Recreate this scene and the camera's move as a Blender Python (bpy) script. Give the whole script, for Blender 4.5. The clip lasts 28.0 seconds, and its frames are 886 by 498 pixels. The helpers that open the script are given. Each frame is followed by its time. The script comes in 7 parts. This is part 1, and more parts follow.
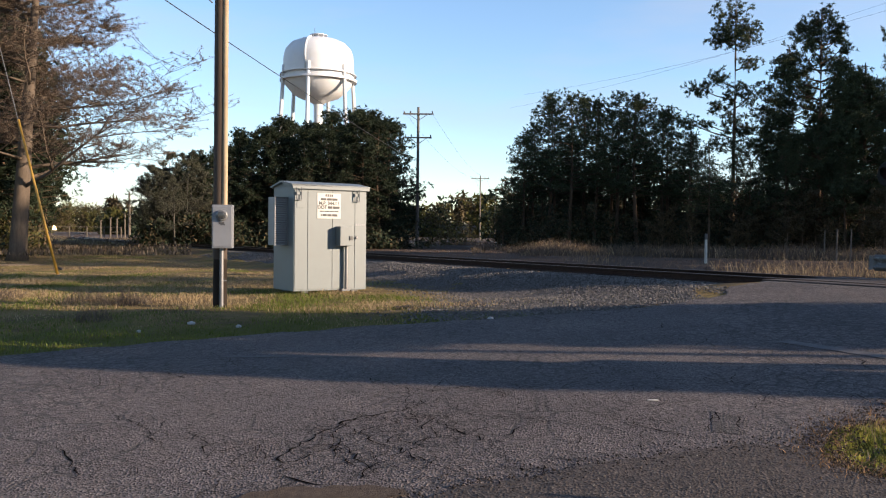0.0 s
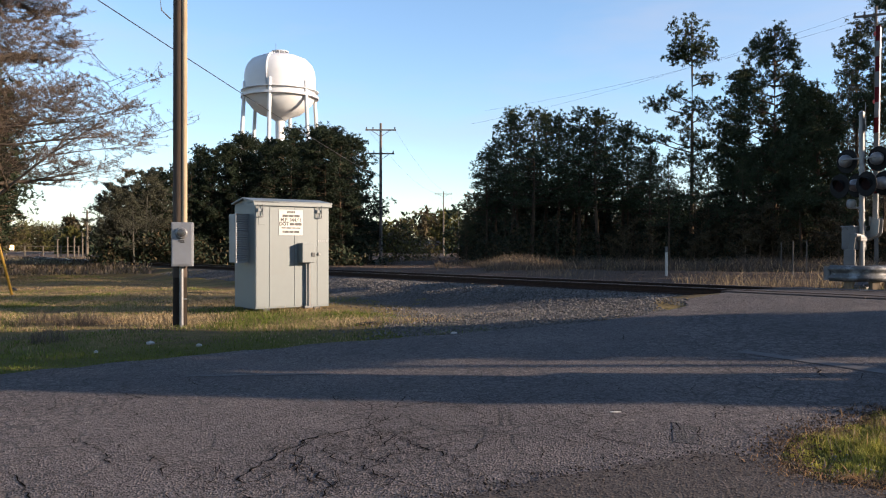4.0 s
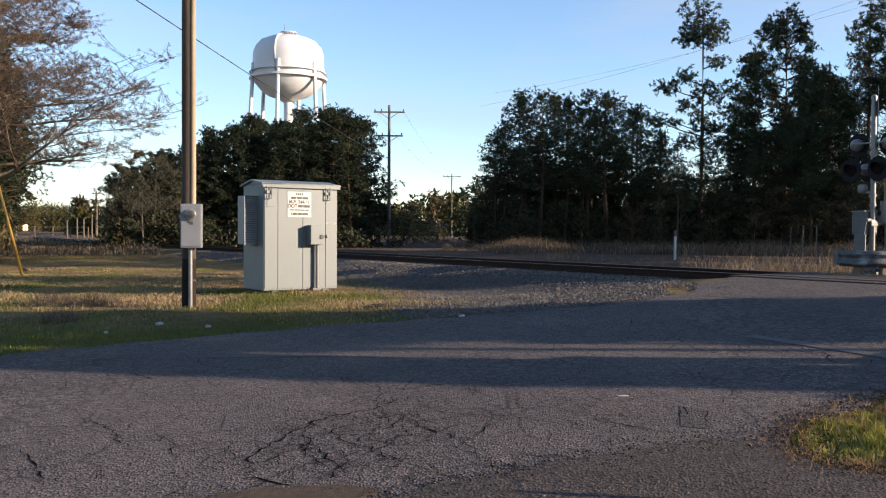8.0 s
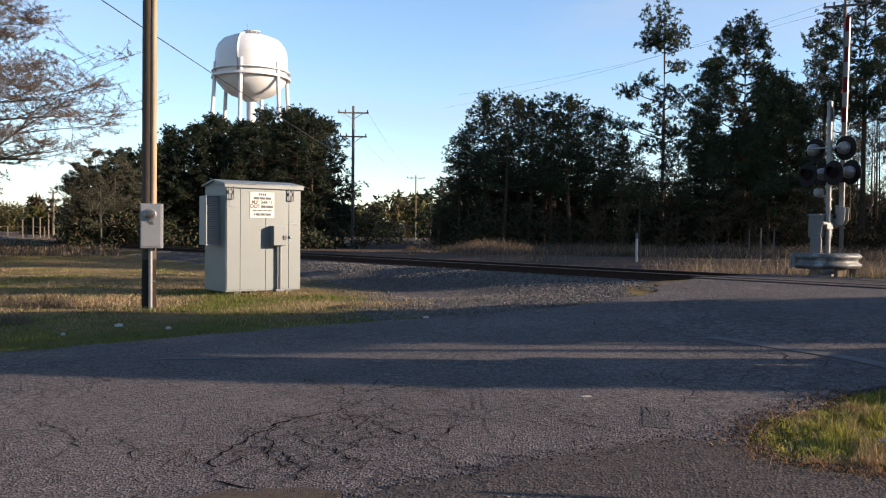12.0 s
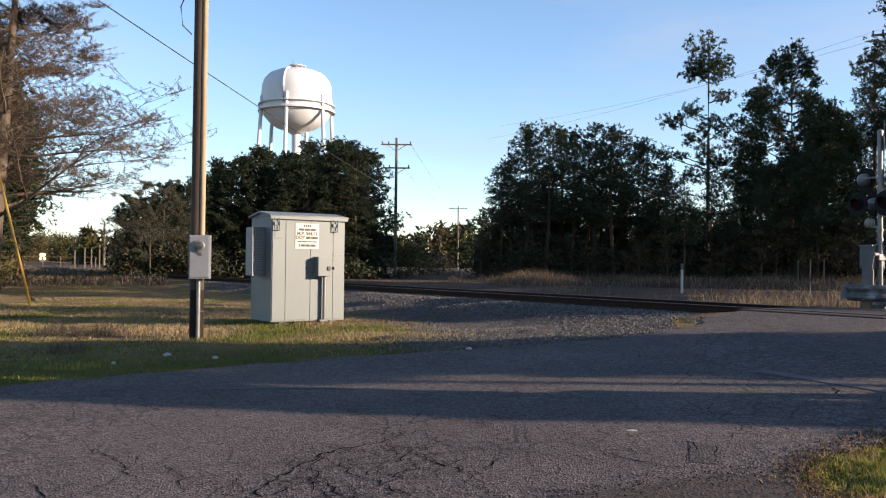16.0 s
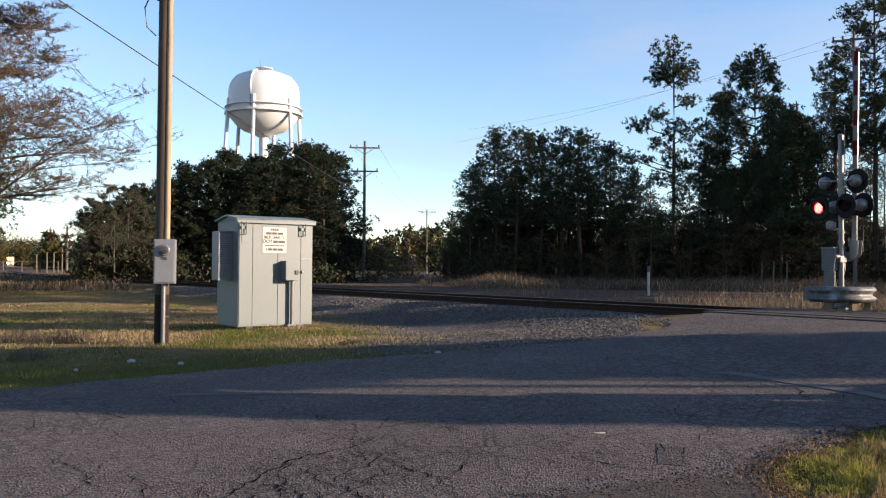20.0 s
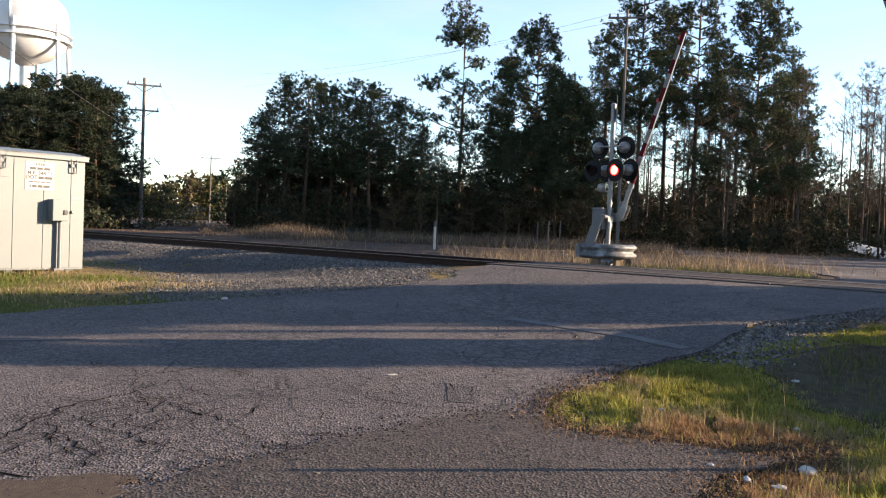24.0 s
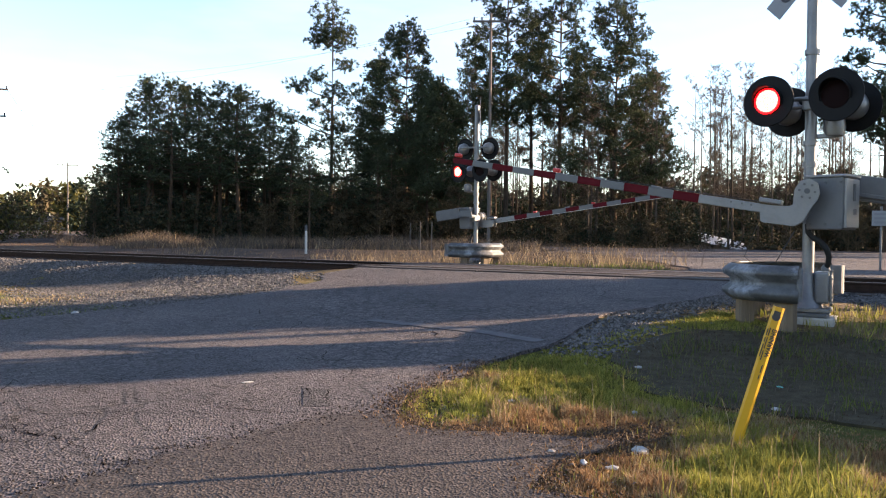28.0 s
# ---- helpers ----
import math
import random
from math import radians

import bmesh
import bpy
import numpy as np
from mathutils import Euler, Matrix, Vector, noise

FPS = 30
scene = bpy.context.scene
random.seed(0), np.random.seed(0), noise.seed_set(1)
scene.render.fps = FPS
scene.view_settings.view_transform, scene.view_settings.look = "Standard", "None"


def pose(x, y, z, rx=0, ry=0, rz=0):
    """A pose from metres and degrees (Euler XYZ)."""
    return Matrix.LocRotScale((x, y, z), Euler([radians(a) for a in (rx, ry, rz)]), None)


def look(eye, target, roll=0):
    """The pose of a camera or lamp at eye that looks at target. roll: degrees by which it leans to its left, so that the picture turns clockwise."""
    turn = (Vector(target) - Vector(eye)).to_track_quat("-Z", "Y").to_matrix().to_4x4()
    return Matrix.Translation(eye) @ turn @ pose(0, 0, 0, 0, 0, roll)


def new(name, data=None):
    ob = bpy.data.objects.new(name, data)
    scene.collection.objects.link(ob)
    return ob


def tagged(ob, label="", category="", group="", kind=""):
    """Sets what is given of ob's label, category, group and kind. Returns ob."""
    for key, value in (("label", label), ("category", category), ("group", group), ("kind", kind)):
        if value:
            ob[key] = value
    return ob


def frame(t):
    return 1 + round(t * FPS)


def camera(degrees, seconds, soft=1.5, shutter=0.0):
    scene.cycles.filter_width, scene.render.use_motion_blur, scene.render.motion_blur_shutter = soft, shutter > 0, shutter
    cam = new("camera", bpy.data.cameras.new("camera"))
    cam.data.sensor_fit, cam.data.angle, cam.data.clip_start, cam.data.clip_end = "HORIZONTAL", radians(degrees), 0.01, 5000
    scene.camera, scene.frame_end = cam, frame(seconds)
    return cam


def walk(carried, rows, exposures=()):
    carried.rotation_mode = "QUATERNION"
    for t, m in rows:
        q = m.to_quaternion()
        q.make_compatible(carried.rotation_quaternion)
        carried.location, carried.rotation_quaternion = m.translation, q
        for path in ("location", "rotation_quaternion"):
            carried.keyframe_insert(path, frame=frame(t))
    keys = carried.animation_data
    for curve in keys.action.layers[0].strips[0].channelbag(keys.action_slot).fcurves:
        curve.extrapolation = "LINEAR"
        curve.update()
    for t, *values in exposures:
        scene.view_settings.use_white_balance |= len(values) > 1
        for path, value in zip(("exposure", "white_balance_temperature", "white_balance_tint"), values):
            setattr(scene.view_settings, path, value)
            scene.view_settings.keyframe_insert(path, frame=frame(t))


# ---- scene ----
cam = camera(56.68, 28.0, soft=1.15)
PATH = [
    (0.0, pose(-0.000, 0.000, 1.550, 88.99, -0.60, 0.00)),
    (0.5, pose(-0.010, 0.005, 1.553, 89.83, -0.17, 1.24)),
    (1.0, pose(-0.001, -0.026, 1.555, 90.27, -0.35, 1.81)),
    (1.5, pose(-0.001, -0.025, 1.557, 90.21, -0.62, 1.23)),
    (2.0, pose(0.001, -0.021, 1.551, 90.64, -0.88, 0.71)),
    (2.5, pose(0.019, -0.010, 1.557, 90.69, -0.34, -1.20)),
    (3.0, pose(0.017, -0.013, 1.550, 91.26, 0.19, -2.60)),
    (3.5, pose(0.020, -0.004, 1.546, 90.25, 0.06, -2.57)),
    (5.5, pose(0.016, 0.002, 1.547, 89.90, -0.05, -2.25)),
    (6.0, pose(0.009, -0.009, 1.551, 89.64, -0.02, -1.19)),
    (6.5, pose(0.017, 0.005, 1.546, 89.36, -0.10, -1.28)),
    (7.0, pose(0.011, 0.008, 1.547, 88.97, -0.37, -1.33)),
    (7.5, pose(0.015, 0.013, 1.545, 88.87, -0.25, -1.79)),
    (8.0, pose(0.015, 0.006, 1.548, 88.88, -0.29, -1.96)),
    (8.5, pose(0.005, 0.006, 1.550, 89.16, -0.30, -2.43)),
    (9.0, pose(0.007, 0.013, 1.550, 89.58, -0.17, -3.41)),
    (9.5, pose(0.008, 0.006, 1.546, 89.68, -0.35, -3.70)),
    (10.0, pose(-0.001, -0.003, 1.547, 89.62, -0.66, -4.05)),
    (10.5, pose(0.004, 0.011, 1.547, 89.51, -0.60, -4.40)),
    (11.0, pose(0.008, 0.016, 1.544, 89.26, -0.75, -4.45)),
    (11.5, pose(0.006, 0.013, 1.546, 89.03, -0.57, -4.32)),
    (13.5, pose(0.012, 0.028, 1.543, 88.98, -0.49, -5.09)),
    (14.0, pose(0.003, 0.026, 1.549, 89.32, -0.78, -4.46)),
    (14.5, pose(0.006, 0.017, 1.552, 89.65, -0.84, -4.75)),
    (15.0, pose(-0.011, -0.007, 1.560, 90.91, -0.47, -3.55)),
    (15.5, pose(-0.013, -0.033, 1.564, 91.19, -0.69, -1.60)),
    (16.0, pose(-0.009, -0.030, 1.559, 91.09, -0.58, -1.54)),
    (16.5, pose(0.001, -0.016, 1.557, 90.97, -0.55, -2.05)),
    (17.0, pose(-0.003, -0.003, 1.560, 90.89, -0.68, -2.50)),
    (17.5, pose(-0.006, -0.001, 1.553, 90.95, -0.86, -2.55)),
    (18.0, pose(-0.007, -0.016, 1.556, 91.04, -0.71, -2.69)),
    (18.5, pose(0.026, -0.006, 1.560, 91.27, -0.31, -3.41)),
    (19.0, pose(0.006, -0.008, 1.557, 91.81, -0.19, -4.95)),
    (19.5, pose(-0.004, -0.012, 1.560, 91.54, -0.31, -4.56)),
    (20.0, pose(-0.003, -0.005, 1.563, 91.34, -0.35, -3.71)),
    (20.5, pose(0.007, 0.000, 1.556, 91.27, -0.31, -3.36)),
    (21.0, pose(0.030, 0.027, 1.547, 90.44, 0.33, -5.19)),
    (21.5, pose(0.012, 0.011, 1.550, 90.09, -0.88, -2.55)),
    (21.6, pose(0.012, 0.012, 1.550, 90.05, -0.90, -2.55)),
    (22.0, pose(0.001, 0.052, 1.543, 87.45, -0.70, -10.56)),
    (22.1, pose(-0.010, 0.060, 1.542, 87.45, -1.10, -14.30)),
    (22.2, pose(-0.020, 0.080, 1.540, 87.50, -1.50, -17.00)),
    (22.3, pose(-0.040, 0.100, 1.538, 87.50, -1.90, -18.70)),
    (22.5, pose(-0.068, 0.117, 1.536, 87.52, -2.40, -19.90)),
    (24.5, pose(-0.075, 0.075, 1.453, 88.96, -2.19, -18.25)),
    (25.0, pose(-0.044, 0.031, 1.472, 89.68, -0.33, -21.45)),
    (25.5, pose(0.018, -0.045, 1.470, 91.90, -1.00, -21.42)),
    (25.7, pose(0.030, -0.050, 1.465, 92.40, -1.20, -20.30)),
    (25.9, pose(0.045, -0.055, 1.462, 91.40, -1.70, -25.20)),
    (26.0, pose(0.049, -0.057, 1.461, 90.59, -1.88, -28.18)),
    (26.5, pose(0.076, -0.043, 1.450, 88.91, -0.39, -28.76)),
    (27.0, pose(0.094, -0.021, 1.457, 88.52, -0.55, -26.90)),
    (27.5, pose(0.098, -0.019, 1.457, 88.49, -0.71, -27.15)),
    (28.0, pose(0.086, -0.030, 1.468, 88.81, -0.65, -27.08)),
]
EXPOSURES = [(0.0, 1.48, 6170, 15), (12.5, 1.48, 6170, 15), (13.6, 1.6, 6250, 15), (14.4, 1.58, 6250, 15), (15.5, 1.48, 6170, 15), (20.5, 1.48, 6170, 15), (22.0, 1.75, 6280, 15), (25.1, 2.1, 6550, 16), (25.9, 1.78, 6600, 19), (26.9, 2.28, 6750, 17), (28.0, 2.36, 6680, 18)]
walk(cam, PATH, EXPOSURES)

# ---- sun and sky ----
SUN_AZ, SUN_EL = 107.0, 14.0          # degrees clockwise from +y, and above the horizon
SUN = Vector((math.sin(radians(SUN_AZ)) * math.cos(radians(SUN_EL)),
              math.cos(radians(SUN_AZ)) * math.cos(radians(SUN_EL)), math.sin(radians(SUN_EL))))
world = bpy.data.worlds.new("world")
scene.world = world
world.use_nodes = True
wn = world.node_tree
sky = wn.nodes.new("ShaderNodeTexSky")
sky.sky_type = "NISHITA"
sky.sun_disc = False
sky.sun_elevation = radians(SUN_EL)
sky.sun_rotation = radians(SUN_AZ)
sky.air_density, sky.dust_density, sky.ozone_density = 1.0, 0.15, 2.2
back = wn.nodes["Background"]
back.inputs["Strength"].default_value = 0.095
# a thin veil of high cloud, stretched along the horizon
coord = wn.nodes.new("ShaderNodeTexCoord")
flat = wn.nodes.new("ShaderNodeMapping")
flat.inputs["Scale"].default_value = (1.6, 1.6, 7.0)
wisp = wn.nodes.new("ShaderNodeTexNoise")
wisp.inputs["Scale"].default_value, wisp.inputs["Detail"].default_value, wisp.inputs["Roughness"].default_value = 1.6, 6.0, 0.55
thin = wn.nodes.new("ShaderNodeMapRange")
thin.inputs["From Min"].default_value, thin.inputs["From Max"].default_value, thin.inputs["To Max"].default_value = 0.46, 0.75, 0.5
veil = wn.nodes.new("ShaderNodeMix")
veil.data_type = "RGBA"
veil.inputs[7].default_value = (2.5, 2.65, 2.95, 1)
wn.links.new(coord.outputs["Generated"], flat.inputs[0])
wn.links.new(flat.outputs[0], wisp.inputs["Vector"])
wn.links.new(wisp.outputs["Fac"], thin.inputs["Value"])
wn.links.new(thin.outputs[0], veil.inputs[0])
wn.links.new(sky.outputs[0], veil.inputs[6])
wn.links.new(veil.outputs[2], back.inputs["Color"])
sun = new("sun", bpy.data.lights.new("sun", "SUN"))
sun.data.energy, sun.data.angle, sun.data.color = 4.9, radians(0.45), (1.0, 0.78, 0.53)
sun.matrix_world = look((0, 0, 50), Vector((0, 0, 50)) - SUN)

# ---- materials ----


def nodes_of(name):
    m = bpy.data.materials.new(name)
    m.use_nodes = True
    t = m.node_tree
    return m, t, t.nodes["Principled BSDF"]


def add(t, kind, **kw):
    n = t.nodes.new(kind)
    for k, v in kw.items():
        if k in n.inputs.keys():
            n.inputs[k].default_value = v
    return n


def ramp(t, source, stops):
    r = t.nodes.new("ShaderNodeValToRGB")
    while len(r.color_ramp.elements) < len(stops):
        r.color_ramp.elements.new(0.5)
    for e, (p, c) in zip(r.color_ramp.elements, stops):
        e.position = p
        e.color = (c, c, c, 1) if isinstance(c, (int, float)) else (*c, 1)
    t.links.new(source, r.inputs[0])
    return r.outputs[0]


def mixed(t, fac, a, b, mode="MIX"):
    n = t.nodes.new("ShaderNodeMix")
    n.data_type, n.blend_type = "RGBA", mode
    for sock, v in ((n.inputs[0], fac), (n.inputs[6], a), (n.inputs[7], b)):
        if hasattr(v, "is_linked"):
            t.links.new(v, sock)
        elif isinstance(v, (int, float)):
            sock.default_value = v
        else:
            sock.default_value = (*v, 1)
    return n.outputs[2]


def spot(t, scale, detail=4.0, rough=0.6, world_space=True, stretch=None):
    n = add(t, "ShaderNodeTexNoise", Scale=scale, Detail=detail, Roughness=rough)
    if world_space:
        out = t.nodes.new("ShaderNodeNewGeometry").outputs["Position"]
    else:
        out = t.nodes.new("ShaderNodeTexCoord").outputs["Object"]
    if stretch:
        mp = add(t, "ShaderNodeMapping", Scale=stretch)
        t.links.new(out, mp.inputs[0])
        out = mp.outputs[0]
    t.links.new(out, n.inputs["Vector"])
    return n.outputs["Fac"]


def relief(t, b, height, strength, distance):
    n = add(t, "ShaderNodeBump", Strength=strength, Distance=distance)
    t.links.new(height, n.inputs["Height"])
    t.links.new(n.outputs[0], b.inputs["Normal"])


def plain(name, colour, rough=0.6, metal=0.0, vary=0.25, scale=6.0, bump=0.15, island=0.0, stretch=None, dirt=None, each=0.0):
    """A surface with grain at two scales; island: spread from piece to piece of a joined mesh; each: from object to object."""
    m, t, b = nodes_of(name)
    fine, coarse = spot(t, scale * 8, 3, 0.6, False, stretch), spot(t, scale, 5, 0.6, False, stretch)
    dark = tuple(c * (1 - vary) for c in colour)
    light = tuple(min(1, c * (1 + vary * 0.6)) for c in colour)
    col = mixed(t, ramp(t, coarse, [(0.3, 0.0), (0.7, 1.0)]), dark, light)
    col = mixed(t, 0.35, col, mixed(t, fine, dark, light))
    if dirt:
        col = mixed(t, ramp(t, spot(t, scale * 0.5, 6, 0.7, False), [(0.52, 0.0), (0.72, 0.75)]), col, dirt)
    if island:
        g = t.nodes.new("ShaderNodeNewGeometry")
        col = mixed(t, 1.0, col, ramp(t, g.outputs["Random Per Island"], [(0, 1 - island), (1, 1.0)]), "MULTIPLY")
    if each:
        o = t.nodes.new("ShaderNodeObjectInfo")
        col = mixed(t, 1.0, col, ramp(t, o.outputs["Random"], [(0, 1 - each), (1, 1.0)]), "MULTIPLY")
    t.links.new(col, b.inputs["Base Color"])
    b.inputs["Roughness"].default_value, b.inputs["Metallic"].default_value = rough, metal
    if rough >= 0.7:
        b.inputs["Specular IOR Level"].default_value = 0.12
    if bump:
        relief(t, b, fine, bump, 0.01)
    return m


def leafy(name, colour, other, trans=0.25, island=0.5):
    m, t, b = nodes_of(name)
    g = t.nodes.new("ShaderNodeNewGeometry")
    col = mixed(t, g.outputs["Random Per Island"], colour, other)
    col = mixed(t, 1.0, col, ramp(t, spot(t, 0.6), [(0.3, 1 - island), (0.7, 1.0)]), "MULTIPLY")
    t.links.new(col, b.inputs["Base Color"])
    b.inputs["Roughness"].default_value = 0.7
    b.inputs["Specular IOR Level"].default_value = 0.12
    tr = t.nodes.new("ShaderNodeBsdfTranslucent")
    t.links.new(col, tr.inputs[0])
    mx = t.nodes.new("ShaderNodeMixShader")
    mx.inputs[0].default_value = trans
    t.links.new(b.outputs[0], mx.inputs[1])
    t.links.new(tr.outputs[0], mx.inputs[2])
    t.links.new(mx.outputs[0], t.nodes["Material Output"].inputs[0])
    return m


def glowing(name, colour, strength):
    m, t, b = nodes_of(name)
    b.inputs["Base Color"].default_value = (*colour, 1)
    b.inputs["Emission Color"].default_value = (*colour, 1)
    b.inputs["Emission Strength"].default_value = strength
    return m


def asphalt_material(name, base, crack_scale, crack_amount, worn, patchy, coarse=0.030):
    m, t, b = nodes_of(name)
    pos = t.nodes.new("ShaderNodeNewGeometry").outputs["Position"]
    warp = add(t, "ShaderNodeTexNoise", Scale=1.7, Detail=3.0)
    t.links.new(pos, warp.inputs["Vector"])
    moved = mixed(t, 0.22, pos, warp.outputs["Color"], "ADD")
    cracks = None
    for sc, wid in ((crack_scale, 0.035), (crack_scale * 3.4, 0.12)):
        v = add(t, "ShaderNodeTexVoronoi", Scale=sc)
        v.feature = "DISTANCE_TO_EDGE"
        t.links.new(moved, v.inputs["Vector"])
        line = ramp(t, v.outputs["Distance"], [(0.0, 1.0), (wid, 0.0)])
        where = ramp(t, spot(t, 0.45 if sc == crack_scale else 0.33, 4), [(0.5 - 0.1 * crack_amount, 0.0), (0.60, crack_amount)])
        line = mixed(t, 1.0, line, where, "MULTIPLY")
        cracks = line if cracks is None else mixed(t, 1.0, cracks, line, "LIGHTEN")
    grit = add(t, "ShaderNodeTexVoronoi", Scale=62.0)
    t.links.new(pos, grit.inputs["Vector"])
    stone = ramp(t, grit.outputs["Color"], [(0.1, 0.25), (0.9, 1.95)])
    tone = mixed(t, ramp(t, spot(t, 0.5, 6, 0.65), [(0.35, 0.0), (0.65, 1.0)]), base, worn)
    tone = mixed(t, ramp(t, spot(t, 0.23, 5, 0.6), [(0.5, 0.0), (0.62, patchy)]), tone, tuple(c * 0.62 for c in base))
    col = mixed(t, 1.0, tone, stone, "MULTIPLY")
    col = mixed(t, ramp(t, spot(t, 26, 2, 0.5), [(0.4, 0.0), (0.75, 0.35)]), col, tuple(min(1, c * 2.2) for c in base))
    col = mixed(t, cracks, col, (0.012, 0.011, 0.011))
    t.links.new(col, b.inputs["Base Color"])
    b.inputs["Roughness"].default_value = 0.85
    b.inputs["Specular IOR Level"].default_value = 0.25
    hgt = mixed(t, cracks, grit.outputs["Distance"], (-1.2, -1.2, -1.2))
    relief(t, b, hgt, 1.0, coarse)
    return m


ASPHALT = asphalt_material("asphalt", (0.063, 0.0545, 0.0555), 1.6, 0.75, (0.100, 0.084, 0.081), 0.45)
APRON = asphalt_material("asphalt_apron", (0.036, 0.0285, 0.0245), 0.9, 0.4, (0.056, 0.043, 0.036), 0.5, 0.007)
PATCH = asphalt_material("asphalt_patch", (0.052, 0.046, 0.046), 3.5, 1.0, (0.075, 0.065, 0.063), 0.3)


def ground_material():
    m, t, b = nodes_of("ground_soil")
    # short green turf along the roads, straw beyond: by the distance from the road's edge
    pos = t.nodes.new("ShaderNodeNewGeometry").outputs["Position"]
    dot = t.nodes.new("ShaderNodeVectorMath")
    dot.operation = "DOT_PRODUCT"
    dot.inputs[1].default_value = (-0.438, 0.899, 0.0)
    t.links.new(pos, dot.inputs[0])
    far = t.nodes.new("ShaderNodeMath")
    far.operation = "MULTIPLY_ADD"
    far.inputs[1].default_value = 4.0
    t.links.new(spot(t, 0.5, 5, 0.7), far.inputs[0])
    t.links.new(dot.outputs["Value"], far.inputs[2])
    near_road = t.nodes.new("ShaderNodeMapRange")
    near_road.inputs["From Min"].default_value, near_road.inputs["From Max"].default_value = 15.6, 14.2
    t.links.new(far.outputs[0], near_road.inputs["Value"])
    along = t.nodes.new("ShaderNodeVectorMath")
    along.operation = "DOT_PRODUCT"
    along.inputs[1].default_value = (0.899, 0.438, 0.0)
    t.links.new(pos, along.inputs[0])
    inner = t.nodes.new("ShaderNodeMapRange")
    inner.inputs["From Min"].default_value, inner.inputs["From Max"].default_value = 8.4, 7.2
    t.links.new(along.outputs["Value"], inner.inputs["Value"])
    turf = t.nodes.new("ShaderNodeMath")
    turf.operation = "MULTIPLY"
    t.links.new(near_road.outputs[0], turf.inputs[0])
    t.links.new(inner.outputs[0], turf.inputs[1])
    big, mid, small = spot(t, 0.06, 5, 0.6), spot(t, 0.55, 6, 0.65), spot(t, 14, 6, 0.75)
    soil = mixed(t, small, (0.05, 0.036, 0.023), (0.15, 0.105, 0.062))
    straw = mixed(t, small, (0.08, 0.056, 0.026), (0.27, 0.195, 0.08))
    green = mixed(t, small, (0.035, 0.048, 0.012), (0.12, 0.13, 0.03))
    col = mixed(t, ramp(t, mid, [(0.38, 0.0), (0.55, 1.0)]), soil, straw)
    col = mixed(t, ramp(t, spot(t, 0.31, 5, 0.6), [(0.5, 0.0), (0.66, 0.85)]), col, green)
    col = mixed(t, ramp(t, big, [(0.45, 0.0), (0.7, 0.5)]), col, straw)
    col = mixed(t, turf.outputs[0], col, mixed(t, small, (0.034, 0.038, 0.009), (0.12, 0.118, 0.026)))
    # beyond the rails the grass is dead and brown
    over = t.nodes.new("ShaderNodeVectorMath")
    over.operation = "DOT_PRODUCT"
    over.inputs[1].default_value = (0.8387, 0.5446, 0.0)
    t.links.new(pos, over.inputs[0])
    dead = t.nodes.new("ShaderNodeMapRange")
    dead.inputs["From Min"].default_value, dead.inputs["From Max"].default_value = 18.3, 19.3
    t.links.new(over.outputs["Value"], dead.inputs["Value"])
    col = mixed(t, dead.outputs[0], col, mixed(t, small, (0.035, 0.026, 0.021), (0.11, 0.080, 0.062)))
    t.links.new(col, b.inputs["Base Color"])
    b.inputs["Roughness"].default_value = 0.95
    b.inputs["Specular IOR Level"].default_value = 0.1
    relief(t, b, small, 1.0, 0.08)
    return m


GROUND = ground_material()


def gravel_material():
    m, t, b = nodes_of("gravel_bed")
    pos = t.nodes.new("ShaderNodeNewGeometry").outputs["Position"]
    v = add(t, "ShaderNodeTexVoronoi", Scale=24.0)
    t.links.new(pos, v.inputs["Vector"])
    col = mixed(t, ramp(t, v.outputs["Color"], [(0.2, 0.0), (0.8, 1.0)]), (0.045, 0.042, 0.042), (0.16, 0.146, 0.136))
    col = mixed(t, ramp(t, spot(t, 0.7, 5, 0.6), [(0.45, 0.0), (0.7, 0.6)]), col, (0.075, 0.056, 0.040))
    gap = ramp(t, v.outputs["Distance"], [(0.35, 0.0), (0.75, 0.85)])
    col = mixed(t, gap, col, (0.03, 0.028, 0.027))
    t.links.new(col, b.inputs["Base Color"])
    b.inputs["Roughness"].default_value = 0.9
    b.inputs["Specular IOR Level"].default_value = 0.15
    inv = ramp(t, v.outputs["Distance"], [(0.0, 1.0), (0.8, 0.0)])
    relief(t, b, inv, 1.0, 0.05)
    return m


GRAVEL = gravel_material()
CRUMBS = plain("asphalt_crumb", (0.03, 0.025, 0.023), 0.9, vary=0.4, scale=20, island=0.6)
STONE = plain("ballast_stone", (0.15, 0.14, 0.134), 0.85, vary=0.3, scale=10, island=0.72)
RUST = plain("rail_rust", (0.035, 0.021, 0.016), 0.75, 0.3, vary=0.4, scale=12)
RAILTOP = plain("rail_head", (0.13, 0.085, 0.06), 0.5, 0.5, vary=0.15, scale=8, bump=0.05)
TIE = plain("tie_wood", (0.085, 0.07, 0.058), 0.9, vary=0.5, scale=5, stretch=(1, 12, 1), each=0.4)
PANEL = plain("crossing_plank", (0.085, 0.070, 0.064), 0.85, vary=0.45, scale=4, stretch=(1, 10, 4), each=0.4)
GALV = plain("galvanized_steel", (0.125, 0.13, 0.138), 0.6, 0.3, vary=0.4, scale=3.5, bump=0.25, stretch=(1, 1, 3), dirt=(0.075, 0.068, 0.062))
BEAM = plain("weathered_beam_zinc", (0.085, 0.086, 0.088), 0.55, 0.3, vary=0.55, scale=4.5, bump=0.25, dirt=(0.34, 0.36, 0.39))
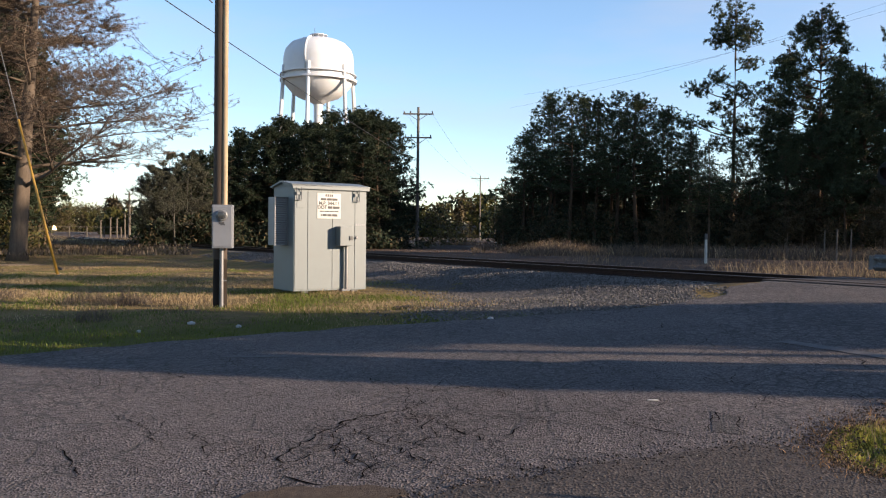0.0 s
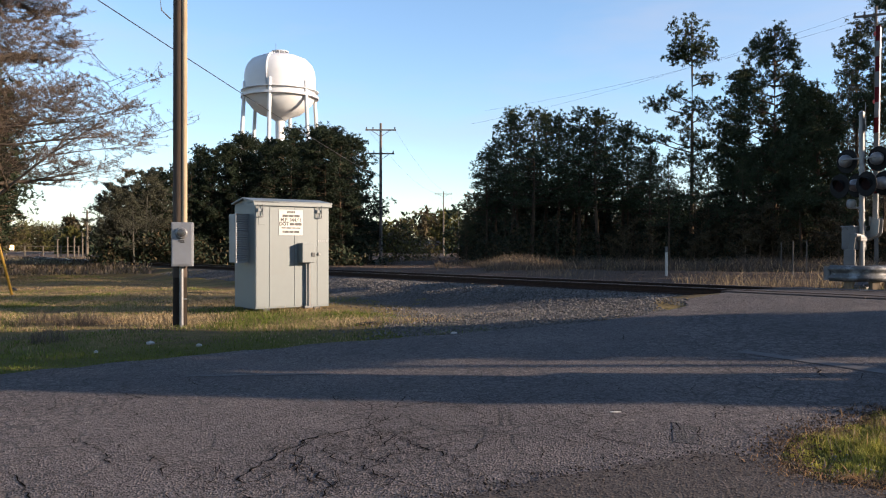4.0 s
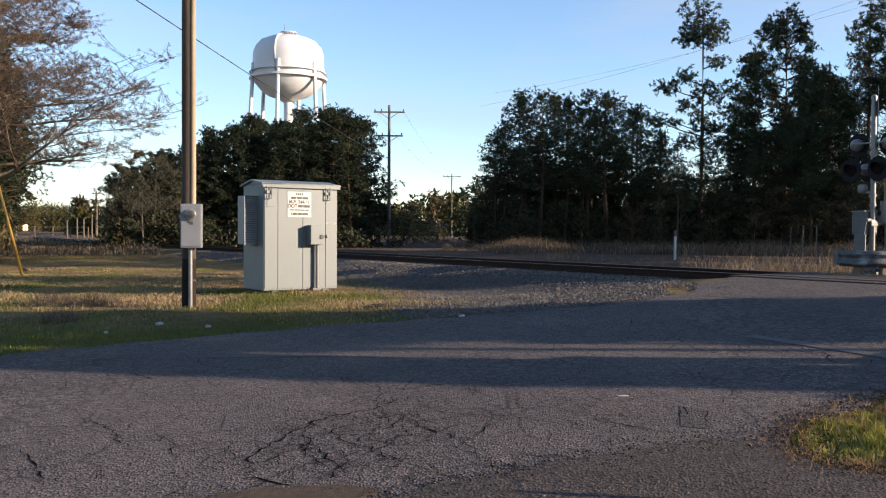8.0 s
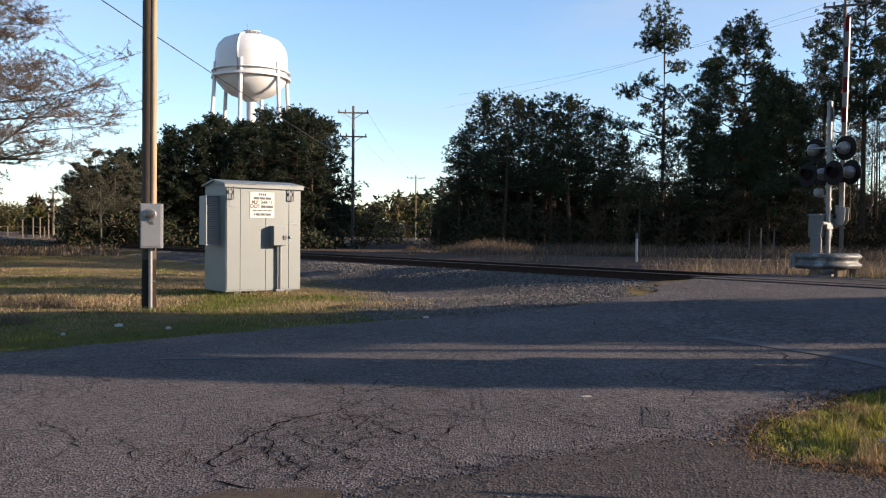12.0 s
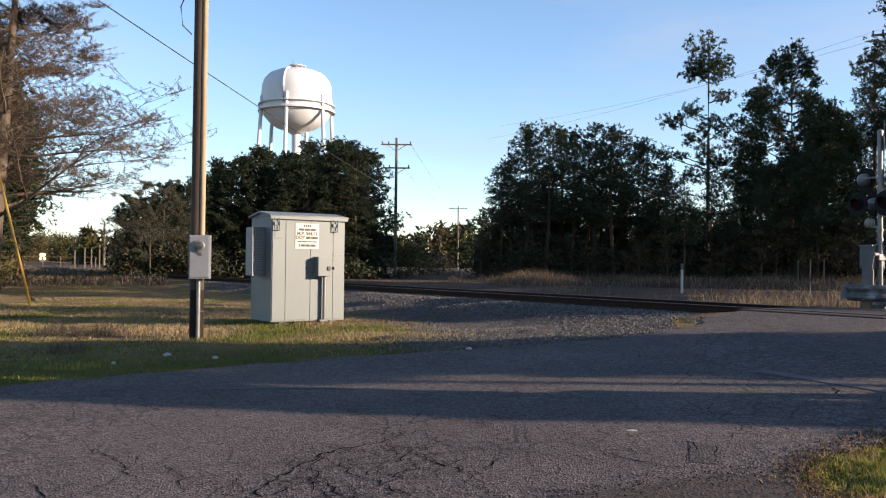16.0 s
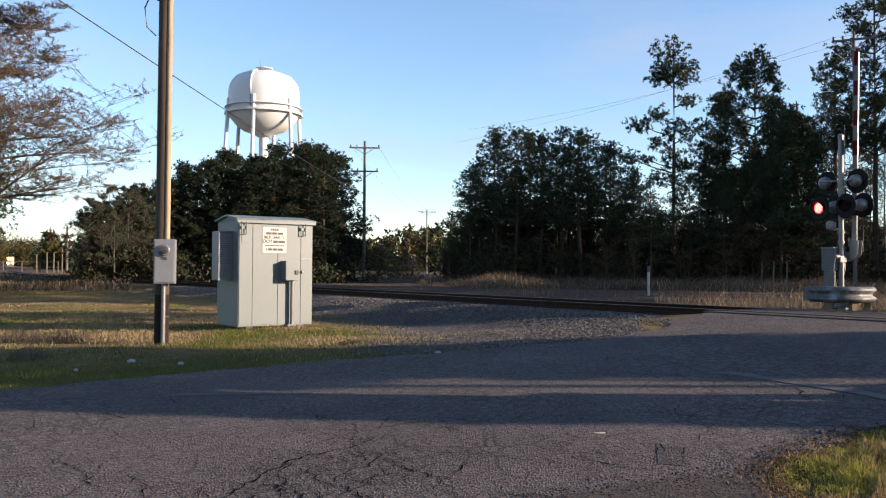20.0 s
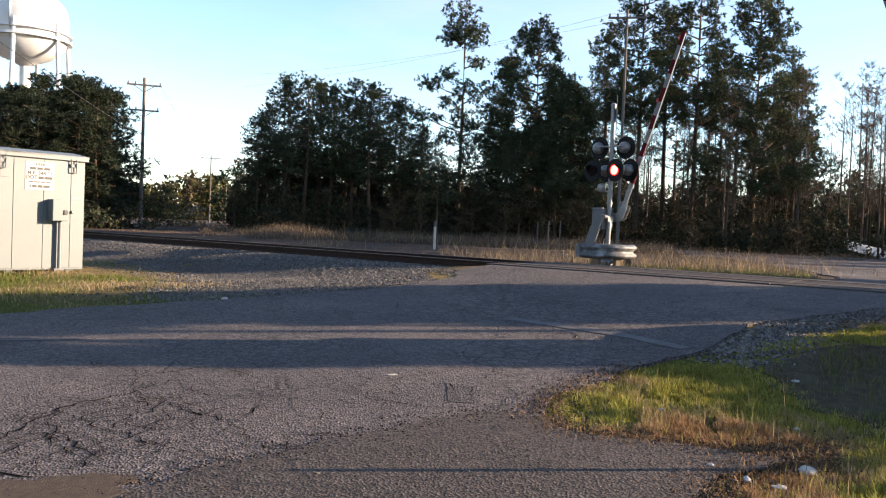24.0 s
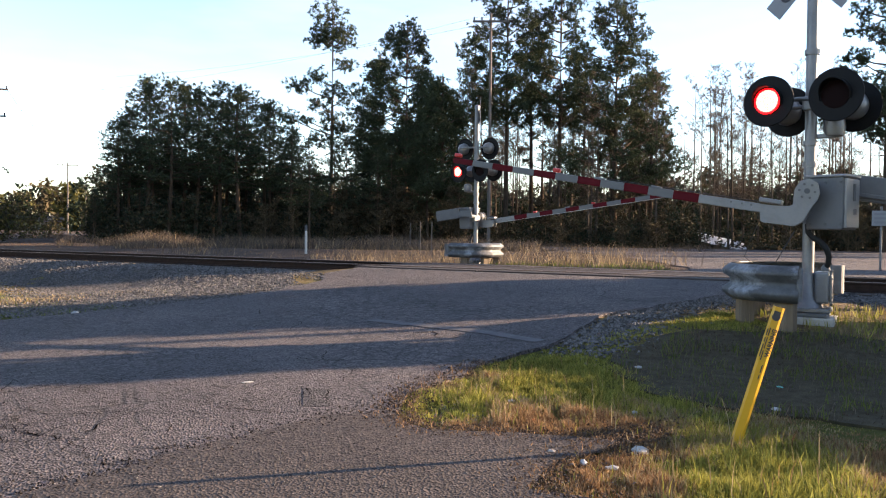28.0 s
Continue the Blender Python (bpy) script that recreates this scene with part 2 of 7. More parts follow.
MECH = plain("mechanism_paint", (0.085, 0.085, 0.089), 0.55, vary=0.25, scale=5, bump=0.15, dirt=(0.055, 0.052, 0.05))
ALU = plain("aluminium_paint", (0.16, 0.16, 0.164), 0.40, 0.4, vary=0.25, scale=5, dirt=(0.15, 0.14, 0.125))
CABIN = plain("cabinet_paint", (0.105, 0.124, 0.131), 0.5, vary=0.1, scale=1.6, bump=0.04, dirt=(0.088, 0.094, 0.096))
SEAM = plain("dark_seam", (0.10, 0.10, 0.10), 0.8)
METERBOX = plain("meter_box_paint", (0.165, 0.172, 0.19), 0.5, 0.2, vary=0.12, scale=4, bump=0.05)
TANK = plain("tank_paint", (0.52, 0.535, 0.56), 0.5, vary=0.07, scale=0.35, bump=0.02, dirt=(0.45, 0.43, 0.41))
BLACK = plain("black_enamel", (0.006, 0.006, 0.0065), 0.6, vary=0.3, scale=6)
BLACK.node_tree.nodes["Principled BSDF"].inputs["Specular IOR Level"].default_value = 0.15
RUBBER = plain("black_rubber", (0.02, 0.02, 0.02), 0.7, vary=0.2)
LENS = plain("dark_red_lens", (0.006, 0.0008, 0.0008), 0.75, vary=0.2, scale=20, bump=0.3)
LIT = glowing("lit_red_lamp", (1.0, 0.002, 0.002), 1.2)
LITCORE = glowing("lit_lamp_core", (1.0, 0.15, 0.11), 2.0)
HEADLIGHT = glowing("headlight", (1.0, 0.55, 0.2), 30.0)
YELLOW = plain("yellow_plastic", (0.50, 0.27, 0.008), 0.45, vary=0.12, scale=5, bump=0.03, dirt=(0.34, 0.19, 0.02))
RISERWOOD = plain("sunbleached_riser", (0.30, 0.235, 0.16), 0.8, vary=0.35, scale=3, stretch=(6, 6, 0.4), dirt=(0.20, 0.13, 0.07))
POLEWOOD = plain("pole_wood", (0.062, 0.047, 0.038), 0.7, vary=0.45, scale=3, stretch=(6, 6, 0.4), dirt=(0.08, 0.055, 0.038))
TARRED = plain("tarred_pole_foot", (0.018, 0.013, 0.010), 0.8, vary=0.4, scale=3, stretch=(6, 6, 0.4))
FARPOLE = plain("weathered_pole", (0.125, 0.108, 0.095), 0.85, vary=0.4, scale=3, stretch=(6, 6, 0.4))
BARK = plain("pine_bark", (0.09, 0.062, 0.042), 0.9, vary=0.55, scale=3, bump=0.6, stretch=(3, 3, 0.8), each=0.4)
TWIGBARK = plain("tan_twigs", (0.17, 0.125, 0.085), 0.9, vary=0.4, scale=3, bump=0.3, each=0.4)
OAKBARK = plain("grey_bark", (0.10, 0.078, 0.060), 0.9, vary=0.45, scale=3, bump=0.5, stretch=(3, 3, 0.8), each=0.35)
NEEDLE = leafy("pine_needles", (0.034, 0.047, 0.027), (0.080, 0.096, 0.048), 0.2)
CEDAR = leafy("dark_needles", (0.016, 0.025, 0.015), (0.038, 0.051, 0.027), 0.12)
BRUSH = leafy("brush_leaves", (0.045, 0.037, 0.022), (0.11, 0.085, 0.045), 0.2)
BUDS = leafy("budding_leaves", (0.070, 0.052, 0.040), (0.145, 0.105, 0.075), 0.3, 0.2)
GREYBUD = leafy("grey_twigs", (0.042, 0.045, 0.032), (0.085, 0.086, 0.058), 0.25, 0.2)
GREYBARK = plain("pale_grey_bark", (0.075, 0.072, 0.062), 0.9, vary=0.4, scale=3, bump=0.4, each=0.3)
SPRING = leafy("spring_leaves", (0.062, 0.062, 0.018), (0.115, 0.103, 0.034), 0.3, 0.3)
GRASS = leafy("green_grass", (0.10, 0.112, 0.020), (0.42, 0.385, 0.085), 0.35, 0.4)
TURFGRASS = leafy("short_turf", (0.056, 0.080, 0.013), (0.15, 0.175, 0.032), 0.3, 0.35)
STRAW = leafy("dry_grass", (0.20, 0.14, 0.075), (0.42, 0.32, 0.185), 0.3, 0.3)
RUSSET = leafy("russet_grass", (0.17, 0.092, 0.046), (0.36, 0.22, 0.11), 0.3, 0.3)
DULL = leafy("withered_grass", (0.068, 0.054, 0.044), (0.165, 0.13, 0.10), 0.3, 0.35)
WHITE = plain("white_sheeting", (0.33, 0.325, 0.315), 0.5, vary=0.1, scale=4, bump=0.03, dirt=(0.25, 0.24, 0.22))
INK = plain("black_lettering", (0.03, 0.03, 0.032), 0.6)
ARMWHITE = plain("arm_white", (0.105, 0.103, 0.102), 0.6, vary=0.12, scale=5, bump=0.03, dirt=(0.11, 0.105, 0.10))
ARMGLINT = plain("glint_metal", (0.36, 0.355, 0.345), 0.33, 1.0, vary=0.1, scale=8, bump=0.03)
BUCK = plain("crossbuck_sheeting", (0.20, 0.207, 0.22), 0.6, vary=0.1, scale=5, bump=0.03, dirt=(0.16, 0.16, 0.165))
# darker copy of the yellow plastic, with the guy guard's shade in its colour
SHADEYELLOW = plain("shaded_yellow_sleeve", (0.26, 0.145, 0.012), 0.55, vary=0.2, scale=3, bump=0.05, dirt=(0.15, 0.09, 0.02))
ARMLAMP = plain("red_lamp_plastic", (0.42, 0.015, 0.012), 0.35, vary=0.15, scale=12, bump=0.03)
REDTAPE = plain("red_sheeting", (0.08, 0.005, 0.008), 0.7, vary=0.15, scale=5, bump=0.03)
CONCRETE = plain("concrete", (0.36, 0.345, 0.315), 0.85, vary=0.25, scale=6, bump=0.3, dirt=(0.15, 0.13, 0.11))
POSTWOOD = plain("post_wood", (0.15, 0.115, 0.08), 0.85, vary=0.35, scale=4, stretch=(5, 5, 0.5))
PAINTLINE = plain("worn_road_paint", (0.105, 0.098, 0.10), 0.8, vary=0.5, scale=9, dirt=(0.06, 0.058, 0.056))
PAINTLINE.node_tree.nodes["Principled BSDF"].inputs["Specular IOR Level"].default_value = 0.1
LITTER = plain("pale_litter", (0.28, 0.28, 0.275), 0.6, vary=0.2, scale=10)
TEAL = plain("teal_plastic", (0.03, 0.36, 0.32), 0.4, vary=0.2, scale=10)
GLASS = plain("meter_glass", (0.05, 0.052, 0.055), 0.15, 0.3, vary=0.3, scale=14, bump=0.02)
HOUSEWALL = plain("white_house_wall", (0.16, 0.158, 0.155), 0.7, vary=0.12, scale=1.0)
HOUSEROOF = plain("grey_house_roof", (0.20, 0.19, 0.19), 0.8, vary=0.3, scale=2.0)
LOCO = plain("locomotive_paint", (0.30, 0.19, 0.03), 0.5, vary=0.2, scale=1.0, dirt=(0.1, 0.08, 0.05))
WIRE = plain("black_wire", (0.02, 0.02, 0.02), 0.6, vary=0.1, bump=0)

# ---- mesh helpers ----


def mesh_of(name, verts, faces, mats, smooth=False):
    me = bpy.data.meshes.new(name)
    me.from_pydata([tuple(v) for v in verts], [], faces)
    for m in (mats if isinstance(mats, (list, tuple)) else [mats]):
        me.materials.append(m)
    if smooth:
        me.shade_smooth()
    me.update()
    return me


def put(name, data, parent=None, label="", m=None):
    ob = new(name, data)
    if parent:
        ob.parent = parent
    if m is not None:
        ob.matrix_basis = m
    if label:
        ob["label"] = label
    return ob


def part(name, bm, material, parent=None, label="", m=None, smooth=False):
    me = bpy.data.meshes.new(name)
    bm.to_mesh(me)
    bm.free()
    me.materials.append(material)
    if smooth:
        me.shade_smooth()
        me.set_sharp_from_angle(angle=radians(38))
    return put(name, me, parent, label, m)


def thing(name, m, label, category, group="", kind=""):
    ob = new(name)
    ob.empty_display_size = 0.2
    ob.matrix_basis = m
    return tagged(ob, label, category, group, kind)


def bm_box(bm, size, at=(0, 0, 0), bevel=0.0, m=None):
    r = bmesh.ops.create_cube(bm, size=1.0, matrix=(m or Matrix()) @ Matrix.Translation(at) @ Matrix.Diagonal((*size, 1)))
    if bevel:
        edges = list({e for v in r["verts"] for e in v.link_edges})
        bmesh.ops.bevel(bm, geom=edges, offset=bevel, segments=2, affect="EDGES", profile=0.6)
    return bm


def box(size, at=(0, 0, 0), bevel=0.0, m=None):
    return bm_box(bmesh.new(), size, at, bevel, m)


def bm_rod(bm, a, b, r1, r2=None, n=12, caps=True):
    a, b = Vector(a), Vector(b)
    d = b - a
    m = Matrix.Translation((a + b) / 2) @ d.to_track_quat("Z", "Y").to_matrix().to_4x4()
    bmesh.ops.create_cone(bm, cap_ends=caps, segments=n, radius1=r1, radius2=r1 if r2 is None else r2, depth=d.length, matrix=m)
    return bm


def rod(a, b, r1, r2=None, n=12):
    return bm_rod(bmesh.new(), a, b, r1, r2, n)


def tube(points, radius, n=6):
    """A bent pipe through the points."""
    pts = [Vector(p) for p in points]
    verts, faces = [], []
    for i, p in enumerate(pts):
        d = (pts[min(i + 1, len(pts) - 1)] - pts[max(i - 1, 0)]).normalized()
        q = d.to_track_quat("Z", "Y")
        r = radius[i] if isinstance(radius, (list, tuple)) else radius
        for k in range(n):
            w = 2 * math.pi * k / n
            verts.append(p + q @ Vector((r * math.cos(w), r * math.sin(w), 0)))
    for i in range(len(pts) - 1):
        for k in range(n):
            j = (k + 1) % n
            faces.append((i * n + k, i * n + j, (i + 1) * n + j, (i + 1) * n + k))
    faces.append(tuple(range(n))[::-1])
    faces.append(tuple(range((len(pts) - 1) * n, len(pts) * n)))
    return verts, faces


def pipe(name, points, radius, material, parent=None, label="", n=8):
    v, f = tube(points, radius, n)
    return put(name, mesh_of(name, v, f, material, True), parent, label)


def lathe(profile, n=24):
    """A turned body round z from (radius, height) pairs."""
    bm = bmesh.new()
    rings = []
    for r, z in profile:
        rings.append([bm.verts.new((max(r, 1e-4) * math.cos(2 * math.pi * k / n), max(r, 1e-4) * math.sin(2 * math.pi * k / n), z)) for k in range(n)])
    for a, b in zip(rings, rings[1:]):
        for k in range(n):
            bm.faces.new((a[k], a[(k + 1) % n], b[(k + 1) % n], b[k]))
    bm.faces.new(rings[0][::-1])
    bm.faces.new(rings[-1])
    return bm


def lettering(text, size, material, parent, m):
    cu = bpy.data.curves.new("lettering", "FONT")
    cu.body, cu.size, cu.align_x, cu.align_y, cu.extrude, cu.offset = text, size, "CENTER", "CENTER", 0.0015, size * 0.035
    cu.materials.append(material)
    return put("lettering", cu, parent, "", m)


# ---- the plan: the track runs straight by, its normal 57 degrees from +y ----
A0 = radians(57.0)
NX, NY = math.sin(A0), math.cos(A0)          # across the track, away from the viewer
UX, UY = -NY, NX                             # along the track, to the far bend
MID = 15.5                                   # from the viewer to the track's middle
S_KNOTS = [-400, -60, -12, -6, -3.2, -1.7, 1.7, 3.2, 5, 7.6, 10.5, 15.5, 25, 400]
Z_KNOTS = [0.5, 0.5, 0.45, 0.50, 0.62, 0.68, 0.68, 0.64, 0.52, 0.33, 0.16, 0, -0.1, -0.1]


def su(x, y):
    return MID - (x * NX + y * NY), x * UX + y * UY


def xy(s, u):
    return (MID - s) * NX + u * UX, (MID - s) * NY + u * UY


def road_z(x, y):
    return float(np.interp(su(x, y)[0], S_KNOTS, Z_KNOTS))


def bump2(x, y, cx, cy, r):
    return math.exp(-((x - cx) ** 2 + (y - cy) ** 2) / (r * r))


def ground_z(x, y):
    """The lie of the land: the road's slope, a ditch on the verge, and hollows along the track."""
    s, u = su(x, y)
    z = road_z(x, y)
    off = max(abs(u - 5.3) - 4.5, 0)
    if 2.2 < s < 60:
        z -= min(off / 4, 1) * (0.12 * math.exp(-((s - 7.0) / 3.5) ** 2) + 0.26 * math.exp(-((s - 4.4) / 1.8) ** 2))
    if s < -2.2 and (u > 12 or u < 0):
        z -= 0.30 * math.exp(-((s + 5.0) / 2.4) ** 2)
    z -= 0.10 * bump2(x, y, 5.6, 4.9, 1.3)
    z += 0.05 * (noise.noise((x * 0.35, y * 0.35, 0.3))) * min(1, off / 2)
    return z


def P(az, d):
    return d * math.sin(radians(az)), d * math.cos(radians(az))


def sheet(name, outline, material, lift, kind_label, skirt=0.05, zf=road_z, cuts=True, category="road", along=()):
    """A flat-laid surface with this outline, bent over the lie of the land, with an edge of its own thickness."""
    bm = bmesh.new()
    bm.faces.new([bm.verts.new((x, y, 0)) for x, y in outline])
    if cuts:
        for k in [-60, -30, -12, -6, -4.5, -3.2, -1.7, 1.7, 3.2, 4, 5, 6.3, 7.6, 9, 10.5, 12.5, 15.5, 25]:
            bmesh.ops.bisect_plane(bm, geom=bm.verts[:] + bm.edges[:] + bm.faces[:], plane_co=(*xy(k, 0), 0), plane_no=(NX, NY, 0))
    for k in along:
        bmesh.ops.bisect_plane(bm, geom=bm.verts[:] + bm.edges[:] + bm.faces[:], plane_co=(*xy(0, k), 0), plane_no=(UX, UY, 0))
        bmesh.ops.bisect_plane(bm, geom=bm.verts[:] + bm.edges[:] + bm.faces[:], plane_co=(*xy(3.0 + 0.25 * (k - along[0]), 0), 0), plane_no=(NX, NY, 0))
    bmesh.ops.triangulate(bm, faces=bm.faces[:])
    for v in bm.verts:
        v.co.z = zf(v.co.x, v.co.y) + lift
    rim = [e for e in bm.edges if e.is_boundary]
    made = bmesh.ops.extrude_edge_only(bm, edges=rim)["geom"]
    for v in made:
        if isinstance(v, bmesh.types.BMVert):
            v.co.z -= skirt
    bmesh.ops.recalc_face_normals(bm, faces=bm.faces[:])
    if sum(f.normal.z for f in bm.faces) < 0:
        bmesh.ops.reverse_faces(bm, faces=bm.faces[:])
    ob = part(name, bm, material)
    return tagged(ob, kind_label, category, kind="structure")


def ragged(outline, amount, step, seed):
    """The outline with an uneven, broken edge."""
    rnd = random.Random(seed)
    out = []
    for (x0, y0), (x1, y1) in zip(outline, outline[1:] + outline[:1]):
        n = max(1, min(40, int(math.hypot(x1 - x0, y1 - y0) / step)))
        for k in range(n):
            f = k / n
            a = amount if k else 0
            out.append((x0 + (x1 - x0) * f + rnd.uniform(-a, a), y0 + (y1 - y0) * f + rnd.uniform(-a, a)))
    return out


# ---- ground ----
def build_ground():
    def axis(lo, hi, step, out):
        a = [lo + step * k for k in range(int((hi - lo) / step) + 1)]
        g, p = step, hi
        while p < out:
            g *= 1.3
            p += g
            a.append(p)
        g, p = step, lo
        while p > -out:
            g *= 1.3
            p -= g
            a.insert(0, p)
        return a
    xs, ys = axis(-24, 34, 0.6, 2500), axis(-8, 44, 0.6, 2500)
    verts = []
    for y in ys:
        for x in xs:
            s, u = su(x, y)
            z = ground_z(x, y)
            if abs(s) < 3.4 and (u > 10.6 or u < 1.0):
                z = min(z, 0.40 - 0.30 * max(0, s - 1.9) / 1.5 if s > 1.9 else 0.40)
            verts.append((x, y, z))
    n = len(xs)
    faces = [(j * n + i, j * n + i + 1, (j + 1) * n + i + 1, (j + 1) * n + i) for j in range(len(ys) - 1) for i in range(n - 1)]
    tagged(new("ground", mesh_of("ground", verts, faces, GROUND, True)), "rough ground of soil, straw and patchy green grass", "ground", kind="structure")


build_ground()

ROAD = ([(-40, -11), (-14, 4.4), (-5.23, 9.7), (-3.56, 10.72), (-1.48, 11.75), (0.98, 12.15), (3.16, 12.55), (4.5, 13.4)]
        + [xy(2.9, 9.6), xy(0, 10.3), xy(-3.2, 10.3), xy(-4.2, 7.5), xy(-4.6, 4.6), xy(-9, 5.6), xy(-15, 8.4), xy(-22, 13), xy(-30, 19), xy(-38, 24), xy(-42, 10),
           xy(-46, -10), xy(-50, -60), xy(-8, -60), xy(-5, -8), xy(-3.2, 1.3), xy(2.9, 1.3)]
        + [(8.6, 8.35), (7.76, 8.16), (6.27, 7.91), (5.16, 7.04), (4.75, 6.78), (3.85, 6.44), (2.75, 5.75), (2.35, 5.12),
           (2.45, 4.75), (2.9, 4.42), (3.38, 3.95), (2.8, 3.80), (2.4, 3.5), (2.9, 2.6), (4.5, 0), (8, -8), (-10, -20), (-40, -30)])
sheet("road", ragged(ROAD, 0.085, 0.28, 4), ASPHALT, 0.03, "worn grey cracked asphalt road over the crossing", 0.08)
APRONLINE = [(2.42, 5.25), (2.0, 5.42), (1.42, 5.18), (0.95, 5.05), (0.54, 4.8), (0.1, 4.62), (-0.4, 4.3), (-2.2, 3.4), (-4, 2), (-6, -6), (6, -6), (4.3, -0.2), (2.85, 2.5), (2.38, 3.5), (2.78, 3.80), (3.36, 3.95), (2.88, 4.42), (2.43, 4.75)]
sheet("apron", ragged(APRONLINE, 0.06, 0.25, 9), APRON, 0.038, "dark brownish asphalt apron at the road's edge", 0.004)
sheet("road_patch", [(2.09, 6.34), (2.22, 6.14), (2.07, 5.66), (1.91, 5.75)], PATCH, 0.033, "small square dark asphalt patch", 0.003)


def lane(name, pts, width, material, lift, label):
    """A painted line or narrow strip along the points."""
    left, right = [], []
    for i, p in enumerate(pts):
        a, b = Vector(pts[max(i - 1, 0)]), Vector(pts[min(i + 1, len(pts) - 1)])
        d = (b - a).normalized()
        left.append((p[0] - d.y * width / 2, p[1] + d.x * width / 2))
        right.append((p[0] + d.y * width / 2, p[1] - d.x * width / 2))
    return sheet(name, ragged(left + right[::-1], 0.012, 0.12, 3), material, lift, label, 0.002)


lane("stop_line", [(3.84, 9.24), (4.25, 8.45), (4.6, 7.73), (4.8, 6.98)], 0.17, PAINTLINE, 0.037, "faded white stop line, worn into the asphalt")
lane("edge_line", [(-2.5, 9.35), (-1.7, 9.3), (-0.9, 9.2)], 0.08, PAINTLINE, 0.036, "short remnant of a pale road line")

CRACKS = [
    ((-0.95, 4.91), (-1.02, 5.22), (-1.04, 5.44), (-0.97, 5.64), (-0.86, 5.90), (-0.72, 6.22), (-0.53, 6.42), (-0.31, 6.53), (-0.08, 6.92)),
    ((-0.95, 4.91), (-0.83, 4.79), (-0.67, 4.71)), ((-0.86, 5.67), (-0.73, 5.53), (-0.65, 5.32), (-0.52, 5.05)),
    ((-0.77, 5.85), (-0.64, 5.52), (-0.50, 5.14), (-0.38, 4.99)), ((-0.59, 6.09), (-0.49, 5.66), (-0.30, 5.49), (-0.07, 5.12)),
    ((-2.82, 8.48), (-2.50, 8.04)), ((-1.88, 6.03), (-1.66, 5.72), (-1.52, 5.31)), ((-2.65, 6.61), (-2.22, 6.13), (-1.92, 5.60)),
    ((2.11, 6.34), (2.06, 6.19), (2.06, 6.08)), ((1.40, 6.06), (1.56, 5.79), (1.76, 5.65), (1.86, 5.60)),
    ((1.94, 12.41), (2.57, 11.74), (3.17, 11.28)), ((3.82, 8.17), (4.13, 8.11), (3.97, 7.58)),
    ((0.30, 5.47), (0.62, 6.03), (0.94, 6.19)), ((-2.67, 5.64), (-2.35, 5.24), (-2.12, 4.79)),
    ((-0.42, 7.53), (-0.11, 7.26), (0.25, 7.48), (0.59, 7.22)), ((-0.09, 6.34), (0.08, 5.92), (0.35, 5.61), (0.44, 5.08)),
]
CRACKFILL = plain("crack_shadow", (0.008, 0.007, 0.007), 0.95, vary=0.4, scale=20)
CRACKFILL.node_tree.nodes["Principled BSDF"].inputs["Specular IOR Level"].default_value = 0.0


def crack(pts, seed, wide=1.0):
    """One open crack: a ragged, tapering strip of dark grit."""
    r = random.Random(seed)
    fine = []
    for (x0, y0), (x1, y1) in zip(pts, pts[1:]):
        n = max(2, int(math.hypot(x1 - x0, y1 - y0) / 0.06))
        fine += [(x0 + (x1 - x0) * k / n + r.uniform(-.035, .035), y0 + (y1 - y0) * k / n + r.uniform(-.035, .035)) for k in range(n)]
    fine.append(pts[-1])
    verts, faces = [], []
    for i, (x, y) in enumerate(fine):
        xa, ya = fine[max(0, i - 1)]
        xb, yb = fine[min(len(fine) - 1, i + 1)]
        d = math.hypot(xb - xa, yb - ya) or 1
        w = wide * (0.003 + 0.009 * r.random() ** 2) * min(1, 0.3 + 3 * min(i, len(fine) - 1 - i) / len(fine))
        nx, ny = -(yb - ya) / d * w, (xb - xa) / d * w
        z = road_z(x, y) + 0.0335
        verts += [(x - nx, y - ny, z), (x + nx, y + ny, z)]
        if i:
            faces.append((2 * i - 2, 2 * i - 1, 2 * i + 1, 2 * i))
    tagged(new("road_crack", mesh_of("road_crack", verts, faces, CRACKFILL)), "open dark crack in the worn asphalt", "crack", kind="structure")


for k, pts in enumerate(CRACKS):
    crack(pts, 40 + k, 1.25 if k < 2 else 0.8)
for k, pts in enumerate((((2.09, 6.34), (2.22, 6.14), (2.16, 5.9), (2.07, 5.66)), ((2.07, 5.66), (1.91, 5.75), (2.0, 6.02)), ((2.09, 6.34), (1.98, 6.0)))):
    crack(pts, 70 + k, 0.5)


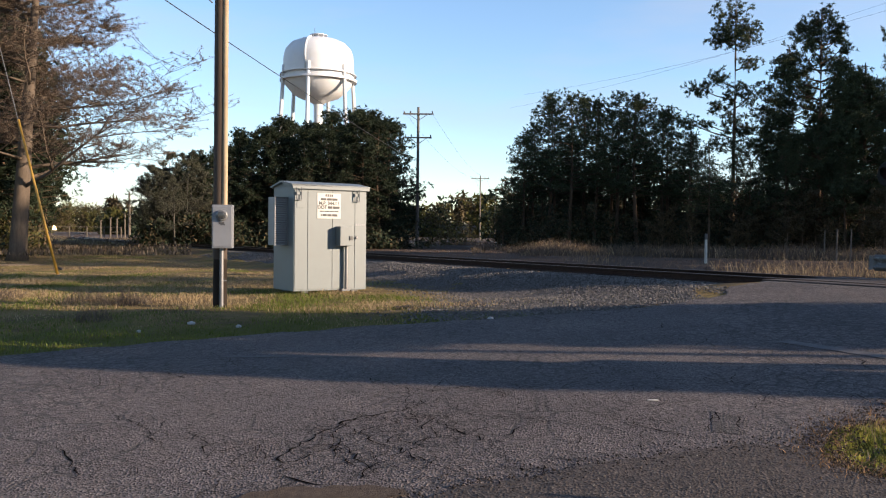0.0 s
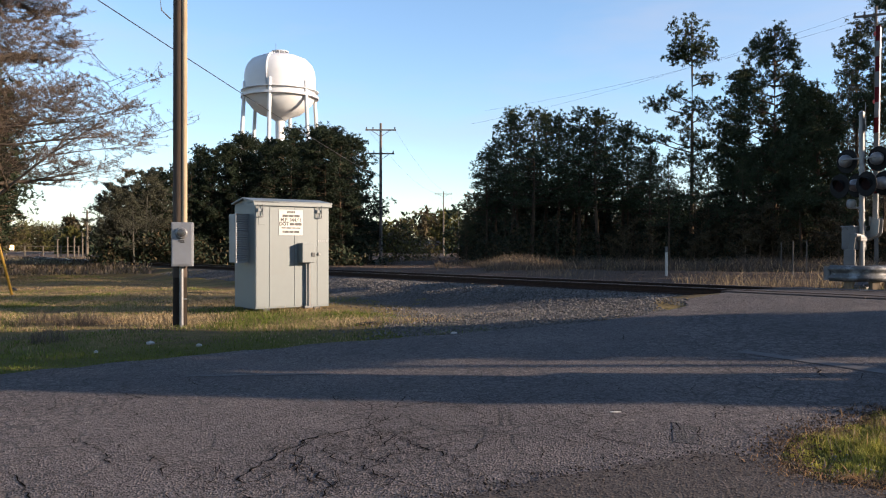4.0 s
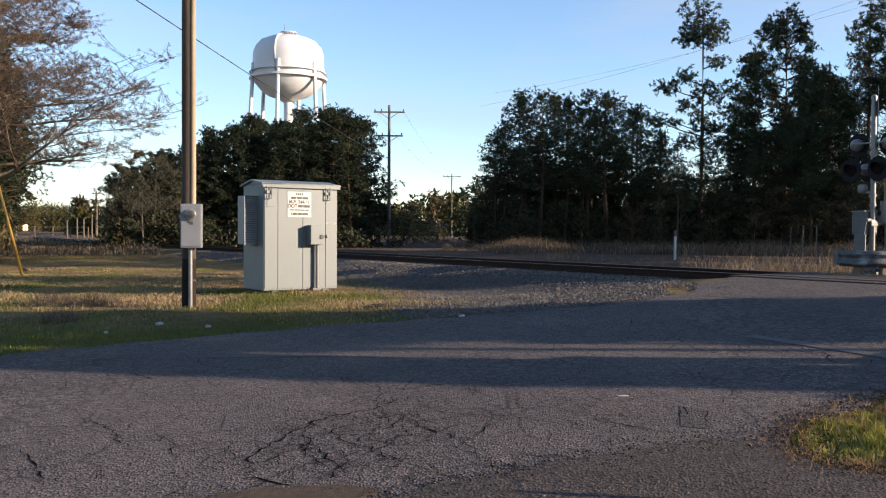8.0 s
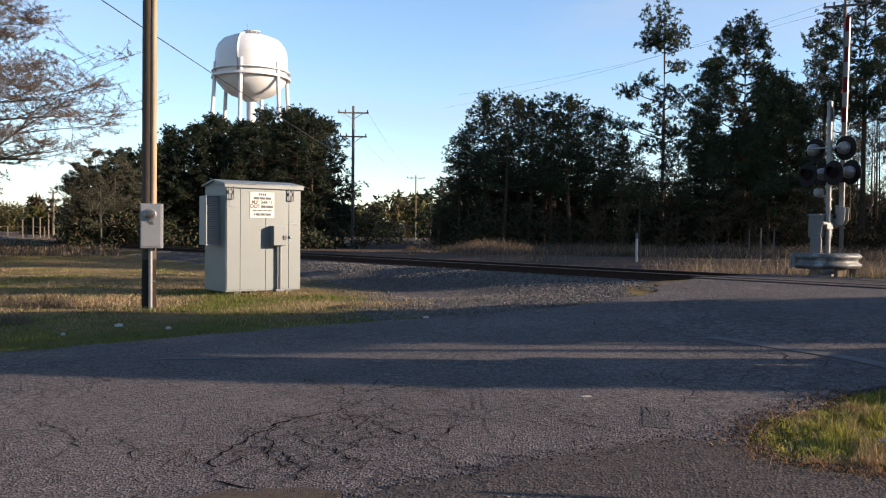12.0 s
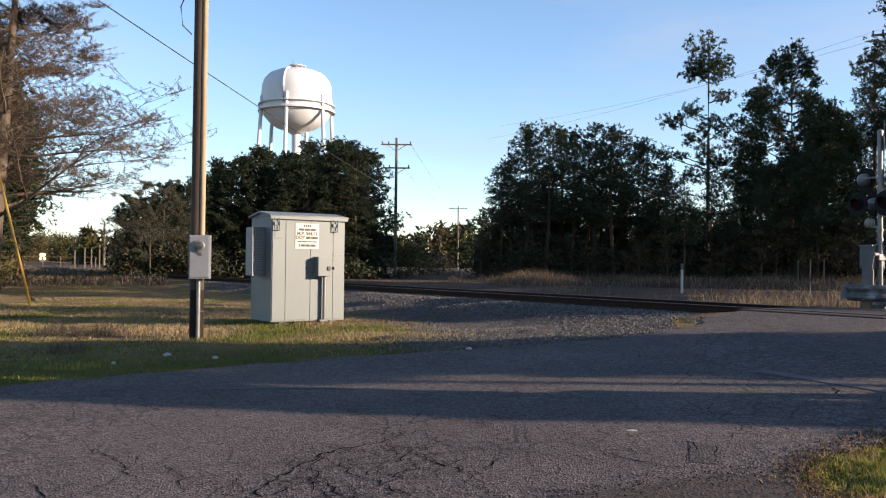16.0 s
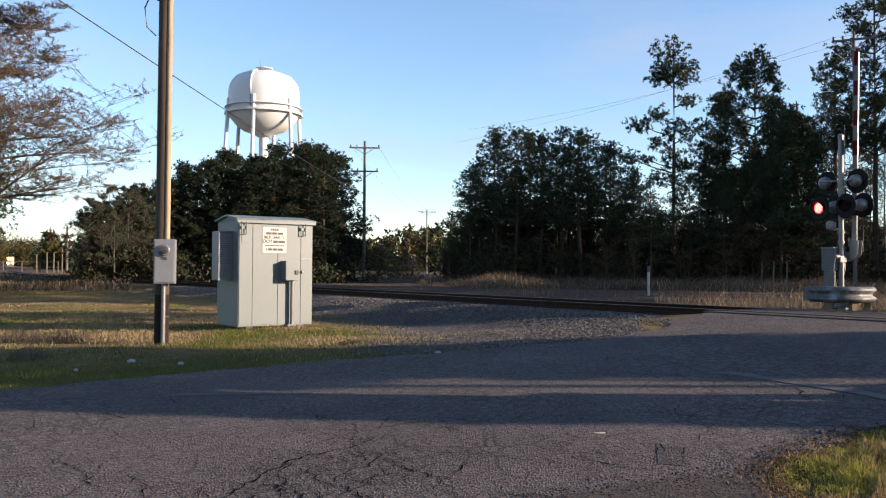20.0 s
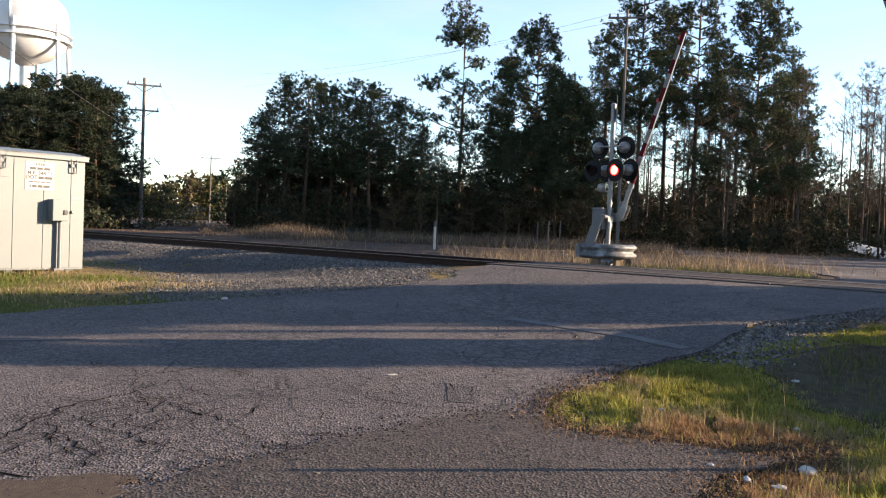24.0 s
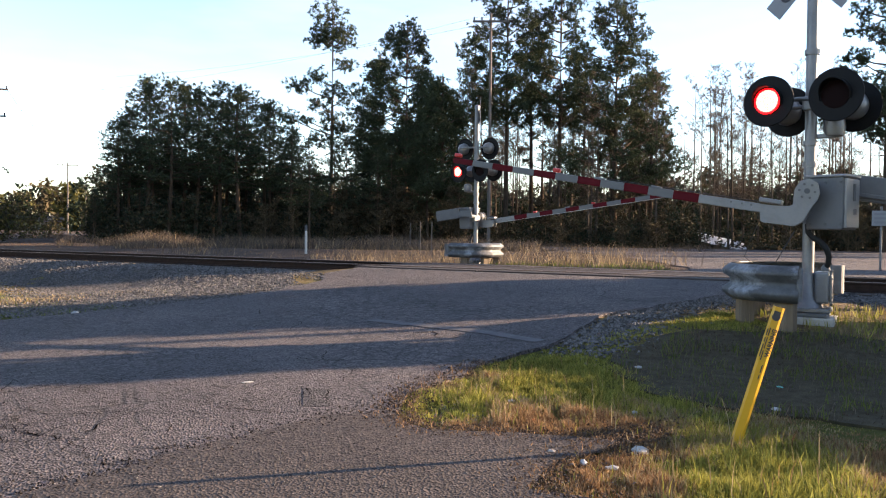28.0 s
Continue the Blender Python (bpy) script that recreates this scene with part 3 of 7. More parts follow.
def alligator():
    """A net of fine cracks, joined: short ragged lines that follow two directions and branch."""
    r = random.Random(91)
    verts, faces = [], []

    def run(x, y, a, n, w, deep):
        old = None
        for i in range(n):
            a += r.uniform(-0.45, 0.45)
            x, y = x + 0.05 * math.cos(a), y + 0.05 * math.sin(a)
            f = w * (0.4 + r.random()) * (1 - 0.7 * i / n)
            z = road_z(x, y) + 0.0337
            verts.extend([(x + f * math.sin(a), y - f * math.cos(a), z), (x - f * math.sin(a), y + f * math.cos(a), z)])
            k = len(verts)
            if old:
                faces.append((old - 2, old - 1, k - 1, k - 2))
            old = k
            if deep and r.random() < 0.22:
                run(x, y, a + r.choice((-1.3, 1.3)) + r.uniform(-.3, .3), r.randint(3, 7), w * 0.75, deep - 1)
    for cx, cy, rx, ry, n in ((-0.35, 5.75, 0.75, 0.85, 46), (0.9, 6.5, 0.9, 0.8, 26), (-1.9, 5.9, 0.8, 0.9, 10), (2.6, 7.6, 1.3, 1.0, 18), (0.3, 7.6, 1.2, 0.6, 16), (-2.6, 7.6, 1.2, 1.0, 10), (3.2, 10.5, 1.5, 1.2, 12), (5.5, 9.6, 1.4, 1.0, 12)):
        for _ in range(n):
            x, y = cx + rx * r.gauss(0, 0.6), cy + ry * r.gauss(0, 0.6)
            run(x, y, r.choice((1.95, 2.15, 0.5, 5.3)) + r.uniform(-.25, .25), r.randint(5, 15), r.choice((0.0024, 0.0036, 0.005)), 2 if cy < 6.2 and cx > -1 else 1)
    tagged(new("fine_cracks", mesh_of("fine_cracks", verts, faces, CRACKFILL)), "net of fine dark alligator cracks in the asphalt", "crack", kind="stuff")


alligator()
DIRT = plain("brown_grit", (0.072, 0.055, 0.043), 0.95, vary=0.5, scale=25, bump=0.8)
sheet("grit_patch", ragged([(-1.05, 4.60), (-0.9, 4.67), (-0.68, 4.64), (-0.42, 4.70), (-0.2, 4.6), (-0.6, 3.2), (-1.6, 2.6)], 0.06, 0.08, 6), DIRT, 0.040, "brown gritty patch on the apron", 0.003)

# ---- track ----
RAIL_TOP, GAUGE = 0.745, 1.435


def track_table():
    """The track's line, step by step: straight, a bend to the right, then a long slight bend back."""
    rows = [(u, *xy(0, u), -33.0) for u in (-80.0, 70.0)]
    x, y = xy(0, 70)
    for k in range(1, 180):
        u = 70 + 5 * k
        h = float(np.interp(u, [70, 150, 420], [-33.0, -21.6, -26.8]))
        x, y = x + 5 * math.sin(radians(h)), y + 5 * math.cos(radians(h))
        rows.append((u, x, y, h))
    return np.array(rows)


TRACK = track_table()


def track_xy(u, off=0.0):
    """A place along the track; off: sideways from its middle, to the viewer's side."""
    x, y, h = (float(np.interp(u, TRACK[:, 0], TRACK[:, k])) for k in (1, 2, 3))
    return x - off * math.cos(radians(h)), y + off * math.sin(radians(h))


U_STEPS = [-70, -30, -10, 0, 10, 20, 40, 70] + list(range(75, 125, 5)) + [150, 200, 260, 330, 420, 560, 720, 900]


def swept(name, profile, material, us, label, zoff=0.0):
    """A profile of (sideways, height) swept along the track."""
    verts, faces = [], []
    n = len(profile)
    for u in us:
        for o, z in profile:
            x, y = track_xy(u, o)
            verts.append((x, y, z + zoff))
    for i in range(len(us) - 1):
        for k in range(n):
            j = (k + 1) % n
            faces.append((i * n + k, (i + 1) * n + k, (i + 1) * n + j, i * n + j))
    faces += [tuple(range(n))[::-1], tuple(range((len(us) - 1) * n, len(us) * n))]
    me = mesh_of(name, verts, faces, material)
    bm = bmesh.new()
    bm.from_mesh(me)
    bmesh.ops.recalc_face_normals(bm, faces=bm.faces[:])
    bm.to_mesh(me)
    bm.free()
    return put(name, me, None, label)


for side in (-1, 1):
    c = side * (GAUGE / 2 + 0.036)
    web = [(c - 0.07, 0), (c + 0.07, 0), (c + 0.07, 0.012), (c + 0.012, 0.03), (c + 0.012, 0.125), (c + 0.034, 0.135), (c + 0.034, 0.158),
           (c - 0.034, 0.158), (c - 0.034, 0.135), (c - 0.012, 0.125), (c - 0.012, 0.03), (c - 0.07, 0.012)]
    rail = tagged(swept("rail", web, RUST, U_STEPS, "", RAIL_TOP - 0.168), "rusty brown steel rail with a worn bright head", "rail", "rails of the track", "structure")
    head = swept("rail_head", [(c - 0.030, 0.1585), (c + 0.030, 0.1585), (c + 0.027, 0.168), (c - 0.027, 0.168)], RAILTOP, U_STEPS, "bright worn running surface", RAIL_TOP - 0.168)
    head.parent = rail




def bed(name, us, material=GRAVEL):
    prof = [(-3.6, 0.30), (-2.2, 0.50), (-1.55, 0.555), (1.55, 0.555), (1.9, 0.53), (3.8, 0.16), (3.8, 0.05), (-3.6, 0.05)]
    tagged(swept(name, prof, material, us, ""), "grey crushed-stone track bed", "track bed", kind="structure")


bed("track_bed", [10.45, 13, 20, 38])
bed("track_bed", [38, 55, 70] + [u for u in U_STEPS if u > 70], GROUND)
bed("track_bed", [-70, -30, -10, 1.15])


def stones(name, places, size, label, seed):
    """Loose crushed stones, joined: places is an array of x, y, z."""
    rng = np.random.default_rng(seed)
    base = np.array([(1, 0, 0), (0, 1, 0), (-1, 0, 0), (0, -1, 0), (0.3, 0.2, 0.8), (-0.2, 0.1, -0.7)])
    tri = np.array([(0, 1, 4), (1, 2, 4), (2, 3, 4), (3, 0, 4), (1, 0, 5), (2, 1, 5), (3, 2, 5), (0, 3, 5)])
    n = len(places)
    sc = rng.uniform(size * 0.5, size * 1.4, (n, 1, 1)) * rng.uniform(0.6, 1.2, (n, 1, 3))
    a = rng.uniform(0, 6.28, n)
    ca, sa = np.cos(a), np.sin(a)
    v = base[None] * (1 + rng.uniform(-0.3, 0.3, (n, 6, 3)))
    v = v * sc
    x = v[:, :, 0] * ca[:, None] - v[:, :, 1] * sa[:, None]
    y = v[:, :, 0] * sa[:, None] + v[:, :, 1] * ca[:, None]
    v = np.stack([x, y, v[:, :, 2]], -1) + np.asarray(places)[:, None]
    f = (tri[None] + 6 * np.arange(n)[:, None, None]).reshape(-1, 3)
    me = mesh_of(name, v.reshape(-1, 3).tolist(), f.tolist(), STONE)
    return tagged(new(name, me), label, "gravel", kind="stuff")


def bed_z(s):
    return float(np.interp(s, [-3.6, -2.2, -1.55, 1.55, 1.9, 3.8], [0.30, 0.50, 0.555, 0.555, 0.53, 0.16]))


rng = np.random.default_rng(5)
pts = []
for _ in range(24000):
    u = 10.5 + 32 * rng.random() ** 1.7
    s = rng.uniform(1.0, 3.9) if rng.random() < 0.8 else rng.uniform(-1.8, 1.0)
    pts.append((*xy(s, u), bed_z(s) + 0.005))
for _ in range(3500):
    u, s = rng.uniform(-9, 1.1), rng.uniform(-2.2, 3.4)
    pts.append((*xy(s, u), bed_z(s) + 0.005))
stones("ballast_stones", pts, 0.030, "grey crushed ballast stones along the track", 1)

GRAVELLINE = [xy(3.3, 10.2), xy(3.2, 30), xy(4.0, 26), xy(4.5, 18.5), xy(5.4, 15), xy(6.6, 13.2), xy(8.3, 11.6), xy(8.6, 10.2), xy(7.2, 9.4), xy(5.0, 8.9)]
sheet("gravel_verge", ragged(GRAVELLINE, 0.3, 0.6, 7), GRAVEL, 0.012, "spread of pale gravel thinning into grass", 0.03, ground_z, category="gravel", along=(9.8, 11, 12, 13, 14, 16, 18, 20, 22, 24, 26, 28))
pts = []
while len(pts) < 10000:
    s, u = rng.uniform(3.2, 9.4), 8.7 + 15 * rng.random() ** 1.5
    lim = np.interp(u, [8.7, 10.2, 12.2, 14.3, 18.5, 26], [7.0, 8.6, 7.9, 5.9, 4.6, 4.0]) + abs(rng.normal(0, 0.7))
    if s < lim:
        x, y = xy(s, u)
        if (x < 4.3 or s < 4.0) and y > 12.45 - 0.25 * max(0, 1 - x) - 0.02:
            pts.append((x, y, ground_z(x, y) + 0.018))
stones("gravel_stones", pts, 0.019, "loose pale gravel at the road's edge", 2)
pts = []
for _ in range(3500):
    f = rng.random()
    x, y = 4.9 + 4.0 * f + rng.normal(0, 0.2), 6.75 + 1.55 * min(1, f * 1.6) - abs(rng.normal(0, 0.45)) + 0.1
    pts.append((x, y, ground_z(x, y) + 0.012))
stones("shoulder_gravel", pts, 0.021, "dark gravel shoulder along the asphalt edge", 3)
pts = []
for _ in range(1500):
    x, y = xy(rng.uniform(-6, -3.3), rng.uniform(3.5, 10.5))
    pts.append((x, y, ground_z(x, y) + 0.015))
stones("island_gravel", pts, 0.026, "pale gravel beyond the rails", 4)

pts = []
while len(pts) < 1500:
    x, y = rng.uniform(-2.5, 3.0), rng.uniform(3.2, 5.4)
    if y < np.interp(x, [-2.2, -0.4, 0.54, 1.42, 2.4], [3.4, 4.3, 4.8, 5.18, 5.25]):
        pts.append((x, y, road_z(x, y) + 0.040))
chips = []
edge = [(2.42, 5.25), (2.0, 5.42), (1.42, 5.18), (0.95, 5.05), (0.54, 4.8), (0.1, 4.62), (-0.4, 4.3), (-2.2, 3.4)]
for (x0, y0), (x1, y1) in zip(edge, edge[1:]):
    for _ in range(90):
        f = rng.random()
        x, y = x0 + (x1 - x0) * f + rng.normal(0, 0.16), y0 + (y1 - y0) * f + rng.normal(0, 0.10)
        chips.append((x, y, road_z(x, y) + 0.038))
ob = stones("asphalt_crumbs", chips, 0.008, "dark crumbs of broken asphalt along the apron's edge", 7)
ob.data.materials[0] = CRUMBS
stones("apron_grit", pts, 0.0065, "loose pale grit scattered on the apron", 6)

# ---- foliage helpers ----


def blades(name, places, height, width, materials, label, seed, lean=0.35, category="grass"):
    """Upright blades, joined: places is an array of x, y, z, scale, material index."""
    rng = np.random.default_rng(seed)
    p = np.asarray(places, float)
    n = len(p)
    a = rng.uniform(0, 6.28, n)
    h = height * p[:, 3] * rng.uniform(0.5, 1.3, n)
    w = width * rng.uniform(0.6, 1.4, n)
    side = np.stack([np.cos(a), np.sin(a), 0 * a], -1) * w[:, None]
    b = rng.uniform(0, 6.28, n)
    bend = np.stack([np.cos(b), np.sin(b), 0 * b], -1) * (h * rng.uniform(0, lean * 2, n))[:, None]
    root = p[:, :3]
    up = np.array([0, 0, 1.0])
    mid = root + bend * 0.35 + up * (h * 0.6)[:, None]
    tip = root + bend + up * h[:, None]
    v = np.stack([root - side, root + side, mid + side * 0.7, mid - side * 0.7, tip], 1).reshape(-1, 3)
    k = 5 * np.arange(n)
    faces = []
    for i in k.tolist():
        faces.append((i, i + 1, i + 2, i + 3))
        faces.append((i + 3, i + 2, i + 4))
    me = mesh_of(name, v.tolist(), faces, materials)
    me.polygons.foreach_set("material_index", np.repeat(p[:, 4].astype(int), 2))
    me.update()
    return tagged(new(name, me), label, category, kind="stuff")


def inside(x, y, poly):
    c = False
    for (x0, y0), (x1, y1) in zip(poly, poly[1:] + poly[:1]):
        if (y0 > y) != (y1 > y) and x < (x1 - x0) * (y - y0) / (y1 - y0) + x0:
            c = not c
    return c


def needles(centres, radius, count, length, width, rng, squash=0.75):
    """Thin leaf triangles scattered in clumps: vertex and face arrays."""
    c = np.repeat(np.asarray(centres, float), count, 0)
    n = len(c)
    d = rng.normal(0, 1, (n, 3))
    d /= np.linalg.norm(d, axis=1)[:, None] + 1e-9
    r = np.repeat(np.asarray(radius, float) * np.ones(len(centres)), count)[:, None]
    p = c + d * r * rng.random((n, 1)) ** 0.5 * np.array([1, 1, squash])
    e = d * 0.6 + rng.normal(0, 0.6, (n, 3))
    e /= np.linalg.norm(e, axis=1)[:, None]
    q = np.cross(e, rng.normal(0, 1, (n, 3)))
    q /= np.linalg.norm(q, axis=1)[:, None] + 1e-9
    L = length * rng.uniform(0.6, 1.4, (n, 1))
    W = width * rng.uniform(0.6, 1.4, (n, 1))
    v = np.stack([p - q * W, p + q * W, p + e * L], 1).reshape(-1, 3)
    return v, np.arange(3 * n).reshape(-1, 3)


def tufts(centres, radius, count, length, width, rng, squash=0.75):
    """Pine tufts: in each clump several bursts of needles that point outward and a little up."""
    each = 12
    k = max(1, round(count / each))
    c = np.repeat(np.asarray(centres, float), k, 0)
    n = len(c)
    d = rng.normal(0, 1, (n, 3))
    d /= np.linalg.norm(d, axis=1)[:, None] + 1e-9
    r = np.repeat(np.asarray(radius, float) * np.ones(len(centres)), k)[:, None]
    p = np.repeat(c + d * r * rng.random((n, 1)) ** 0.5 * np.array([1, 1, squash]), each, 0)
    n = len(p)
    e = rng.normal(0, 1, (n, 3)) + np.array([0, 0, 0.35])
    e /= np.linalg.norm(e, axis=1)[:, None] + 1e-9
    q = np.cross(e, rng.normal(0, 1, (n, 3)))
    q /= np.linalg.norm(q, axis=1)[:, None] + 1e-9
    L = length * rng.uniform(0.7, 1.25, (n, 1))
    W = width * rng.uniform(0.7, 1.3, (n, 1))
    v = np.stack([p - q * W, p + q * W, p + e * L], 1).reshape(-1, 3)
    return v, np.arange(3 * n).reshape(-1, 3)


class Wood:
    """Gathers tapered limbs into one mesh."""

    def __init__(self):
        self.v, self.f = [], []

    def limb(self, pts, radii, n=5):
        v, f = tube(pts, radii, n)
        o = len(self.v)
        self.v += v
        self.f += [tuple(i + o for i in q) for q in f]


def pine_meshes(seed, h, base, spread, limbs, thick, clump=0.42, per=13, needle=NEEDLE, squash=0.75):
    """A pine: trunk with limbs, and a ragged crown of needle clumps. base: where the crown starts, in parts of the height."""
    rnd, rng = random.Random(seed), np.random.default_rng(seed)
    w = Wood()
    bx, by = rnd.uniform(-0.3, 0.3), rnd.uniform(-0.3, 0.3)

    def axis(f):
        return Vector((bx * math.sin(f * 2.6), by * math.sin(f * 2.1), h * f))
    fs = [0, 0.02, 0.15, 0.35, 0.55, 0.75, 0.9, 1.0]
    w.limb([axis(f) for f in fs], [thick * (1.25 if f == 0 else 1 - 0.88 * f) for f in fs], 8)
    cents, rads = [], []
    for k in range(limbs):
        f = base + (1 - base) * (k + rnd.random()) / limbs
        a = rnd.uniform(0, 6.28)
        g = (f - base) / (1 - base)
        reach = spread * (0.35 + 0.75 * math.sin(math.pi * min(1, 0.25 + 0.75 * g)) ** 0.8) * rnd.uniform(0.5, 1.15) * (1.05 - 0.62 * g)
        o = axis(f)
        rise = rnd.uniform(-0.12, 0.35) * reach
        d = Vector((math.cos(a), math.sin(a), 0))
        pts = [o, o + d * reach * 0.5 + Vector((0, 0, rise * 0.35)), o + d * reach + Vector((0, 0, rise))]
        w.limb(pts, [thick * 0.22 * (1.1 - 0.6 * f), thick * 0.13, 0.012], 4)
        m = max(2, int(reach / 0.55))
        for j in range(m):
            q = 0.35 + 0.65 * (j + rnd.random()) / m
            c = pts[0].lerp(pts[2], q) + Vector((rnd.uniform(-.3, .3), rnd.uniform(-.3, .3), rnd.uniform(-.1, .3)))
            cents.append(c)
            rads.append(clump * rnd.uniform(0.7, 1.3))
    for k in range(6):
        cents.append(axis(rnd.uniform(0.95, 1.0)) + Vector((rnd.uniform(-.3, .3), rnd.uniform(-.3, .3), rnd.uniform(-.1, .25))))
        rads.append(clump * 0.8)
    for k in range(int(10 * base)):
        f = rnd.uniform(0.25 * base, base)
        a, o = rnd.uniform(0, 6.28), axis(f)
        w.limb([o, o + Vector((math.cos(a), math.sin(a), rnd.uniform(-.2, .2))) * rnd.uniform(0.5, 1.6)], [0.03, 0.008], 3)
    v, f = tufts([tuple(c) for c in cents], rads, int(per * 2.6), 0.21, 0.027, rng, squash)
    return mesh_of("trunk", w.v, w.f, BARK, True), mesh_of("crown", v.tolist(), f.tolist(), needle)


def loblolly(seed, h, thick, clusters, needle=NEEDLE, stubs=6):
    """An old pine: a bare trunk and rounded tufts of needles at the ends of its limbs.
    clusters: (sideways, depth, height, radius, half height) in metres."""
    rnd, rng = random.Random(seed), np.random.default_rng(seed)
    w = Wood()
    lean = rnd.uniform(-0.25, 0.25)

    def axis(z):
        return Vector((lean * math.sin(z / h * 2.4), 0, z))
    fs = [0, 0.02, 0.15, 0.35, 0.55, 0.75, 0.9, 0.98]
    w.limb([axis(h * f) for f in fs], [thick * (1.25 if f == 0 else 1 - 0.85 * f) for f in fs], 8)
    cents, rads = [], []
    for x, y, z, r, rz in clusters:
        c = Vector((x, y, z))
        o = axis(max(1.0, z - 0.35 * math.hypot(x, y) - 0.3 * rz))
        if math.hypot(x, y) > 0.3:
            w.limb([o, o.lerp(c, 0.5) + Vector((0, 0, -0.12)), c], [thick * 0.32, thick * 0.2, 0.03], 4)
        for k in range(max(12, int(23 * r * r))):
            d = Vector((rnd.gauss(0, 1), rnd.gauss(0, 1), rnd.gauss(0, 1))).normalized() * rnd.random() ** 0.4
            p = c + Vector((d.x * r, d.y * r, d.z * rz))
            cents.append(p)
            rads.append(rnd.uniform(0.28, 0.48))
            if k % 4 == 0:
                w.limb([c, p], [0.035, 0.01], 3)
    for k in range(stubs):
        o = axis(h * rnd.uniform(0.15, 0.5))
        a = rnd.uniform(0, 6.28)
        w.limb([o, o + Vector((math.cos(a), math.sin(a), rnd.uniform(-.3, .2))) * rnd.uniform(0.5, 1.7)], [0.03, 0.008], 3)
    v, f = tufts([tuple(c) for c in cents], rads, 60, 0.22, 0.028, rng, 0.85)
    return mesh_of("trunk", w.v, w.f, BARK, True), mesh_of("crown", v.tolist(), f.tolist(), needle)


def random_clusters(seed, h, base, spread, n):
    """Rounded tufts up the stem, wide in the middle of the crown and narrow at its top."""
    r = random.Random(seed)
    out = [(r.uniform(-.3, .3), r.uniform(-.3, .3), h - 1.1, 1.25, 1.1)]
    for k in range(n):
        g = (k + r.random()) / n
        z = h * base + (h * (1 - base) - 1.6) * g
        reach = spread * (0.45 + 0.75 * math.sin(math.pi * min(1, 0.2 + 0.75 * g))) * (1.05 - 0.6 * g) * r.uniform(0.35, 1.0)
        a = 2.4 * k + r.uniform(-.7, .7)
        rad = r.uniform(0.6, 1.05) * (1.1 - 0.2 * g)
        out.append((reach * math.cos(a), reach * math.sin(a), z, rad, rad * r.uniform(0.6, 0.95)))
    return out


def tree_thing(name, meshes, m, label, group):
    ob = thing(name, m, label, "tree", group)
    put("trunk", meshes[0], ob)
    if meshes[1]:
        put("crown", meshes[1], ob)
    return ob


def branching(seed, h, thick, spread, levels, first, bud=None, buds=0, upright=0.5, bark=OAKBARK, kids=(7, 5, 4), bud_len=0.07, bud_r=0.1, rmin=0.007, lean=None):
    """A leafless or budding broadleaf tree, limb by limb down to twigs."""
    rnd, rng = random.Random(seed), np.random.default_rng(seed)
    w = Wood()
    tips = []

    def grow(o, d, length, r, level):
        pts, rad = [o], [r]
        p, q = o.copy(), d.copy()
        n = 4 if level < 2 else 3
        for k in range(n):
            q = (q + Vector((rnd.uniform(-.22, .22), rnd.uniform(-.22, .22), rnd.uniform(-.12, .2)))).normalized()
            p = p + q * length / n
            pts.append(p.copy())
            rad.append(max(rmin, r * (1 - 0.8 * (k + 1) / n)))
        w.limb(pts, rad, 5 if level == 0 else 3)
        if level >= levels:
            tips.extend(pts[1:])
            return
        for k in range(kids[min(level, len(kids) - 1)]):
            f = rnd.uniform(0.3, 1.0)
            i = min(int(f * n), n - 1)
            b = pts[i].lerp(pts[i + 1], f * n - i)
            a = rnd.uniform(0, 6.28)
            dd = (q * 0.55 + Vector((math.cos(a), math.sin(a), rnd.uniform(-.15, upright)))).normalized()
            grow(b, dd, length * rnd.uniform(0.42, 0.68), max(rmin * 1.2, r * (1 - 0.75 * f) * 0.6), level + 1)
    lean = Vector(lean or (rnd.uniform(-.3, .3), rnd.uniform(-.3, .3), 0))

    def axis(f):
        return Vector((lean.x * f, lean.y * f, h * f))
    fs = [0, 0.03, 0.2, 0.4, 0.6, 0.8, 1.0]
    w.limb([axis(f) for f in fs], [thick * (1.3 if f == 0 else 1 - 0.92 * f) for f in fs], 8)
    for k in range(kids[0] * 3):
        f = first + (1 - first) * (k + rnd.random()) / (kids[0] * 3)
        a = rnd.uniform(0, 6.28)
        d = Vector((math.cos(a), math.sin(a), rnd.uniform(0.05, upright + 0.15))).normalized()
        grow(axis(f), d, spread * (1.1 - 0.75 * (f - first) / (1 - first)) * rnd.uniform(0.6, 1.1), thick * 0.33 * (1.05 - f), 1)
    crown = None
    if bud and tips:
        pick = [tips[i] for i in rng.integers(0, len(tips), buds)]
        v, f = needles([tuple(c) for c in pick], bud_r, 4, bud_len, bud_len * 0.35, rng, 1.0)
        crown = mesh_of("crown", v.tolist(), f.tolist(), bud)
    return mesh_of("trunk", w.v, w.f, bark, True), crown


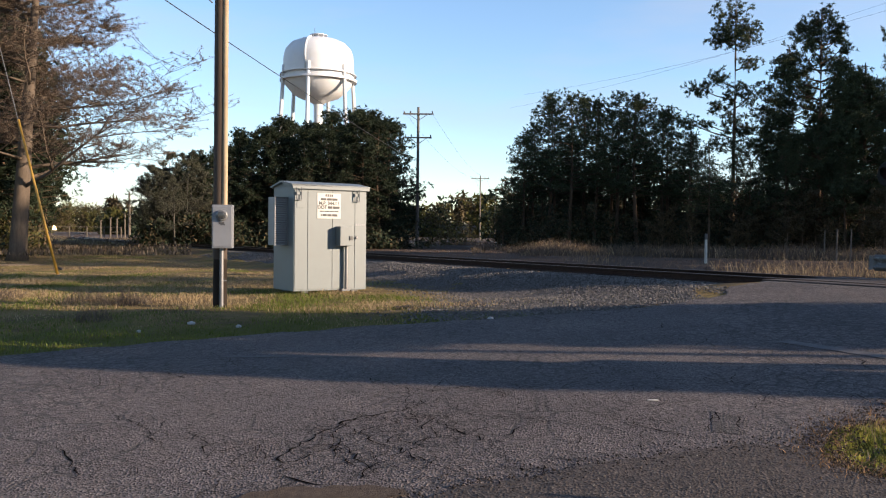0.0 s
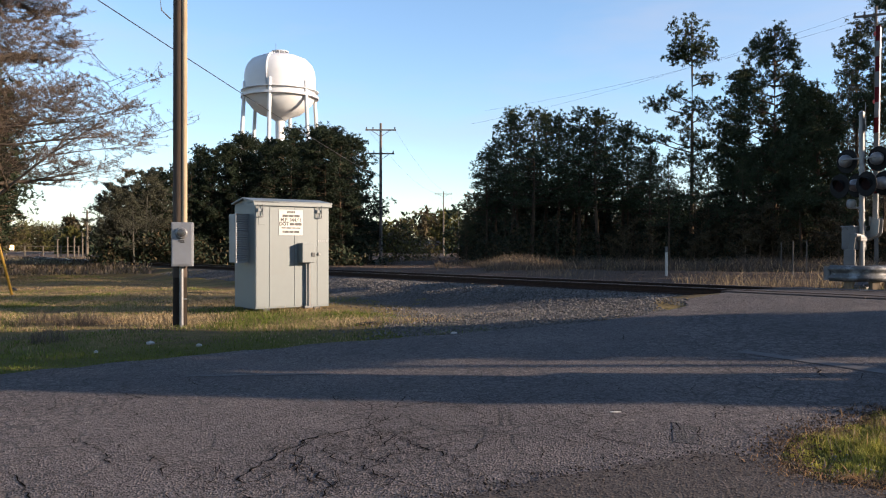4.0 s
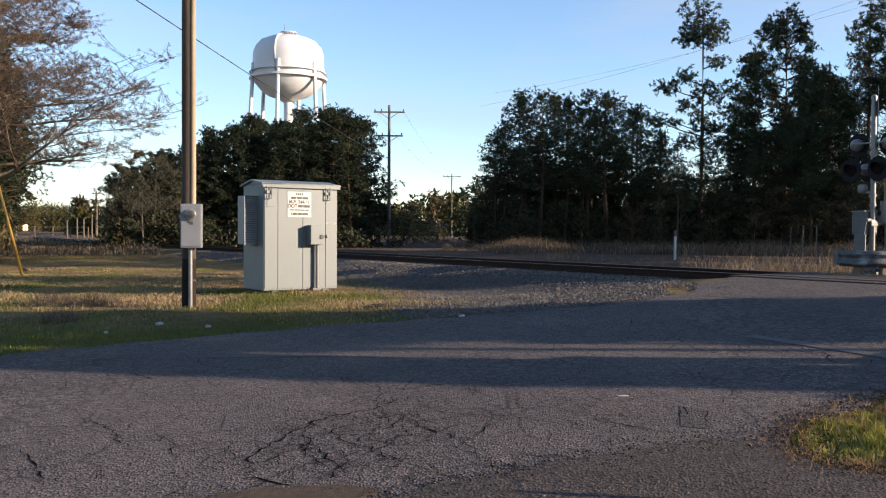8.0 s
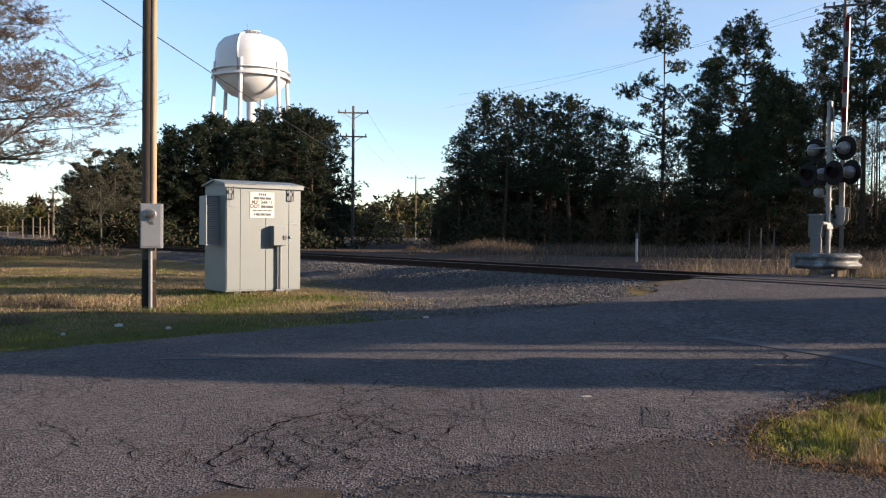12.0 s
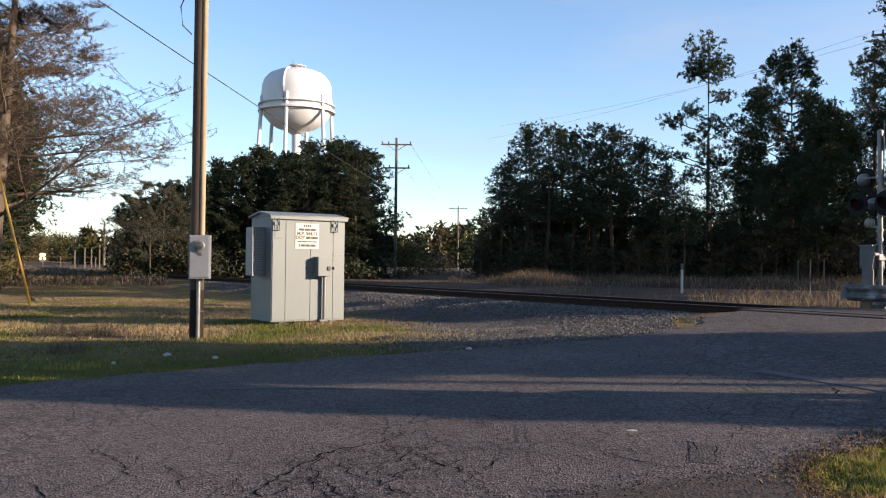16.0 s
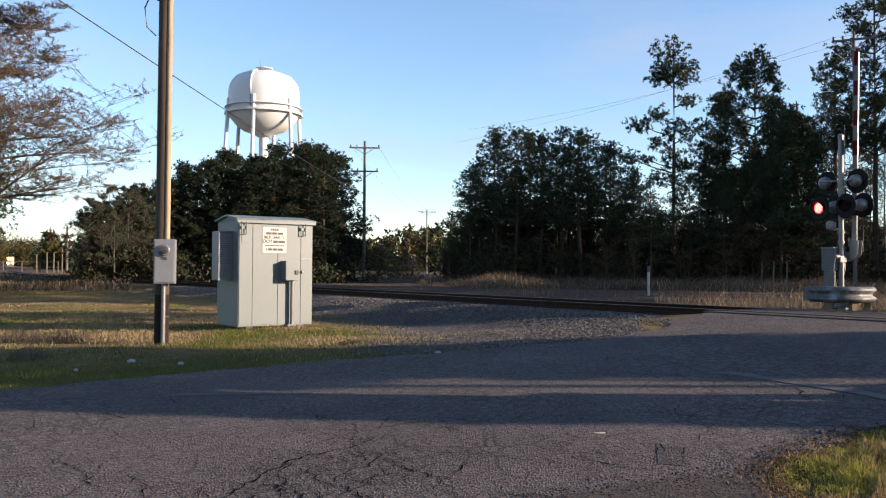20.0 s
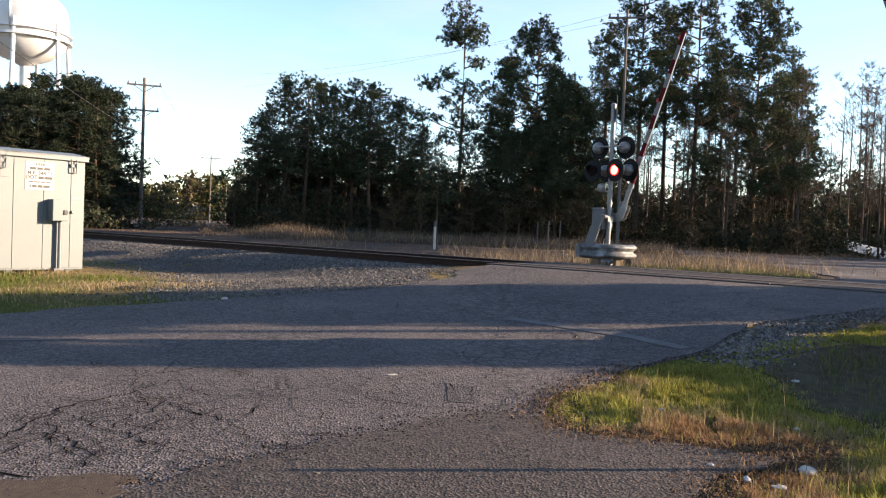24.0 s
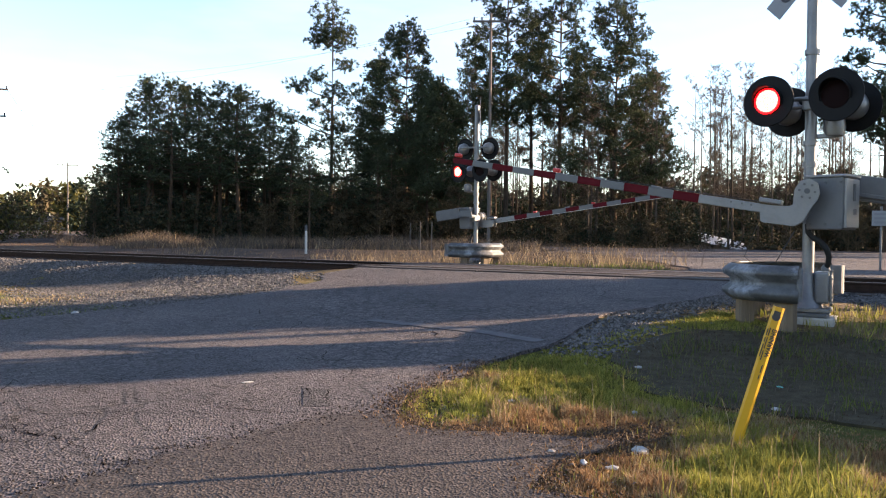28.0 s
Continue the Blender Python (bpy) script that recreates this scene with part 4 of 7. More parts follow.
def thicket(name, spots, radius, clumps, count, length, width, materials, label, seed, category="brush"):
    """Low brush, joined: rounded uneven heaps of leaves and stems at the spots (x, y, height)."""
    rng = np.random.default_rng(seed)
    cents, rads = [], []
    for x, y, h in spots:
        z0 = ground_z(x, y)
        for _ in range(clumps):
            f = rng.random() ** 1.3
            r = radius * (1 - 0.55 * f) * rng.random() ** 0.5
            a = rng.uniform(0, 6.28)
            cents.append((x + r * math.cos(a), y + r * math.sin(a), z0 + 0.1 + h * f))
            rads.append(0.45 * rng.uniform(0.6, 1.3))
    v, f = needles(cents, rads, count, length, width, rng)
    me = mesh_of(name, v.tolist(), f.tolist(), materials)
    if len(materials) > 1:
        me.polygons.foreach_set("material_index", rng.integers(0, len(materials), len(f)))
    me.update()
    return tagged(new(name, me), label, category, kind="stuff")

# ---- relay cabinet beside the track ----


def cabinet():
    # local x: along the front to the right, y: to the back, z up; the front stands at y = 0
    turn = 90 - 57.0
    W, D, H = 1.765, 1.16, 2.29
    ob = thing("relay_cabinet", pose(-3.23, 17.76, 0.25, 0, 0, turn), "grey-white steel railway relay cabinet with a sign, on gravelly grass", "cabinet")
    part("body", box((W, D, H), (W / 2, D / 2, H / 2 + 0.03), 0.012), CABIN, ob)
    for x in (0.28, W - 0.28):
        part("skid", box((0.16, D - 0.04, 0.16), (x, D / 2, -0.03), 0.01), SEAM, ob)
    # ridged roof with overhanging eaves
    bm = bmesh.new()
    e, t, rise, z = 0.06, 0.035, 0.10, H + 0.032
    prof = [(-e, z), (D / 2, z + rise), (D + e, z), (D + e, z + t), (D / 2, z + rise + t), (-e, z + t)]
    ends = [[bm.verts.new((x, y, zz)) for y, zz in prof] for x in (-e, W + e)]
    for k in range(6):
        bm.faces.new((ends[0][k], ends[0][(k + 1) % 6], ends[1][(k + 1) % 6], ends[1][k]))
    bm.faces.new(ends[0][::-1])
    bm.faces.new(ends[1])
    bmesh.ops.recalc_face_normals(bm, faces=bm.faces[:])
    part("roof", bm, CABIN, ob, "low ridged sheet-steel roof")
    for x in (0.0, W):
        bm = bmesh.new()
        vs = [bm.verts.new((x + o, y, zz)) for o in (0.0, -0.012 if x else 0.012) for y, zz in ((0, z), (D, z), (D / 2, z + rise))]
        bm.faces.new(vs[:3]), bm.faces.new(vs[3:][::-1])
        for k in range(3):
            bm.faces.new((vs[k], vs[(k + 1) % 3], vs[3 + (k + 1) % 3], vs[3 + k]))
        bmesh.ops.recalc_face_normals(bm, faces=bm.faces[:])
        part("gable", bm, CABIN, ob)
    part("eave_trim", box((W + 0.1, 0.03, 0.10), (W / 2, -0.045, H + 0.02), 0.006), CABIN, ob)
    # vertical door seams and the door's panels, slightly proud
    for x0, x1 in ((0.02, 0.315), (0.325, 0.905), (0.915, 1.46), (1.47, W - 0.02)):
        part("panel", box((x1 - x0, 0.014, H - 0.12), ((x0 + x1) / 2, -0.007, H / 2 + 0.01), 0.004), CABIN, ob)
    for x in (0.10, 1.50):
        h = part("hasp", box((0.13, 0.02, 0.07), (x, -0.03, H - 0.13), 0.006), CABIN, ob, "steel hasp with a bent bar")
        for sx in (-0.055, 0.055):
            part("hasp_bar", rod((x + sx, -0.06, H - 0.27), (x + sx, -0.06, H + 0.0), 0.012, n=8), GALV, h)
        part("hasp_bar", rod((x - 0.055, -0.06, H - 0.27), (x + 0.055, -0.06, H - 0.27), 0.012, n=8), GALV, h)
    part("lifting_plate", box((0.17, 0.010, 0.15), (0.15, -0.018, H - 0.37), 0.004), CABIN, ob)
    # sign
    sg = part("sign", box((0.57, 0.008, 0.56), (0.825, -0.020, 1.905), 0.003), WHITE, ob, "white metal sign with black lettering")
    face = Matrix.Translation((0.825, -0.0255, 0)) @ Matrix.Rotation(radians(90), 4, "X")

    def bars(z, widths, hgt, x=0.0):
        x -= sum(widths) / 2 + 0.014 * (len(widths) - 1) / 2
        for w in widths:
            part("print_bar", box((w, 0.003, hgt), (0.825 + x + w / 2, -0.0255, z)), INK, sg)
            x += w + 0.014
    bars(2.135, (0.035, 0.035, 0.035, 0.035), 0.05)
    bars(2.05, (0.13, 0.12, 0.13), 0.05)
    lettering("M.P. 344.61", 0.105, INK, sg, Matrix.Translation((0, 0, 1.96)) @ face)
    lettering("DOT", 0.105, INK, sg, Matrix.Translation((-0.165, 0, 1.87)) @ face)
    bars(1.87, (0.11, 0.16), 0.055, 0.11)
    bars(1.785, (0.10, 0.12, 0.09, 0.10), 0.026)
    bars(1.70, (0.03, 0.10, 0.10, 0.13), 0.05)
    # power box with its conduit
    pb = part("power_box", box((0.30, 0.24, 0.43), (1.14, -0.134, 1.24), 0.012), CABIN, ob)
    part("conduit", rod((1.22, -0.10, 0.02), (1.22, -0.10, 1.03), 0.04, n=14), ALU, ob, smooth=True)
    part("conduit_foot", box((0.2, 0.12, 0.05), (1.19, -0.10, 0.04), 0.01), GALV, ob)
    part("latch", box((0.08, 0.03, 0.09), (1.25, -0.262, 1.20), 0.008), SEAM, ob)
    part("padlock", lathe([(0.03, 0), (0.033, 0.01), (0.033, 0.03), (0.02, 0.04)], 12), ALU, ob, "bright padlock", Matrix.Translation((1.50, -0.02, 1.21)) @ Matrix.Rotation(radians(90), 4, "X"))
    for k in range(5):
        part("print_bar", box((0.035, 0.003, 0.05), (1.50 + 0.05 * k, -0.0165, 1.50)), BUCK, ob)
    # louvred vent box on the end wall
    v = part("vent_box", box((0.30, 0.36, 1.055), (-0.15, 0.545, 1.557), 0.01), METERBOX, ob, "grey louvred vent box")
    for x in (-0.295, -0.008):
        part("vent_flange", box((0.018, 0.05, 1.075), (x, 0.35, 1.557), 0.003), METERBOX, v)
    for z in (1.035, 2.08):
        part("vent_flange", box((0.30, 0.05, 0.018), (-0.15, 0.35, z), 0.003), METERBOX, v)
    for k in range(21):
        part("louvre", box((0.262, 0.05, 0.008), (0, 0, 0)), BUCK, v, m=Matrix.Translation((-0.152, 0.345, 1.06 + k * 0.049)) @ Matrix.Rotation(radians(42), 4, "X"))
    return ob


cabinet()

# ---- meter pole ----


def meter_pole():
    x, y = P(-15.17, 16.1)
    z = 0.14
    H = 6.72
    ob = thing("meter_pole", pose(x, y, z, 0, 0, -15 + 180 + 22), "weathered wooden pole with an electric meter box and conduit", "utility pole")
    part("pole", rod((0, 0, 0.9), (0.0, 0, H), 0.132, 0.122, 20), POLEWOOD, ob, smooth=True)
    part("pole_foot", rod((0, 0, -0.3), (0, 0, 0.9), 0.135, 0.126, 20), TARRED, ob, "dark tarred foot of the pole", smooth=True)
    # local +y is toward the viewer
    b = part("meter_box", box((0.38, 0.19, 0.81), (-0.08, 0.225, 1.515), 0.014), METERBOX, ob, "grey steel meter box")
    part("meter_cover", box((0.34, 0.02, 0.75), (-0.08, 0.328, 1.515), 0.006), METERBOX, b)
    m = Matrix.Translation((-0.075, 0.34, 1.72)) @ Matrix.Rotation(radians(-90), 4, "X")
    part("meter_ring", lathe([(0.105, -0.01), (0.105, 0.035), (0.09, 0.05), (0.07, 0.05)], 24), ALU, b, "bright meter ring", m, True)
    part("meter_glass", lathe([(0.074, 0.04), (0.072, 0.09), (0.058, 0.115), (0.02, 0.12)], 24), GLASS, b, "round glass electric meter", m, True)
    part("breaker_label", box((0.10, 0.004, 0.03), (-0.07, 0.341, 1.58)), INK, b)
    part("warning_label", box((0.08, 0.004, 0.02), (-0.09, 0.341, 1.55)), INK, b)
    part("conduit", rod((-0.05, 0.155, -0.05), (-0.05, 0.155, 1.12), 0.038, n=14), ALU, ob, "slim pale conduit below the meter", smooth=True)
    part("riser", rod((-0.095, 0.10, 1.9), (-0.095, 0.09, H - 0.3), 0.05, n=14), RISERWOOD, ob, "pale tan riser guard up the pole", smooth=True)
    for k in (0.5, 3.2, 4.6):
        part("strap", box((0.10, 0.02, 0.03), (-0.09, 0.11, k), 0.004), SEAM, ob)
    w = part("weatherhead", lathe([(0.05, 0), (0.06, 0.05), (0.045, 0.11), (0.01, 0.14)], 12), GALV, ob, m=Matrix.Translation((-0.07, 0.09, H - 0.32)), smooth=True)
    part("pole_cap", lathe([(0.10, 0), (0.10, 0.02), (0.06, 0.05)], 16), GALV, ob, m=Matrix.Translation((0.03, 0, H)))
    for k in (0.35, 0.12):
        part("insulator", lathe([(0.03, 0), (0.045, 0.02), (0.03, 0.05), (0.042, 0.07), (0.02, 0.09)], 10), SEAM, ob, m=Matrix.Translation((0.13, 0.05, H - k)))
    loop = [(0.06, 0.15, H - 0.22), (0.22, 0.2, H - 0.25), (0.34, 0.2, H - 0.55), (0.30, 0.2, H - 0.9), (0.14, 0.18, H - 1.05)]
    pipe("drip_loop", loop, 0.012, WIRE, ob)
    pipe("drip_loop", [(0.06, 0.15, H - 0.22), (0.2, 0.15, H - 0.05), (0.32, 0.15, H - 0.1), (0.36, 0.1, H + 0.15)], 0.012, WIRE, ob)
    return Vector((x, y, z + H - 0.2))


POLE_TOP = meter_pole()

# ---- water tower ----


def water_tower():
    x, y = P(-8.7, 190)
    R, zc = 7.95, 35.8
    ob = thing("water_tower", pose(x, y, 0.5, 0, 0, 22.7), "white steel water tower tank on legs above the pines", "water tower")
    prof = [(0.9, zc - 5.6), (1.9, zc - 4.9), (2.6, zc - 4.6), (4.6, zc - 3.9), (6.2, zc - 2.7), (R - 0.5, zc - 1.2), (R, zc), (R, zc + 4.4),
            (R - 0.15, zc + 5.7), (R - 0.65, zc + 7.0), (R - 1.7, zc + 8.2), (R - 3.6, zc + 9.05), (0.6, zc + 9.4), (0.05, zc + 9.4)]
    part("tank", lathe(prof, 48), TANK, ob, "rounded white tank", smooth=True)
    part("balcony", lathe([(R, zc - 0.45), (R + 0.75, zc - 0.45), (R + 0.75, zc + 0.05), (R, zc + 0.05)], 48), TANK, ob, "narrow balcony round the tank")
    part("riser", rod((0, 0, -0.5), (0, 0, zc - 5.3), 0.95, 1.05, 20), TANK, ob, smooth=True)
    for k in range(6):
        a = 2 * math.pi * k / 6
        c, s = math.cos(a), math.sin(a)
        leg = part("leg", rod((c * (R + 2.2), s * (R + 2.2), -0.5), (c * R, s * R, zc + 2.6), 0.48, 0.42, 12), TANK, ob, smooth=True)
        part("leg_cap", lathe([(0.43, 0), (0.38, 0.3), (0.1, 0.42)], 12), TANK, leg, m=Matrix.Translation((c * R, s * R, zc + 2.6)))
        a2 = 2 * math.pi * (k + 1) / 6
        part("tie_rod", rod((c * (R + 1), s * (R + 1), 12), (math.cos(a2) * (R + 0.6), math.sin(a2) * (R + 0.6), 22), 0.06, n=5), TANK, ob)
    rail = part("handrail", lathe([(1.9, zc + 10.2), (1.98, zc + 10.2), (1.98, zc + 10.32), (1.9, zc + 10.32)], 20), TANK, ob)
    for k in range(10):
        a = 2 * math.pi * k / 10
        part("rail_post", rod((1.94 * math.cos(a), 1.94 * math.sin(a), zc + 9.2), (1.94 * math.cos(a), 1.94 * math.sin(a), zc + 10.25), 0.05, n=5), TANK, rail)
    part("vent", lathe([(0.4, zc + 9.3), (0.45, zc + 10.2), (0.1, zc + 10.4)], 12), TANK, ob)
    part("antenna", rod((-1.2, -1, zc + 9.1), (-1.2, -1, zc + 11.8), 0.05, n=5), GALV, ob)
    a0 = radians(-125.7)
    ca, sa = math.cos(a0), math.sin(a0)
    run = [(R - 3.4, zc + 9.1), (R - 1.6, zc + 8.35), (R - 0.5, zc + 7.1), (R + 0.05, zc + 5.6), (R + 0.12, zc + 4.0), (R + 0.12, zc), (R - 0.3, zc - 1.4)]
    pipe("ladder", [(ca * q, sa * q, z) for q, z in run], 0.22, TANK, ob, "white caged ladder up the tank")
    part("balcony_rail", lathe([(R + 0.70, zc + 1.05), (R + 0.74, zc + 1.05), (R + 0.74, zc + 1.15), (R + 0.70, zc + 1.15)], 48), TANK, ob)
    return ob


water_tower()

# ---- crossing signals with gates ----


def w_beam(r, cx, ext_near, ext_far, z):
    """A guard rail of W section bent round a half circle toward local -x, its ends running on straight along x."""
    prof = [(0.0, 0.20), (0.035, 0.175), (0.085, 0.13), (0.085, 0.085), (0.0, 0.03), (0.0, -0.03), (0.085, -0.085), (0.085, -0.13), (0.035, -0.175), (0.0, -0.20)]
    path = []
    n = 26
    for k in range(4):
        path.append((Vector((cx + ext_far * (1 - k / 4), r, z)), Vector((0, 1, 0))))
    for k in range(n + 1):
        a = radians(90 + 180 * k / n)
        path.append((Vector((cx + r * math.cos(a), r * math.sin(a), z)), Vector((math.cos(a), math.sin(a), 0))))
    for k in range(1, 5):
        path.append((Vector((cx + ext_near * k / 4, -r, z)), Vector((0, -1, 0))))
    verts, faces = [], []
    for p, d in path:
        for o, h in prof:
            verts.append(p + d * o + Vector((0, 0, h)))
        for o, h in reversed(prof):
            verts.append(p + d * (o - 0.008) + Vector((0, 0, h)))
    m = 2 * len(prof)
    for i in range(len(path) - 1):
        for k in range(m):
            j = (k + 1) % m
            faces.append((i * m + k, (i + 1) * m + k, (i + 1) * m + j, i * m + j))
    return verts, faces


def flasher(parent, place, yaw, lens_parts, disc=0.31):
    """One flashing lamp: round black background, hood, lens and the lit element behind the lens. It faces local -y, turned by yaw."""
    m = Matrix.Translation(place) @ Matrix.Rotation(radians(yaw), 4, "Z") @ Matrix.Rotation(radians(90), 4, "X")
    lamp = part("flasher", lathe([(disc, -0.010), (disc, 0.0), (disc - 0.01, 0.006), (0.155, 0.006)], 36), BLACK, parent, "black round signal lamp with a red lens", m)
    part("housing", lathe([(0.155, -0.012), (0.165, -0.06), (0.15, -0.15), (0.10, -0.20), (0.03, -0.215)], 24), ALU, lamp, "pale cast lamp housing", smooth=True)
    # hood: an open half tube over the lens
    verts, faces = [], []
    n = 18
    for k in range(n + 1):
        a = radians(-20 + 220 * k / n)
        for r, z in ((0.165, 0.0), (0.165, 0.05 + 0.11 * max(0, math.sin(a))), (0.160, 0.05 + 0.11 * max(0, math.sin(a))), (0.160, 0.0)):
            verts.append((r * math.cos(a), r * math.sin(a), z))
    for k in range(n):
        for j in range(4):
            faces.append((4 * k + j, 4 * k + (j + 1) % 4, 4 * k + 4 + (j + 1) % 4, 4 * k + 4 + j))
    put("hood", mesh_of("hood", verts, faces, BLACK, True), lamp)
    part("lens", lathe([(0.152, 0.004), (0.150, 0.012), (0.11, 0.022), (0.03, 0.028)], 28), LENS, lamp, "dark red lens", smooth=True)
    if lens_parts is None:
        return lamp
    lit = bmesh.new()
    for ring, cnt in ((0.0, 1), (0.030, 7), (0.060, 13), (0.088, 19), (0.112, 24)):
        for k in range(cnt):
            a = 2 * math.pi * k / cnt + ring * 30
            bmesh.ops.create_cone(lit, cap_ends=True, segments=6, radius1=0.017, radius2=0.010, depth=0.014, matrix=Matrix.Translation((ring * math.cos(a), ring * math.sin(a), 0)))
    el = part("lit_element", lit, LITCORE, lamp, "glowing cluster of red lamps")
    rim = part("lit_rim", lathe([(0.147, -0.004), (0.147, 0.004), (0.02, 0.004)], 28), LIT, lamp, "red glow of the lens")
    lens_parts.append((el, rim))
    return lamp


def gate_arm(parent, pivot, length, side, lamps, clips, deep, root, unit, drop):
    """A striped gate arm that turns about local y at its pivot; it reaches along local -x when it lies flat."""
    arm = part("gate_arm", box((0.30, 0.055, 0.10), (-0.40, -0.10 * side, -drop), 0.01), ALU, parent, "red and white striped gate arm")
    # a boot-shaped bracket plate on either side, from the pivot down to the arm's root
    outline = [(0.13, 0.0), (0.09, 0.10), (0.0, 0.14), (-0.09, 0.10), (-0.13, 0.0), (-0.125, -0.15), (-0.115, -0.26), (-0.15, -0.30), (-0.43, -0.335), (-0.45, -0.36), (-0.42, -0.51),
               (-0.38, -0.525), (-0.07, -0.51), (0.02, -0.44), (0.075, -0.26), (0.12, -0.12)]
    outline = [(px, pz + (0.37 - drop) * min(1, max(0, -pz / 0.3))) for px, pz in outline]
    for yy in (-0.20 * side, 0.0):
        bm = bmesh.new()
        f = bm.faces.new([bm.verts.new((px, yy, pz)) for px, pz in outline])
        g = bmesh.ops.extrude_face_region(bm, geom=[f])["geom"]
        for w in g:
            if isinstance(w, bmesh.types.BMVert):
                w.co.y += 0.022
        bmesh.ops.recalc_face_normals(bm, faces=bm.faces[:])
        part("bracket", bm, ALU, arm, "pale boot-shaped gate arm bracket")
    part("arm_lock", box((0.24, 0.17, 0.05), (-0.36, -0.09 * side, 0.095 - drop), 0.01), ALU, arm)
    hub = part("hub", rod((0, -0.185 * side, 0), (0, 0.06 * side, 0), 0.10, n=20), ALU, arm, smooth=True)
    part("hub_cap", rod((0, -0.215 * side, 0), (0, -0.19 * side, 0), 0.03, n=14), SEAM, arm)
    for k in range(6):
        a = math.pi * k / 3
        part("bolt", rod((0.08 * math.cos(a), -0.215 * side, 0.08 * math.sin(a)), (0.08 * math.cos(a), -0.19 * side, 0.08 * math.sin(a)), 0.014, n=6), SEAM, arm)
    # the counterweight arm runs behind the drive housing, cranked up from the shaft
    part("shaft", rod((0, 0.06 * side, 0), (0, 0.50 * side, 0), 0.05, n=12), ALU, arm)
    part("counterweight_link", box((0.50, 0.03, 0.16), (0.22, 0.49 * side, 0.06), 0.01), MECH, arm, "grey link of the counterweight", Matrix.Rotation(radians(-8), 4, "Y"))
    part("counterweight", box((0.74, 0.045, 0.29), (0.73, 0.49 * side, 0.14), 0.012), MECH, arm, "dark grey counterweight plate")
    part("counterweight_rib", box((0.42, 0.05, 0.05), (0.62, 0.45 * side, 0.06), 0.012), MECH, arm)
    part("weight_block", box((0.14, 0.10, 0.14), (1.02, 0.45 * side, 0.16), 0.025), ALU, arm)
    x0, z0 = -0.44, -drop
    n = int(round((length - root) / unit))
    part("arm_tube", box((root + x0, 0.040, deep * 0.96), (-(root - x0) / 2, -0.10 * side, z0), 0.006), ALU, arm, "bare aluminium root of the arm")
    for xb in (-0.56, -0.66, -0.78):
        part("arm_bolt", rod((xb, -0.13 * side, z0 + 0.02), (xb, -0.07 * side, z0 + 0.02), 0.011, n=6), SEAM, arm)
    for k in range(n):
        h = deep * (1 - 0.3 * k / n)
        part("stripe", box((unit, 0.045, h), (-root - unit * (k + 0.5), -0.10 * side, z0), 0.006), REDTAPE if k % 2 == 0 else ARMWHITE, arm)
    for f in clips:
        part("lamp_clip", box((0.13, 0.05, 0.03), (-length * f, -0.10 * side, z0 + deep * 0.5), 0.008), GALV, arm)
    # far arm only: an added bright strip stands in for the sunlit lower edge
    if deep > 0.12:
        part("edge_glint", box((length - 0.6, 0.05, 0.009), (-0.55 - (length - 0.6) / 2, -0.10 * side, z0 - deep * 0.42), 0.003), ARMGLINT, arm, "bright strip imitating sun glint on the arm's lower edge")
    for f in lamps:
        xa = -length * f
        part("arm_lamp", box((0.10, 0.07, 0.055), (xa, -0.10 * side, z0 + 0.075), 0.018), ARMLAMP, arm, "small red arm lamp")
    for k, dx in ((0, 0.55), (1, 0.32)):
        pts = [(-0.45 + 0.4 * k, -0.14 * side, -0.45), (-0.52 + 0.34 * k, -0.15 * side, -0.83), (-0.44 + dx * 0.1, -0.15 * side, -0.91)]
        pipe("hanging_wire", pts, 0.006, WIRE, arm, n=5)
    part("wire_guy", rod((-0.5, -0.10 * side, z0 + 0.07), (-length * 0.55, -0.10 * side, z0 + 0.06), 0.006, n=5), WIRE, arm)
    arm.matrix_basis = Matrix.Translation(pivot)
    return arm


def crossbuck(parent, z, y, facing, yaw):
    """Two crossed white blades with black lettering."""
    m0 = Matrix.Translation((0, 0, z)) @ Matrix.Rotation(radians(yaw), 4, "Z") @ Matrix.Translation((0, y, 0))
    for a, word, d in ((45, "RAIL    ROAD", 0.0), (-45, "CROSSING", 0.012)):
        m = m0 @ Matrix.Translation((0, -d, 0)) @ Matrix.Rotation(radians(a), 4, "Y")
        b = part("blade", box((1.22, 0.006, 0.23), (0, 0, 0), 0.002), BUCK, parent, "white crossbuck blade with black letters", m)
        lettering(word, 0.185, INK, b, Matrix.Translation((0, -0.005, 0)) @ Matrix.Rotation(radians(90), 4, "X"))


LIT_NEAR, LIT_FAR, ARMS = [], [], {}


